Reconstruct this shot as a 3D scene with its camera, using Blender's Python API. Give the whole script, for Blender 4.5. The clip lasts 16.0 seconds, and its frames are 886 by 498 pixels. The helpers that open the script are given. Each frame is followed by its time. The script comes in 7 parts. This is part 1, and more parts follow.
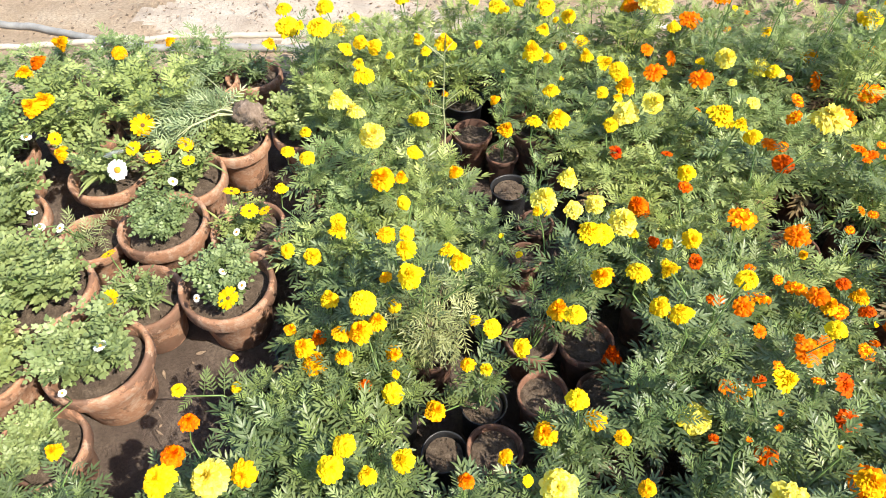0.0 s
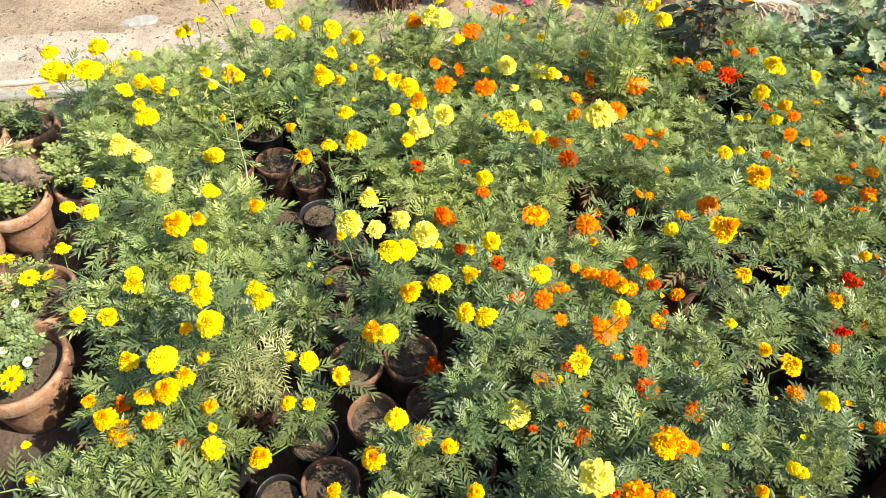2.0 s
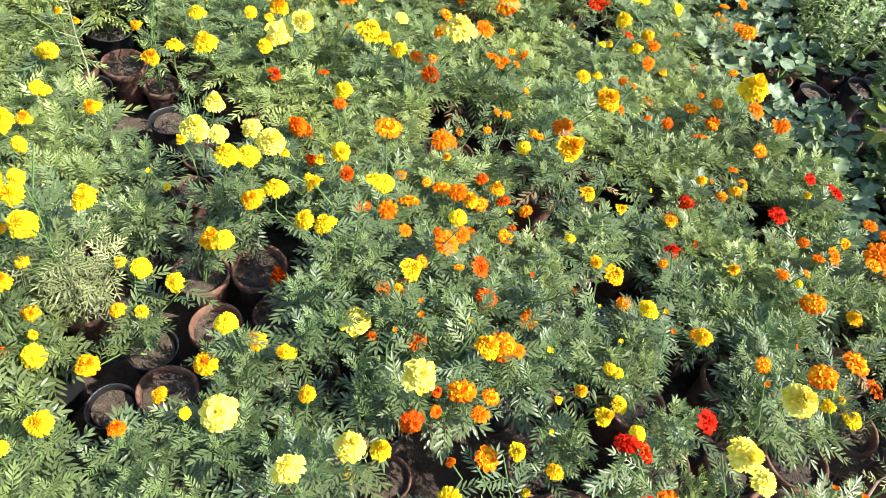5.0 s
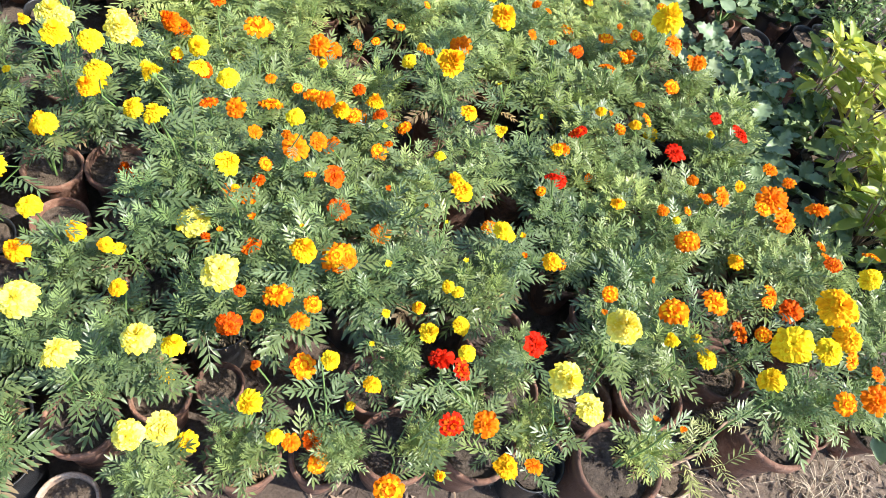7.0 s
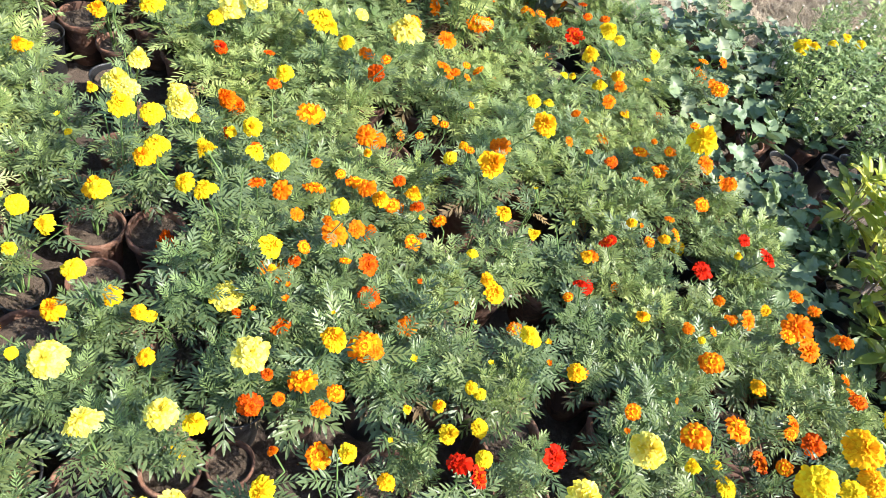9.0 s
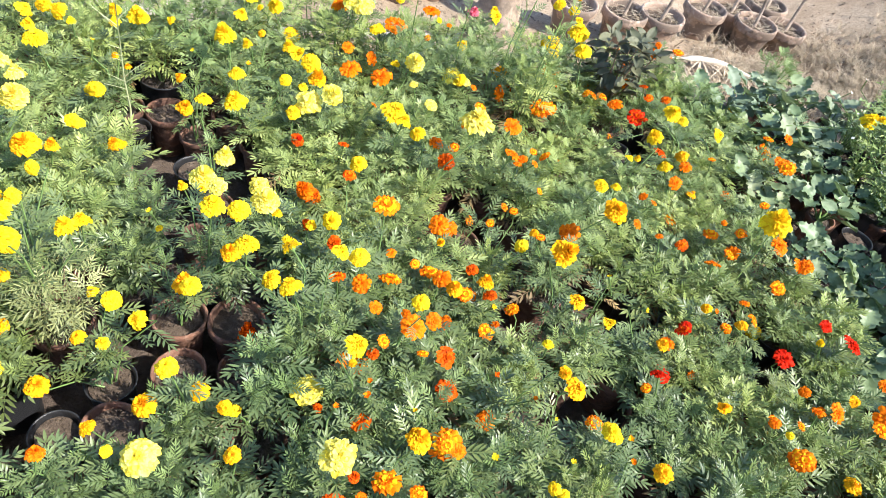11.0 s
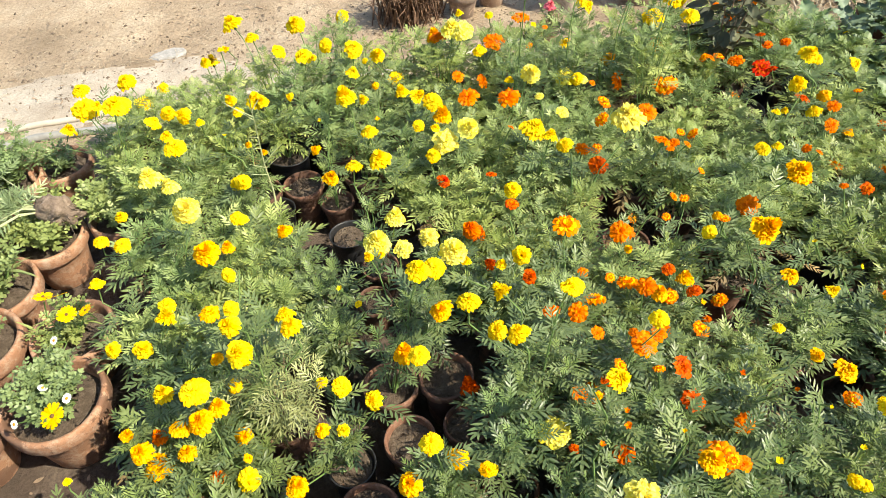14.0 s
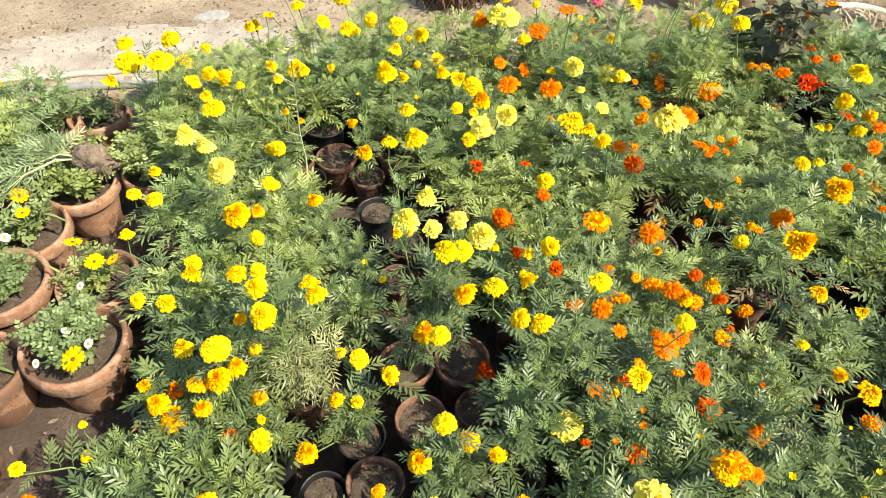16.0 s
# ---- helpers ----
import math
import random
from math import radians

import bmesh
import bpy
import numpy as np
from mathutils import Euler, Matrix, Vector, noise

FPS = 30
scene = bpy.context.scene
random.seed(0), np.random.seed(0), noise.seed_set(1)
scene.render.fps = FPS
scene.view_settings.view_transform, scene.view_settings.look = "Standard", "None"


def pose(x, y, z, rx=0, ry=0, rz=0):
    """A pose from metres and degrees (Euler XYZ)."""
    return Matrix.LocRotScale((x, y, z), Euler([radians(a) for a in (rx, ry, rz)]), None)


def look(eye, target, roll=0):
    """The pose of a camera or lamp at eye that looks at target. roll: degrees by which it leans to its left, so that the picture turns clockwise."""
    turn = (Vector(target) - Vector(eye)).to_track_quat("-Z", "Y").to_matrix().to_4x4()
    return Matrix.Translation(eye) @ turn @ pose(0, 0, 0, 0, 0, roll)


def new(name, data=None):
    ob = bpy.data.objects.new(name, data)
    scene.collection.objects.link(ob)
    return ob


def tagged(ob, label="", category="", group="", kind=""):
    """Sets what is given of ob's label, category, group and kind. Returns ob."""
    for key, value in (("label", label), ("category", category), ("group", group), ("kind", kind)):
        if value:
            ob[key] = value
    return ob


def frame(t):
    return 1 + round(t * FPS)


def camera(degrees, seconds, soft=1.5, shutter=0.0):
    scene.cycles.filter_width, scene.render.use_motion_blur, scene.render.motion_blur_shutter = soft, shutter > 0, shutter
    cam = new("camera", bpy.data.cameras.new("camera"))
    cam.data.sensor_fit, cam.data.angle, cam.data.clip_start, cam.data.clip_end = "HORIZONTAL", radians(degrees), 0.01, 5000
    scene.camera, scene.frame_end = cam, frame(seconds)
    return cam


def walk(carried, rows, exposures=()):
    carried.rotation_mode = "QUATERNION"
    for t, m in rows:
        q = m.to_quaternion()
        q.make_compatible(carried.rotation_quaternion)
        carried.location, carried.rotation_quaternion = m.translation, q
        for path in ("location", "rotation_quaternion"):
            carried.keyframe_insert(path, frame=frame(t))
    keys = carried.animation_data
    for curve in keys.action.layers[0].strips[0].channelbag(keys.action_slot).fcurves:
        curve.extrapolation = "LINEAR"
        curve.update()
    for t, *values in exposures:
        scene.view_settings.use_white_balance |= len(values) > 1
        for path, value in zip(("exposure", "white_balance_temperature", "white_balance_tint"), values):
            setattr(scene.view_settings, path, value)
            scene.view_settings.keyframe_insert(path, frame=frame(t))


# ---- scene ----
cam = camera(66.3, 16.0, soft=0.4)
PATH = [
    (0, (0.013, -0.011, 1.698), (-0.008, 1.443, -0.006), -0.7),
    (0.5, (0.025, 0.008, 1.720), (0.113, 1.540, 0.088), 1.4),
    (1, (0.064, 0.004, 1.721), (0.281, 1.542, 0.108), 2.7),
    (1.5, (0.101, -0.006, 1.708), (0.457, 1.477, 0.067), 4.2),
    (2, (0.130, -0.003, 1.706), (0.588, 1.431, 0.049), 4.8),
    (2.5, (0.155, -0.007, 1.706), (0.700, 1.394, 0.046), 6.8),
    (3, (0.175, -0.017, 1.705), (0.778, 1.351, 0.037), 7.9),
    (3.2, (0.179, -0.016, 1.707), (0.804, 1.338, 0.037), 8.3),
    (5.3, (0.302, -0.105, 1.673), (1.086, 0.990, -0.118), 21.6),
    (5.5, (0.349, -0.121, 1.665), (1.174, 0.927, -0.134), 25.5),
    (6, (0.488, -0.170, 1.655), (1.198, 0.920, -0.168), 22.6),
    (6.5, (0.554, -0.193, 1.649), (1.280, 0.864, -0.188), 24.7),
    (7, (0.591, -0.230, 1.642), (1.296, 0.833, -0.199), 22.1),
    (7.5, (0.597, -0.241, 1.637), (1.325, 0.827, -0.193), 22.2),
    (8, (0.605, -0.255, 1.646), (1.372, 0.818, -0.165), 24.4),
    (8.5, (0.570, -0.218, 1.656), (1.346, 0.940, -0.097), 26.3),
    (9, (0.543, -0.186, 1.671), (1.230, 1.088, -0.038), 23.7),
    (9.2, (0.531, -0.169, 1.679), (1.197, 1.135, -0.017), 23.3),
    (11.3, (0.454, -0.120, 1.707), (0.958, 1.340, 0.085), 16.2),
    (11.5, (0.445, -0.118, 1.704), (0.923, 1.345, 0.075), 14.8),
    (12, (0.410, -0.105, 1.701), (0.795, 1.384, 0.073), 7.9),
    (12.5, (0.393, -0.096, 1.696), (0.721, 1.417, 0.077), 2.6),
    (13, (0.361, -0.068, 1.702), (0.608, 1.480, 0.102), -1.7),
    (13.5, (0.253, -0.026, 1.684), (0.531, 1.435, 0.009), -0.9),
    (14, (0.164, 0.024, 1.693), (0.502, 1.515, 0.057), -1.8),
    (14.5, (0.144, 0.030, 1.677), (0.486, 1.495, 0.018), 0.6),
    (15, (0.131, 0.008, 1.669), (0.358, 1.434, -0.044), 0.4),
    (15.5, (0.125, 0.013, 1.674), (0.368, 1.474, -0.006), 1),
    (16, (0.132, 0.020, 1.680), (0.414, 1.496, 0.018), 2.3),
]
WHITE = [(0.0, 1.04, 6500, 10), (1.5, 1.0, 6950, 6), (3.0, 1.02, 6750, 7), (5.5, 1.21, 6000, 10), (8.0, 1.27, 6000, 10), (11.5, 1.15, 6000, 11), (12.5, 1.07, 6250, 10), (14.0, 0.97, 6900, 5), (16.0, 0.97, 6900, 5)]
walk(cam, [(t, look(eye, target, roll)) for t, eye, target, roll in PATH], WHITE)

# ---- light ----
world = bpy.data.worlds.new("sky")
scene.world = world
world.use_nodes = True
wn, wl = world.node_tree.nodes, world.node_tree.links
sky = wn.new("ShaderNodeTexSky")
sky.sky_type, sky.sun_disc = "NISHITA", False
SUN_FROM = Vector((0.62, -0.42, 0.85)).normalized()
sky.sun_elevation = math.asin(SUN_FROM.z)
sky.sun_rotation = math.atan2(SUN_FROM.x, SUN_FROM.y)
wl.new(sky.outputs[0], wn["Background"].inputs[0])
wn["Background"].inputs[1].default_value = 0.15
sun = new("sun", bpy.data.lights.new("sun", "SUN"))
sun.data.energy, sun.data.angle, sun.data.color = 4.6, radians(0.9), (1.0, 0.93, 0.79)
sun.matrix_world = look(SUN_FROM * 10, (0, 0, 0))
scene.view_settings.exposure = 1.1


# ---- materials ----
def material(name):
    m = bpy.data.materials.new(name)
    m.use_nodes = True
    nt = m.node_tree
    return m, nt, nt.nodes["Principled BSDF"]


def node(nt, kind, **inputs):
    n = nt.nodes.new(kind)
    for key, value in inputs.items():
        n.inputs[key.replace("_", " ")].default_value = value
    return n


def ramp(nt, source, stops):
    r = nt.nodes.new("ShaderNodeValToRGB")
    e = r.color_ramp.elements
    while len(e) < len(stops):
        e.new(0.5)
    for el, (p, c) in zip(e, stops):
        el.position, el.color = p, (*c, 1)
    nt.links.new(source, r.inputs[0])
    return r.outputs[0]


def noise_of(nt, scale, detail=4, rough=0.6, vec=None):
    n = node(nt, "ShaderNodeTexNoise", Scale=scale, Detail=detail, Roughness=rough)
    if vec is None:
        vec = nt.nodes.new("ShaderNodeNewGeometry").outputs["Position"]
    nt.links.new(vec, n.inputs["Vector"])
    return n.outputs["Fac"]


def mix(nt, fac, a, b, mode="MIX"):
    n = nt.nodes.new("ShaderNodeMix")
    n.data_type, n.blend_type = "RGBA", mode
    for sock, v in ((n.inputs[0], fac), (n.inputs[6], a), (n.inputs[7], b)):
        if hasattr(v, "links"):
            nt.links.new(v, sock)
        elif isinstance(v, tuple):
            sock.default_value = (*v, 1)
        else:
            sock.default_value = v
    return n.outputs[2]


def bump(nt, p, height, strength, distance):
    b = node(nt, "ShaderNodeBump", Strength=strength, Distance=distance)
    nt.links.new(height, b.inputs["Height"])
    nt.links.new(b.outputs[0], p.inputs["Normal"])


def leafy(name, dark, light, rough=0.42, through_light=0.25, hue=(0.16, 0.22, 0.03)):
    """Leaf: colour varies leaf by leaf and plant by plant, some light passes through."""
    m, nt, p = material(name)
    geo = nt.nodes.new("ShaderNodeNewGeometry")
    info = nt.nodes.new("ShaderNodeObjectInfo")
    c = ramp(nt, geo.outputs["Random Per Island"], [(0, dark), (0.55, tuple((a + b) / 2 for a, b in zip(dark, light))), (1, light)])
    c = mix(nt, ramp(nt, noise_of(nt, 45, 3), [(0.45, (0, 0, 0)), (0.75, (0.6, 0.6, 0.6))]), c, tuple(v * 0.85 for v in dark))
    tint = ramp(nt, info.outputs["Random"], [(0, (0.80, 0.87, 0.90)), (0.5, (1, 1, 1)), (1, (1.18, 1.12, 0.86))])
    c = mix(nt, 1.0, c, tint, "MULTIPLY")
    nt.links.new(c, p.inputs["Base Color"])
    p.inputs["Roughness"].default_value = rough
    p.inputs["Specular IOR Level"].default_value = 0.40
    bump(nt, p, noise_of(nt, 260, 2), 0.25, 0.002)
    t = nt.nodes.new("ShaderNodeBsdfTranslucent")
    nt.links.new(mix(nt, 0.5, c, hue), t.inputs["Color"])
    ms = nt.nodes.new("ShaderNodeMixShader")
    ms.inputs[0].default_value = through_light
    nt.links.new(p.outputs[0], ms.inputs[1])
    nt.links.new(t.outputs[0], ms.inputs[2])
    nt.links.new(ms.outputs[0], nt.nodes["Material Output"].inputs["Surface"])
    return m


def petal(name, inner, outer, dark):
    m, nt, p = material(name)
    geo = nt.nodes.new("ShaderNodeNewGeometry")
    info = nt.nodes.new("ShaderNodeObjectInfo")
    c = ramp(nt, geo.outputs["Random Per Island"], [(0, inner), (0.7, outer), (1, tuple(min(1, v * 1.1) for v in outer))])
    c = mix(nt, ramp(nt, noise_of(nt, 140, 2), [(0.5, (0, 0, 0)), (0.8, (0.7, 0.7, 0.7))]), c, dark)
    tint = ramp(nt, info.outputs["Random"], [(0, (0.86, 0.82, 0.8)), (0.5, (1, 1, 1)), (1, (1.0, 1.0, 1.0))])
    c = mix(nt, 1.0, c, tint, "MULTIPLY")
    nt.links.new(c, p.inputs["Base Color"])
    p.inputs["Roughness"].default_value = 0.6
    p.inputs["Specular IOR Level"].default_value = 0.08
    t = nt.nodes.new("ShaderNodeBsdfTranslucent")
    nt.links.new(c, t.inputs["Color"])
    ms = nt.nodes.new("ShaderNodeMixShader")
    ms.inputs[0].default_value = 0.18
    nt.links.new(p.outputs[0], ms.inputs[1])
    nt.links.new(t.outputs[0], ms.inputs[2])
    nt.links.new(ms.outputs[0], nt.nodes["Material Output"].inputs["Surface"])
    return m


def earth(name, dark, mid, light, scale=6.0, fine=90.0, rough=0.95, depth=0.012):
    m, nt, p = material(name)
    c = ramp(nt, noise_of(nt, scale, 6, 0.65), [(0.25, dark), (0.5, mid), (0.72, light)])
    c = mix(nt, ramp(nt, noise_of(nt, fine, 5, 0.7), [(0.42, (0, 0, 0)), (0.72, (0.8, 0.8, 0.8))]), c, dark)
    nt.links.new(c, p.inputs["Base Color"])
    p.inputs["Roughness"].default_value = rough
    bump(nt, p, noise_of(nt, fine, 6, 0.75), 0.8, depth)
    return m


def terracotta(name, base, pale, dark):
    """Fired clay with lime bloom, hard-edged damp patches, scratches and grain."""
    m, nt, p = material(name)
    info = nt.nodes.new("ShaderNodeObjectInfo")
    c = ramp(nt, noise_of(nt, 11, 5, 0.6), [(0.30, tuple(0.6 * a + 0.4 * b for a, b in zip(base, dark))), (0.46, base), (0.60, base), (0.74, pale)])
    c = mix(nt, ramp(nt, noise_of(nt, 38, 6, 0.75), [(0.48, (0, 0, 0)), (0.66, (0.75, 0.75, 0.75))]), c, pale)
    c = mix(nt, ramp(nt, noise_of(nt, 6.5, 7, 0.68), [(0.505, (0, 0, 0)), (0.53, (0.8, 0.8, 0.8)), (0.7, (0.9, 0.9, 0.9))]), c, dark)
    c = mix(nt, ramp(nt, noise_of(nt, 150, 3, 0.7), [(0.56, (0, 0, 0)), (0.75, (0.6, 0.6, 0.6))]), c, tuple(v * 0.8 for v in dark))
    tint = ramp(nt, info.outputs["Random"], [(0, (0.80, 0.76, 0.74)), (0.5, (1.0, 0.98, 0.98)), (1, (1.10, 1.08, 1.08))])
    c = mix(nt, 1.0, c, tint, "MULTIPLY")
    nt.links.new(c, p.inputs["Base Color"])
    p.inputs["Roughness"].default_value = 0.88
    bump(nt, p, noise_of(nt, 120, 5, 0.7), 0.6, 0.005)
    return m


def plain(name, colour, rough=0.6, spread=0.25, scale=30, relief=0.3, metal=0.0):
    m, nt, p = material(name)
    c = ramp(nt, noise_of(nt, scale, 5, 0.65), [(0.3, tuple(v * (1 - spread) for v in colour)), (0.7, tuple(min(1, v * (1 + spread)) for v in colour))])
    nt.links.new(c, p.inputs["Base Color"])
    p.inputs["Roughness"].default_value, p.inputs["Metallic"].default_value = rough, metal
    bump(nt, p, noise_of(nt, scale * 5, 4), relief, 0.003)
    return m


LEAF = leafy("marigold_leaf", (0.070, 0.102, 0.036), (0.188, 0.238, 0.096), 0.36, 0.20)
LEAF_FINE = leafy("fine_marigold_leaf", (0.132, 0.175, 0.052), (0.365, 0.425, 0.160), 0.36, 0.25)
LEAF_LIGHT = leafy("light_marigold_leaf", (0.182, 0.238, 0.072), (0.460, 0.525, 0.205), 0.36, 0.28)
LEAF_YOUNG = leafy("young_marigold_leaf", (0.165, 0.230, 0.066), (0.30, 0.38, 0.135), 0.45, 0.3)
LEAF_BROWN = leafy("dead_marigold_leaf", (0.15, 0.095, 0.045), (0.33, 0.24, 0.12), 0.7, 0.15, (0.3, 0.2, 0.08))
LEAF_DRY = leafy("wilted_leaf", (0.19, 0.21, 0.080), (0.43, 0.45, 0.205))
LEAF_TALL = leafy("soft_green_leaf", (0.165, 0.225, 0.072), (0.370, 0.440, 0.175))
LEAF_DAISY = leafy("daisy_leaf", (0.165, 0.215, 0.070), (0.355, 0.415, 0.170))
LEAF_KALE = leafy("kale_leaf", (0.125, 0.180, 0.080), (0.280, 0.350, 0.185), 0.45, 0.2)
LEAF_GREY = leafy("grey_kale_leaf", (0.150, 0.195, 0.118), (0.300, 0.350, 0.225), 0.5, 0.18)
LEAF_LIME = leafy("lime_leaf", (0.15, 0.23, 0.035), (0.66, 0.64, 0.15), 0.36, 0.40, (0.60, 0.62, 0.06))
LEAF_BRONZE = leafy("bronze_leaf", (0.06, 0.07, 0.04), (0.15, 0.15, 0.08), 0.6, 0.12, (0.2, 0.12, 0.05))
LEAF_WEED = leafy("weed_leaf", (0.15, 0.215, 0.065), (0.38, 0.46, 0.18))
STEM = plain("stem", (0.14, 0.22, 0.06), 0.5, 0.3)
TWIG = plain("twig", (0.24, 0.16, 0.10), 0.85, 0.35, 60, 0.6)
PETALS = {
    "y": petal("yellow_petal", (0.84, 0.52, 0.003), (0.94, 0.72, 0.014), (0.80, 0.42, 0.0)),
    "p": petal("lemon_petal", (0.93, 0.76, 0.05), (0.98, 0.88, 0.18), (0.88, 0.66, 0.02)),
    "g": petal("golden_petal", (0.82, 0.36, 0.0), (0.94, 0.52, 0.005), (0.74, 0.26, 0.0)),
    "o": petal("orange_petal", (0.68, 0.12, 0.0), (0.88, 0.22, 0.0), (0.55, 0.075, 0.0)),
    "r": petal("rust_petal", (0.42, 0.042, 0.0), (0.76, 0.115, 0.0), (0.28, 0.016, 0.0)),
    "d": petal("red_petal", (0.40, 0.007, 0.0), (0.66, 0.020, 0.001), (0.26, 0.003, 0.0)),
    "w": petal("white_petal", (0.78, 0.78, 0.72), (0.88, 0.88, 0.84), (0.70, 0.70, 0.62)),
    "k": petal("pink_petal", (0.72, 0.10, 0.16), (0.86, 0.22, 0.28), (0.55, 0.04, 0.08)),
    "z": petal("gazania_petal", (0.80, 0.40, 0.0), (0.92, 0.58, 0.006), (0.68, 0.26, 0.0)),
}
DISC = plain("flower_disc", (0.55, 0.26, 0.01), 0.8, 0.4, 300)
DISC_DARK = plain("dark_disc", (0.14, 0.07, 0.01), 0.8, 0.4, 300)
SOIL = earth("pot_soil", (0.035, 0.025, 0.018), (0.085, 0.062, 0.046), (0.17, 0.13, 0.10), 40, 180)
SOIL_DRY = earth("dry_pot_soil", (0.058, 0.039, 0.026), (0.125, 0.088, 0.060), (0.22, 0.165, 0.118), 40, 180)
GROUND = earth("dirt", (0.20, 0.14, 0.085), (0.41, 0.305, 0.205), (0.58, 0.465, 0.335), 2.2, 70, depth=0.02)
BED_SOIL = earth("bed_soil", (0.06, 0.041, 0.031), (0.125, 0.088, 0.066), (0.22, 0.165, 0.125), 9, 110, depth=0.02)
CLAY = terracotta("terracotta", (0.37, 0.192, 0.108), (0.50, 0.370, 0.270), (0.150, 0.078, 0.048))
CLAY_OLD = terracotta("old_terracotta", (0.205, 0.098, 0.060), (0.34, 0.21, 0.145), (0.095, 0.050, 0.034))
CLAY_PALE = terracotta("weathered_terracotta", (0.34, 0.24, 0.17), (0.48, 0.40, 0.32), (0.16, 0.12, 0.09))
POLY = plain("black_polythene", (0.022, 0.022, 0.024), 0.38, 0.3, 40, 0.5)
PIPE = plain("pale_pvc", (0.44, 0.39, 0.32), 0.5, 0.18, 18, 0.3)
HOSE = plain("grey_hose", (0.27, 0.26, 0.24), 0.55, 0.25, 20, 0.3)
STRAW = plain("dry_straw", (0.42, 0.34, 0.24), 0.85, 0.35, 50, 0.4)
LITTER = plain("dead_leaf", (0.24, 0.17, 0.115), 0.85, 0.45, 40, 0.4)
BARK = plain("bark", (0.30, 0.23, 0.17), 0.9, 0.45, 22, 0.9)


# ---- mesh helpers ----
class Geo:
    """Collects triangles and quads in lists, then makes one mesh."""

    def __init__(self):
        self.v, self.f, self.m, self.n = [], [], [], 0

    def add(self, verts, faces, slot=0):
        verts = np.asarray(verts, float).reshape(-1, 3)
        self.v.append(verts)
        self.f += [tuple(i + self.n for i in f) for f in faces]
        self.m += [slot] * len(faces)
        self.n += len(verts)

    def mesh(self, name, *mats, smooth=True):
        me = bpy.data.meshes.new(name)
        me.from_pydata(np.concatenate(self.v).tolist(), [], self.f)
        for m in mats:
            me.materials.append(m)
        me.polygons.foreach_set("material_index", self.m)
        me.polygons.foreach_set("use_smooth", [smooth] * len(self.f))
        me.update()
        return me


def part(name, me, parent, m=None, label="", kind=""):
    ob = new(name, me)
    ob.parent = parent
    if m is not None:
        ob.matrix_local = m
    return tagged(ob, label, kind=kind)


def thing(name, m, label, category, group=""):
    ob = new(name)
    ob.empty_display_size = 0.05
    ob.matrix_world = m
    return tagged(ob, label, category, group)


def tube(g, points, radii, sides=5, slot=0, caps=True):
    pts = [Vector(p) for p in points]
    rings = []
    side = Vector((1, 0, 0))
    for i, p in enumerate(pts):
        d = (pts[min(i + 1, len(pts) - 1)] - pts[max(i - 1, 0)]).normalized()
        if abs(d.dot(side)) > 0.95:
            side = Vector((0, 1, 0))
        a = d.cross(side).normalized()
        b = d.cross(a).normalized()
        r = radii[i] if hasattr(radii, "__len__") else radii
        rings.append([p + (a * math.cos(k * math.tau / sides) + b * math.sin(k * math.tau / sides)) * r for k in range(sides)])
    faces = []
    for i in range(len(pts) - 1):
        for k in range(sides):
            k2 = (k + 1) % sides
            faces.append((i * sides + k, i * sides + k2, (i + 1) * sides + k2, (i + 1) * sides + k))
    if caps:
        faces.append(tuple(range(sides)))
        faces.append(tuple((len(pts) - 1) * sides + k for k in reversed(range(sides))))
    g.add([c for r in rings for c in r], faces, slot)


def lathe(g, profile, sides=28, slot=0, wobble=0.0, rng=None):
    """Turns (radius, height) pairs round the z axis."""
    ph = rng.uniform(0, 6.28) if rng else 0
    verts, faces = [], []
    for r, z in profile:
        for k in range(sides):
            a = k * math.tau / sides
            w = 1 + wobble * math.sin(2 * a + ph) + 0.5 * wobble * math.sin(3 * a + 2 * ph)
            verts.append((r * w * math.cos(a), r * w * math.sin(a), z + wobble * 0.12 * math.sin(a + ph)))
    for i in range(len(profile) - 1):
        for k in range(sides):
            k2 = (k + 1) % sides
            faces.append((i * sides + k, i * sides + k2, (i + 1) * sides + k2, (i + 1) * sides + k))
    g.add(verts, faces, slot)


def leaflet(length, width, fold=0.25, curl=0.12):
    """A lance-shaped leaflet along +x, folded at its midrib."""
    v = [(0, 0, 0)]
    for t, w in ((0.22, 0.36), (0.5, 0.5), (0.78, 0.30)):
        z = -curl * length * t * t
        v += [(t * length, w * width, z), (t * length, 0, z - fold * w * width), (t * length, -w * width, z)]
    v.append((length, 0, -curl * length))
    f = [(0, 2, 1), (0, 3, 2)]
    for a in (1, 4):
        f += [(a, a + 1, a + 4, a + 3), (a + 1, a + 2, a + 5, a + 4)]
    f += [(7, 8, 10), (8, 9, 10)]
    return np.array(v), f


def turn(a, axis):
    return np.array(Matrix.Rotation(a, 3, axis))


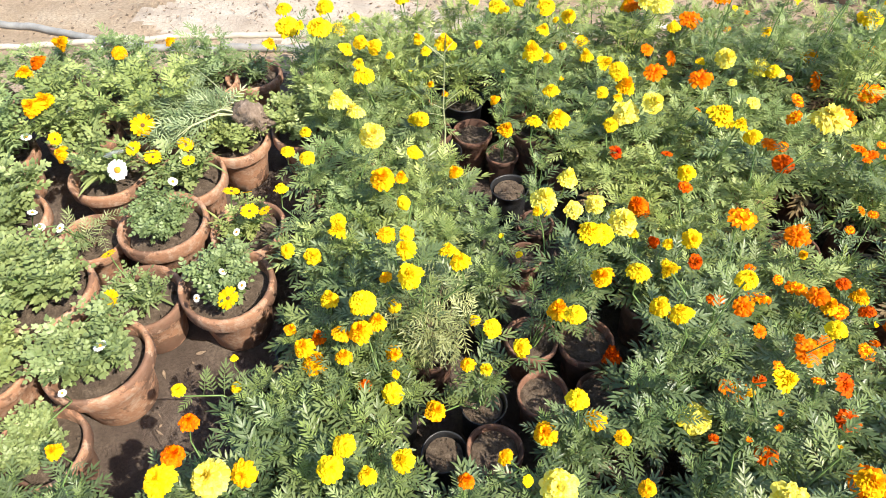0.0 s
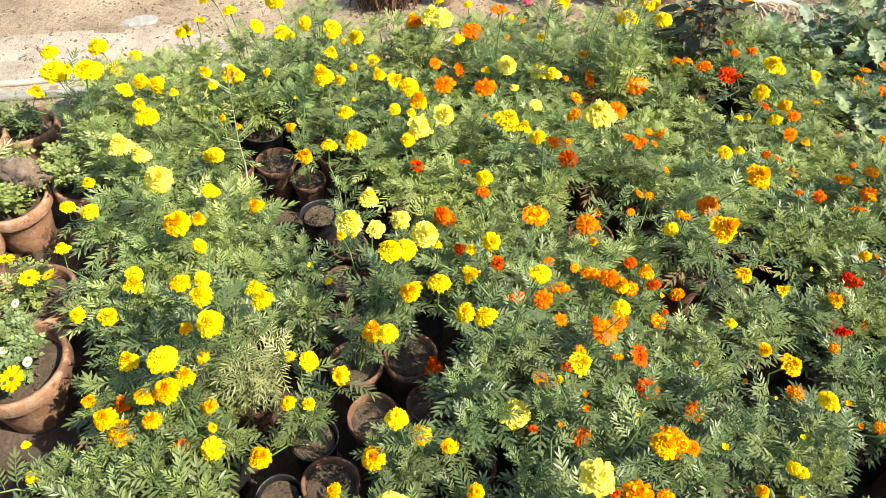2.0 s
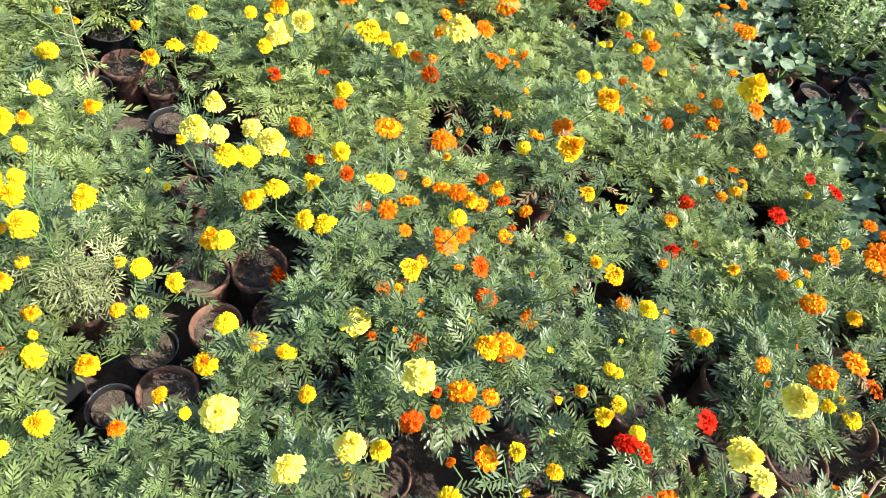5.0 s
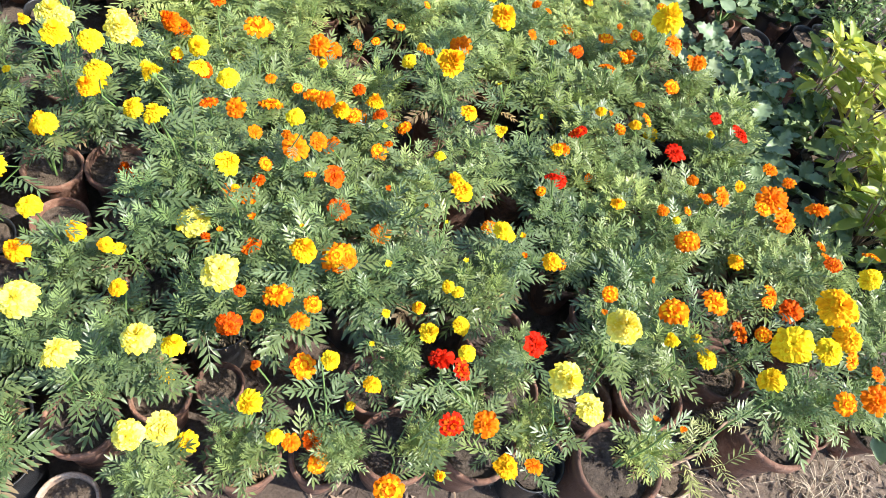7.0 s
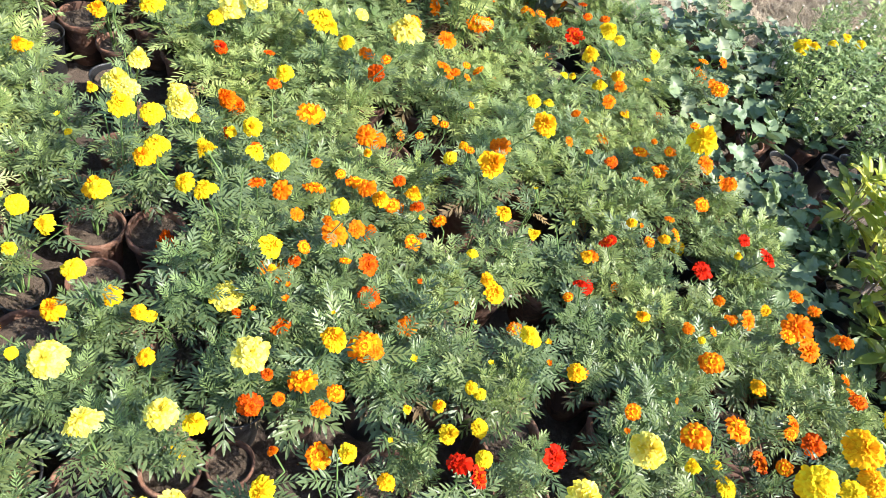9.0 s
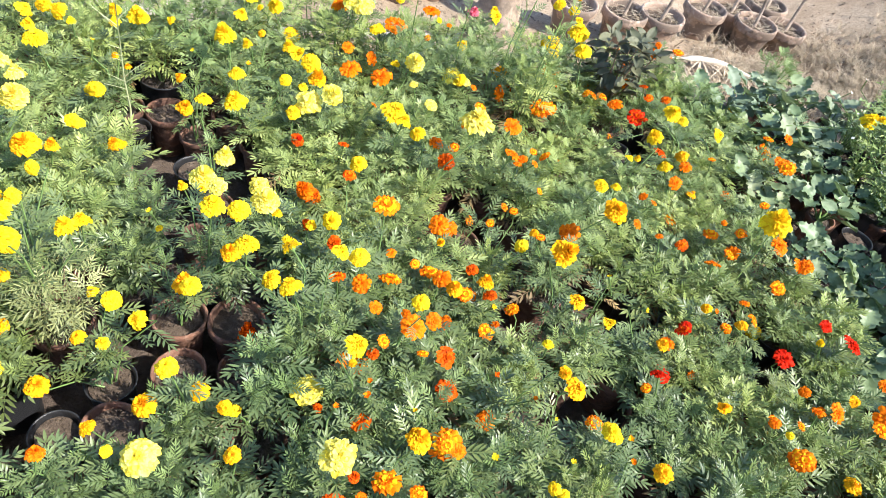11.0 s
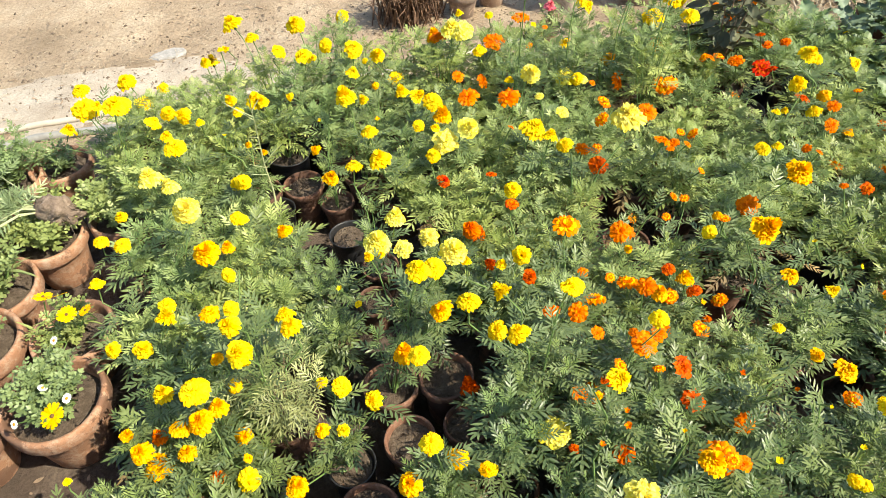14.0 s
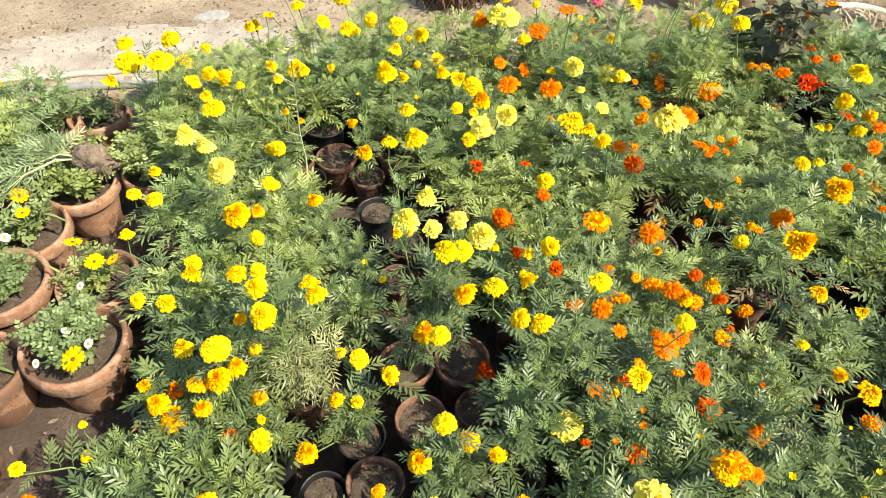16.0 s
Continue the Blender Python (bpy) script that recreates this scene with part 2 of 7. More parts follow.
def feather(length, pairs, lw, rng, droop=0.35, wide=1.0):
    """A pinnate leaf along +x: rachis, pairs of leaflets joined to it and an end leaflet."""
    vs, fs = [], []

    def spine(s):
        return np.array((s * length, 0, 0.10 * length * math.sin(s * 2.2) - droop * length * s * s * 0.5))
    stations = [0.0] + [0.22 + 0.66 * k / max(1, pairs - 1) for k in range(pairs)]
    w = length * 0.011
    for s in stations:
        p = spine(s)
        vs += [p + np.array((0, w, 0)), p - np.array((0, w, 0))]
    for k in range(pairs):
        fs.append((2 * k, 2 * k + 1, 2 * k + 3, 2 * k + 2))

    def hang(v, f, root):
        n = len(vs)
        vs.extend(v[1:])
        fs.extend(tuple(root if i == 0 else i - 1 + n for i in q) for q in f)
    for k in range(pairs):
        s = stations[k + 1]
        size = length * (0.40 - 0.13 * abs(s - 0.5) * 2) * rng.uniform(0.85, 1.12)
        for side in (1, -1):
            v, f = leaflet(size, size * lw * wide, 0.18, rng.uniform(0.02, 0.28))
            r = turn(side * radians(56 - 24 * s + rng.uniform(-9, 9)), "Z") @ turn(side * 0.2 + rng.uniform(-0.25, 0.25), "X") @ turn(rng.uniform(-0.15, 0.18), "Y")
            root = 2 * k + (2 if side > 0 else 3)
            hang(v @ r.T + vs[root], f, root)
    v, f = leaflet(length * 0.38, length * 0.38 * lw * wide, 0.18, 0.15)
    hang(v + spine(0.88), f, 2 * pairs)
    return np.array(vs), fs


def paddle(length, width, rng, lobes=0, ruffle=0.0, cup=0.15, nx=6, ny=4):
    """A broad leaf along +x on a short stalk; lobes cut its edge, ruffle waves it."""
    vs, fs = [], []
    ph = rng.uniform(0, 6.28)
    for i in range(nx + 1):
        s = i / nx
        w = width * 0.5 * max(0.02, math.sin(math.pi * (0.06 + 0.94 * s ** 0.85)) ** 0.7) * (1 if s < 1 else 0.15)
        if lobes:
            w *= 1 - 0.38 * (0.5 + 0.5 * math.cos(s * lobes * math.tau)) * (1 if 0.1 < s < 0.95 else 0)
        for j in range(ny + 1):
            u = j / ny * 2 - 1
            z = cup * width * abs(u) - 0.25 * length * s * s * 0.6 + ruffle * length * abs(u) * math.sin(9 * s * 1.6 + ph + u * 2)
            vs.append((0.15 * length + s * length * 0.85, u * w, z + 0.06 * length))
    for i in range(nx):
        for j in range(ny):
            a = i * (ny + 1) + j
            fs.append((a, a + 1, a + ny + 2, a + ny + 1))
    n = len(vs)
    t = 0.008 * length + 0.0006
    vs += [(0, t, 0), (0, -t, 0), (0.17 * length, t, 0.058 * length), (0.17 * length, -t, 0.058 * length)]
    fs.append((n, n + 1, n + 3, n + 2))
    return np.array(vs), fs


def aim(az, pitch, roll=0.0):
    return turn(az, "Z") @ turn(-pitch, "Y") @ turn(roll, "X")


def bush(name, seed, height, spread, leaves, templates, mats, branches=7, low=0.3, size=(0.8, 1.15), pitch=(-0.1, 0.9), stem_r=0.0026, whorl=5):
    """Foliage on branching stems, from the origin up to the height."""
    rng = random.Random(seed)
    g = Geo()
    tips = []
    for b in range(branches):
        az = b * 2.399 + rng.uniform(-0.4, 0.4)
        rho = spread * (0.15 + 0.6 * math.sqrt((b + 0.5) / branches)) * rng.uniform(0.8, 1.1)
        top = height * (1.0 - 0.28 * (rho / spread) ** 2) * rng.uniform(0.86, 1.04)
        pts = [(0.1 * rho * math.cos(az), 0.1 * rho * math.sin(az), 0), (0.45 * rho * math.cos(az), 0.45 * rho * math.sin(az), 0.4 * top), (rho * math.cos(az), rho * math.sin(az), top)]
        tube(g, pts, (stem_r * 1.4, stem_r, stem_r * 0.5), 4, 1, False)
        tips.append([Vector(p) for p in pts])

    def put(pos, az, pt, sc):
        v, f = rng.choice(templates)
        m = aim(az, pt, rng.uniform(-0.5, 0.5)) * sc
        g.add(v @ m.T + np.array(pos), f, 0)
    for k in range(leaves):
        a, b, c = tips[k % branches]
        s = low + (1 - low) * rng.random() ** 0.75
        pos = a.lerp(b, s * 2) if s < 0.5 else b.lerp(c, s * 2 - 1)
        az = rng.uniform(0, math.tau) if rng.random() < 0.5 else math.atan2(pos.y, pos.x) + rng.gauss(0, 0.9)
        put(pos, az, rng.uniform(*pitch), rng.uniform(*size) * (1.12 - 0.35 * s))
    for a, b, c in tips:
        o = rng.uniform(0, 6)
        for k in range(whorl):
            put(c, o + k * math.tau / whorl + rng.uniform(-0.3, 0.3), rng.uniform(0.15, 0.9), rng.uniform(0.5, 0.85))
    return g.mesh(name, *mats)


def marigold_bush(name, seed, height, spread, templates, young, mats, branches=7, nodes=4, size=1.0):
    """Branching stems; opposite leaves at each node, small and upright at the tip, large and arching below."""
    rng = random.Random(seed)
    g = Geo()
    for b in range(branches):
        az = b * 2.399 + rng.uniform(-0.4, 0.4)
        rho = spread * (0.12 + 0.68 * math.sqrt((b + 0.5) / branches)) * rng.uniform(0.8, 1.15)
        top = height * (1.0 - 0.25 * (rho / spread) ** 2) * rng.uniform(0.74, 1.04)
        a = Vector((0.1 * rho * math.cos(az), 0.1 * rho * math.sin(az), 0))
        m = Vector((0.5 * rho * math.cos(az), 0.5 * rho * math.sin(az), 0.45 * top))
        c = Vector((rho * math.cos(az), rho * math.sin(az), top))
        tube(g, [a, m, c], (0.0036, 0.0027, 0.0014), 4, 1, False)
        start = rng.uniform(0, math.tau)
        for k in range(nodes):
            s = 1.0 - 0.72 * (k / nodes) ** 1.1
            pos = m.lerp(c, s * 2 - 1) if s > 0.5 else a.lerp(m, s * 2)
            for side in (0, math.pi):
                v, f = rng.choice(templates)
                grow = size * min(1.0, 0.62 + 0.24 * k) * rng.uniform(0.85, 1.15)
                lift = (0.62, 0.38, 0.12, -0.12, -0.3)[min(k, 4)] + rng.uniform(-0.25, 0.25)
                mm = aim(start + side + k * 1.45 + rng.uniform(-0.35, 0.35), lift, rng.uniform(-0.32, 0.32)) * grow
                g.add(v @ mm.T + np.array(pos), f, 3 if k == nodes - 1 and rng.random() < 0.3 else 0)
        for k in range(5):
            v, f = rng.choice(young)
            mm = aim(start + k * 2.4, rng.uniform(0.55, 1.25), rng.uniform(-0.4, 0.4)) * rng.uniform(0.4, 0.65)
            g.add(v @ mm.T + np.array(c), f, 2)
    return g.mesh(name, *mats)


# ---- flowers: all have radius 1 and sit at the origin, facing +z ----
def ray_petal(g, base, out, width, rise, az, curl, slot=0, notch=True, rng=random):
    """One ray floret: narrow foot, broad ruffled tip with a shallow notch."""
    v = []
    ph = rng.uniform(0, 6.28)
    for i, (s, w) in enumerate(((0, 0.30), (0.5, 0.85), (0.82, 1.0), (1.0, 0.78))):
        for k, u in enumerate((-1, -0.5, 0, 0.5, 1)):
            tip = (0.10 * u * u + (0.05 if u == 0 else 0)) if i == 3 and notch else 0.05 * u * u if i == 3 else 0
            rr = base + (out - base) * (s - tip)
            z = rise * s - curl * s * s
            if i >= 1:
                z += (0.10, 0.20, 0.26)[i - 1] * width * math.sin(ph + k * 1.9) * (1 if notch else 0.3)
            v.append((rr, u * w * width * 0.5, z))
    f = [(r * 5 + k, r * 5 + k + 1, r * 5 + k + 6, r * 5 + k + 5) for r in range(3) for k in range(4)]
    return np.array(v) @ turn(az, "Z").T, f


def pompom_mesh(name, seed, mat, flat=0.0, eye=None):
    """A double marigold: ruffled petals in whorls over a green cup; eye: the petals of its middle."""
    rng = random.Random(seed)
    g = Geo()
    rings = 7
    for k in range(rings):
        s = k / (rings - 1)
        count = int(17 - 9 * s)
        out = 1.0 - 0.70 * s
        for i in range(count):
            v, f = ray_petal(g, 0.04, out * rng.uniform(0.84, 1.06), (0.44 - 0.16 * s) * rng.uniform(0.8, 1.2), 0.06 + (0.72 - flat) * s, i * math.tau / count + k * 0.7 + rng.uniform(-0.18, 0.18), 0.34 - 0.2 * s + rng.uniform(-0.06, 0.06), rng=rng)
            g.add(v + np.array((0, 0, (0.42 - 0.4 * flat) * s)), f, 2 if eye and s > 0.7 else 0)
    for i in range(14):
        v, f = ray_petal(g, 0.0, 0.20, 0.17, 0.16, i * 2.4, -0.1, rng=rng)
        g.add(v + np.array((0, 0, 0.34 - 0.5 * flat)), f, 2 if eye else (1 if flat > 0.4 and i % 2 else 0))
    return g.mesh(name, mat, STEM, eye or mat)


def crested_mesh(name, seed, mat, edge):
    """A low French marigold: broad petals round a crested middle."""
    rng = random.Random(seed)
    g = Geo()
    for ring, (count, out, rise, w) in enumerate(((9, 1.0, 0.10, 0.62), (8, 0.74, 0.26, 0.5), (7, 0.48, 0.40, 0.36), (6, 0.26, 0.50, 0.26))):
        for i in range(count):
            v, f = ray_petal(g, 0.03, out * rng.uniform(0.9, 1.08), w * rng.uniform(0.85, 1.15), rise, i * math.tau / count + ring * 0.4 + rng.uniform(-0.1, 0.1), 0.22, rng=rng)
            g.add(v, f, 0 if ring % 2 == 0 or edge is None else 2)
    return g.mesh(name, mat, STEM, edge or mat)


def daisy_mesh(name, seed, mat, disc, count=17, width=0.30, centre=0.30):
    rng = random.Random(seed)
    g = Geo()
    for i in range(count):
        v, f = ray_petal(g, 0.1, rng.uniform(0.92, 1.05), width, 0.22, i * math.tau / count + rng.uniform(-0.06, 0.06), 0.14, notch=False, rng=rng)
        v[:, 2] += 0.03 * (i % 2)
        g.add(v, f, 0)
    return g.mesh(name, mat, STEM, disc)


def bud_mesh(name, seed, mat):
    rng = random.Random(seed)
    g = Geo()
    for i in range(10):
        v, f = ray_petal(g, 0.0, rng.uniform(0.6, 0.95), 0.4, 0.75, i * 2.4, 0.12, rng=rng)
        g.add(v + np.array((0, 0, 0.0)), f, 0)
    return g.mesh(name, mat, STEM)



def turned(name, mat, profile, sides=12):
    g = Geo()
    lathe(g, profile, sides)
    return g.mesh(name, mat)


CALYX = turned("calyx", STEM, [(0.10, -0.62), (0.30, -0.45), (0.36, -0.15), (0.42, 0.06)], 10)
CALYX_LONG = turned("long_calyx", STEM, [(0.08, -0.75), (0.26, -0.5), (0.30, -0.1), (0.34, 0.06)], 10)
CALYX_BUD = turned("bud_calyx", STEM, [(0.12, -1.4), (0.5, -0.9), (0.62, -0.2), (0.55, 0.25)], 9)
CALYX_DAISY = turned("daisy_calyx", STEM, [(0.06, -0.45), (0.20, -0.28), (0.26, 0.0)], 9)
EYE_DAISY = turned("daisy_eye", DISC, [(0.32, 0.10), (0.29, 0.20), (0.16, 0.25), (0.01, 0.24)])
EYE_GAZANIA = turned("gazania_eye", DISC_DARK, [(0.17, 0.08), (0.15, 0.15), (0.08, 0.18), (0.01, 0.17)])
FLOWERS = {}
for c in "ypgord":
    FLOWERS[c] = [pompom_mesh("marigold_head", 10 * i + ord(c), PETALS[c], (0.0, 0.22, 0.44, 0.36)[i], PETALS[{"y": "g", "p": "y", "g": "o", "o": "r", "r": "d", "d": "d"}[c]] if (i == 3 and c in "or") else None) for i in range(4)]
    FLOWERS[c + "bud"] = [bud_mesh("marigold_bud", ord(c) + i, PETALS[c]) for i in range(2)]
for c, e in (("o", "g"), ("r", "o"), ("d", "r")):
    FLOWERS[c + "french"] = [crested_mesh("french_marigold_head", 7 * i + ord(c), PETALS[c], PETALS[e] if i % 2 else None) for i in range(4)]
FLOWERS["k"] = [pompom_mesh("pink_head", 900, PETALS["k"], 0.2)]
FLOWERS["w"] = [daisy_mesh("white_daisy", i, PETALS["w"], DISC, 16, 0.34, 0.32) for i in range(2)]
FLOWERS["z"] = [daisy_mesh("gazania", i, PETALS["z"], DISC if i else DISC_DARK, 15, 0.31, 0.26) for i in range(3)]


# ---- pots ----
def pot_mesh(name, mat, tall, seed, rim=0.30, wobble=0.02, thin=0.11, base=0.66):
    """A pot whose rim has radius 1; tall: its height in radii."""
    rng = random.Random(seed)
    g = Geo()
    k = tall - rim
    lathe(g, [(0.02, 0), (base, 0), (base + 0.02, 0.03), (base + (0.86 - base) * 0.5, k * 0.5), (0.87, k - 0.03), (0.89, k), (0.97, k + 0.02), (1.0, k + 0.06), (1.0, tall - 0.07), (0.98, tall - 0.01),
              (0.95, tall), (1 - thin + 0.01, tall - 0.01), (1 - thin - 0.02, tall - 0.08), (0.83, k - 0.05), (0.76, k * 0.55)], 30, 0, wobble, rng)
    return g.mesh(name, mat)


def bag_mesh(name, seed, tall=2.6):
    """A black nursery pot with a thin rolled lip and crumpled wall."""
    rng = random.Random(seed)
    g = Geo()
    lathe(g, [(0.02, 0), (0.74, 0), (0.80, 0.1), (0.84, tall * 0.4), (0.90, tall * 0.75), (0.95, tall - 0.1), (1.0, tall - 0.08), (1.02, tall - 0.02), (1.0, tall), (0.95, tall - 0.02), (0.92, tall - 0.12), (0.84, tall * 0.5)], 26, 0, 0.04, rng)
    return g.mesh(name, POLY)


def soil_mesh(name, mat, seed):
    rng = random.Random(seed)
    g = Geo()
    v, f = [(0, 0, 0.03)], []
    rings, sides = 5, 22
    for i in range(1, rings + 1):
        for k in range(sides):
            r = 0.89 * i / rings
            v.append((r * math.cos(k * math.tau / sides), r * math.sin(k * math.tau / sides), rng.uniform(-0.05, 0.06) - 0.04 * (i / rings) ** 3))
    for k in range(sides):
        f.append((0, 1 + k, 1 + (k + 1) % sides))
        for i in range(rings - 1):
            a = 1 + i * sides
            f.append((a + k, a + sides + k, a + sides + (k + 1) % sides, a + (k + 1) % sides))
    g.add(v, f)
    for k in range(26):
        a, r, s = rng.uniform(0, 6.28), 0.8 * math.sqrt(rng.random()), rng.uniform(0.02, 0.07)
        c = np.array((r * math.cos(a), r * math.sin(a), 0.02))
        o = np.array([(1, 0, 0), (-1, 0, 0), (0, 1, 0), (0, -1, 0), (0, 0, 1), (0, 0, -0.6)]) * s * np.array([rng.uniform(0.7, 1.3) for _ in range(3)])
        g.add(o @ turn(a * 3, "Z").T + c, [(0, 2, 4), (2, 1, 4), (1, 3, 4), (3, 0, 4), (2, 0, 5), (1, 2, 5), (3, 1, 5), (0, 3, 5)])
    return g.mesh(name, mat)


POTS = {
    "clay": ([pot_mesh("clay_pot", CLAY, 1.55, i, 0.40, 0.025) for i in range(4)], 1.55),
    "small": ([pot_mesh("small_clay_pot", CLAY_OLD, 2.4, 20 + i, 0.34, 0.025) for i in range(4)], 2.4),
    "black": ([bag_mesh("black_pot", 40 + i) for i in range(3)], 2.6),
    "pale": ([pot_mesh("weathered_pot", CLAY_PALE, 1.5, 60 + i, 0.42) for i in range(3)], 1.5),
}
SOILS = [soil_mesh("soil", SOIL, i) for i in range(3)]
SOILS_DRY = [soil_mesh("dry_soil", SOIL_DRY, i) for i in range(3)]
POT_WORDS = {"clay": "terracotta pot", "small": "clay pot", "black": "black pot", "pale": "weathered pot"}

# ---- foliage ----
tr = random.Random(5)
FEATHERS = [feather(tr.uniform(0.078, 0.106), tr.choice((4, 5, 5)), 0.25, tr, tr.uniform(0.2, 0.7)) for _ in range(8)]
FINE = [feather(tr.uniform(0.066, 0.092), 5, 0.23, tr, tr.uniform(0.15, 0.6)) for _ in range(6)]
LIMP = [feather(tr.uniform(0.07, 0.10), 5, 0.16, tr, 0.9) for _ in range(4)]
LOBED = [feather(tr.uniform(0.034, 0.054), 3, 0.58, tr, 0.3) for _ in range(6)]
BLADES = [leaflet(tr.uniform(0.06, 0.10), tr.uniform(0.008, 0.012), 0.3, 0.5) for _ in range(5)]
KALE = [paddle(tr.uniform(0.11, 0.16), tr.uniform(0.08, 0.12), tr, 0, 0.03) for _ in range(4)] + [paddle(tr.uniform(0.11, 0.15), 0.09, tr, 5, 0.03, nx=14) for _ in range(3)]
LANCE = [paddle(tr.uniform(0.15, 0.21), tr.uniform(0.044, 0.06), tr, 0, 0.01, 0.3, 7, 2) for _ in range(5)]
ROUND = [paddle(tr.uniform(0.09, 0.13), tr.uniform(0.05, 0.065), tr, 0, 0.012, 0.2) for _ in range(5)]
OVAL = [paddle(tr.uniform(0.05, 0.075), tr.uniform(0.03, 0.042), tr, 0, 0.02, 0.2, 5, 2) for _ in range(4)]
SMALL = [leaflet(tr.uniform(0.025, 0.05), tr.uniform(0.010, 0.02), 0.2, 0.3) for _ in range(5)]
HEIGHTS = (0.11, 0.17, 0.23, 0.29, 0.36)
BUSHES = {h: [marigold_bush("foliage", 100 * i + int(h * 1000), h, 0.110, FEATHERS, FINE, (LEAF, STEM, LEAF_YOUNG, LEAF_BROWN), 7, 4) for i in range(4)] for h in HEIGHTS}
FINES = {h: [marigold_bush("fine_foliage", 130 * i + int(h * 1000), h, 0.098, FINE, FINE, (LEAF_FINE, STEM, LEAF_YOUNG, LEAF_BROWN), 8, 4, 1.0) for i in range(4)] for h in HEIGHTS}
PALES = {h: [marigold_bush("pale_foliage", 150 * i + int(h * 1000), h, 0.098, FEATHERS[:3] + FINE, FINE, (LEAF_LIGHT, STEM, LEAF_YOUNG, LEAF_BROWN), 7, 4) for i in range(3)] for h in HEIGHTS}
SPARSE = {h: [marigold_bush("sparse_foliage", 170 * i + int(h * 1000), h, 0.06, FEATHERS, FINE, (LEAF, STEM, LEAF_YOUNG, LEAF_BROWN), 2, 3, 0.9) for i in range(3)] for h in HEIGHTS}
WILTED = {h: [bush("wilted_foliage", 190 * i + int(h * 1000), h, 0.15, 110, LIMP, (LEAF_DRY, TWIG), 9, pitch=(-1.2, 0.4)) for i in range(2)] for h in HEIGHTS}
DRIED = {h: [bush("dried_foliage", 210 + i, h, 0.06, 6, LIMP, (LEAF_DRY, TWIG), 2, whorl=2) for i in range(2)] for h in HEIGHTS}
FILL = {"full": BUSHES, "pale": PALES, "fine": FINES, "sparse": SPARSE, "dry": DRIED, "wilted": WILTED}
COLOUR = {"y": "yellow", "p": "pale lemon", "g": "golden", "o": "orange", "r": "rust-orange", "d": "red", "w": "white", "z": "golden", "k": "pink"}
pick = random.Random(11)


def put_pot(root, kind, dia, dry=False):
    meshes, tall = POTS[kind]
    r = dia / 2
    part("pot", pick.choice(meshes), root, Matrix.Diagonal((r, r, r, 1)) @ Matrix.Rotation(pick.uniform(0, 6.28), 4, "Z"), POT_WORDS[kind])
    top = tall * r
    drop = 0.30 * r
    part("soil", pick.choice(SOILS_DRY if dry else SOILS), root, Matrix.Translation((0, 0, top - drop)) @ Matrix.Diagonal((0.93 * r, 0.93 * r, r, 1)), "dark crumbly potting soil")
    return top - drop


def put_bloom(root, c, x, y, z, r, soil, french=False):
    """A flower head at x, y, z (from the root) and the stalk that carries it."""
    small = r < 0.0135
    key = c + "bud" if small and r < 0.0105 and c in "ypgord" else c
    if french and c in "ord" and key == c:
        key = c + "french"
    if c == "w" or c == "z":
        key = c
    loose = 0.40 if r < 0.034 else 0.22
    lean = Vector((pick.gauss(-0.05, loose), pick.gauss(-0.22, loose), 1)).normalized()
    turnq = lean.to_track_quat("Z", "Y").to_matrix().to_4x4() @ Matrix.Rotation(pick.uniform(0, 6.28), 4, "Z")
    head = part("flower_head", pick.choice(FLOWERS[key]), root, Matrix.Translation((x, y, z)) @ turnq @ Matrix.Diagonal((r, r, r, 1)), COLOUR[c] + (" flower bud" if key.endswith("bud") else " flower head"))
    part("calyx", CALYX_BUD if key.endswith("bud") else CALYX_DAISY if c in "wz" else CALYX_LONG if key.endswith("french") else CALYX, head, None, "green calyx")
    if c in "wz":
        part("disc", EYE_DAISY if c == "w" else EYE_GAZANIA, head, None, "golden disc" if c == "w" else "dark brown disc")
    end = Vector((x, y, z)) - lean * r * 0.55
    a = Vector((0.12 * x, 0.12 * y, soil))
    mid = a.lerp(end, 0.5) + Vector((-0.1 * x, -0.1 * y, 0.12 * (end.z - soil)))
    below = end - lean * min(0.05, 0.3 * (end.z - soil))
    g = Geo()
    tube(g, [a, mid, below, end], (0.0026, 0.0022, 0.0018, 0.0022), 5)
    part("stem", g.mesh("stem", STEM), root)
    if (end - a).length > 0.12 and c in "ypgord":
        g = Geo()
        for k in range(5):
            v, f = pick.choice(FINE)
            p = mid.lerp(below, -0.3 + 0.25 * k)
            g.add(v @ aim(pick.uniform(0, 6.28), pick.uniform(0.1, 0.7), pick.uniform(-0.3, 0.3)).T * pick.uniform(0.55, 0.95) + np.array(p), f)
        part("stem_foliage", g.mesh("stem_foliage", LEAF), root, kind="stuff")


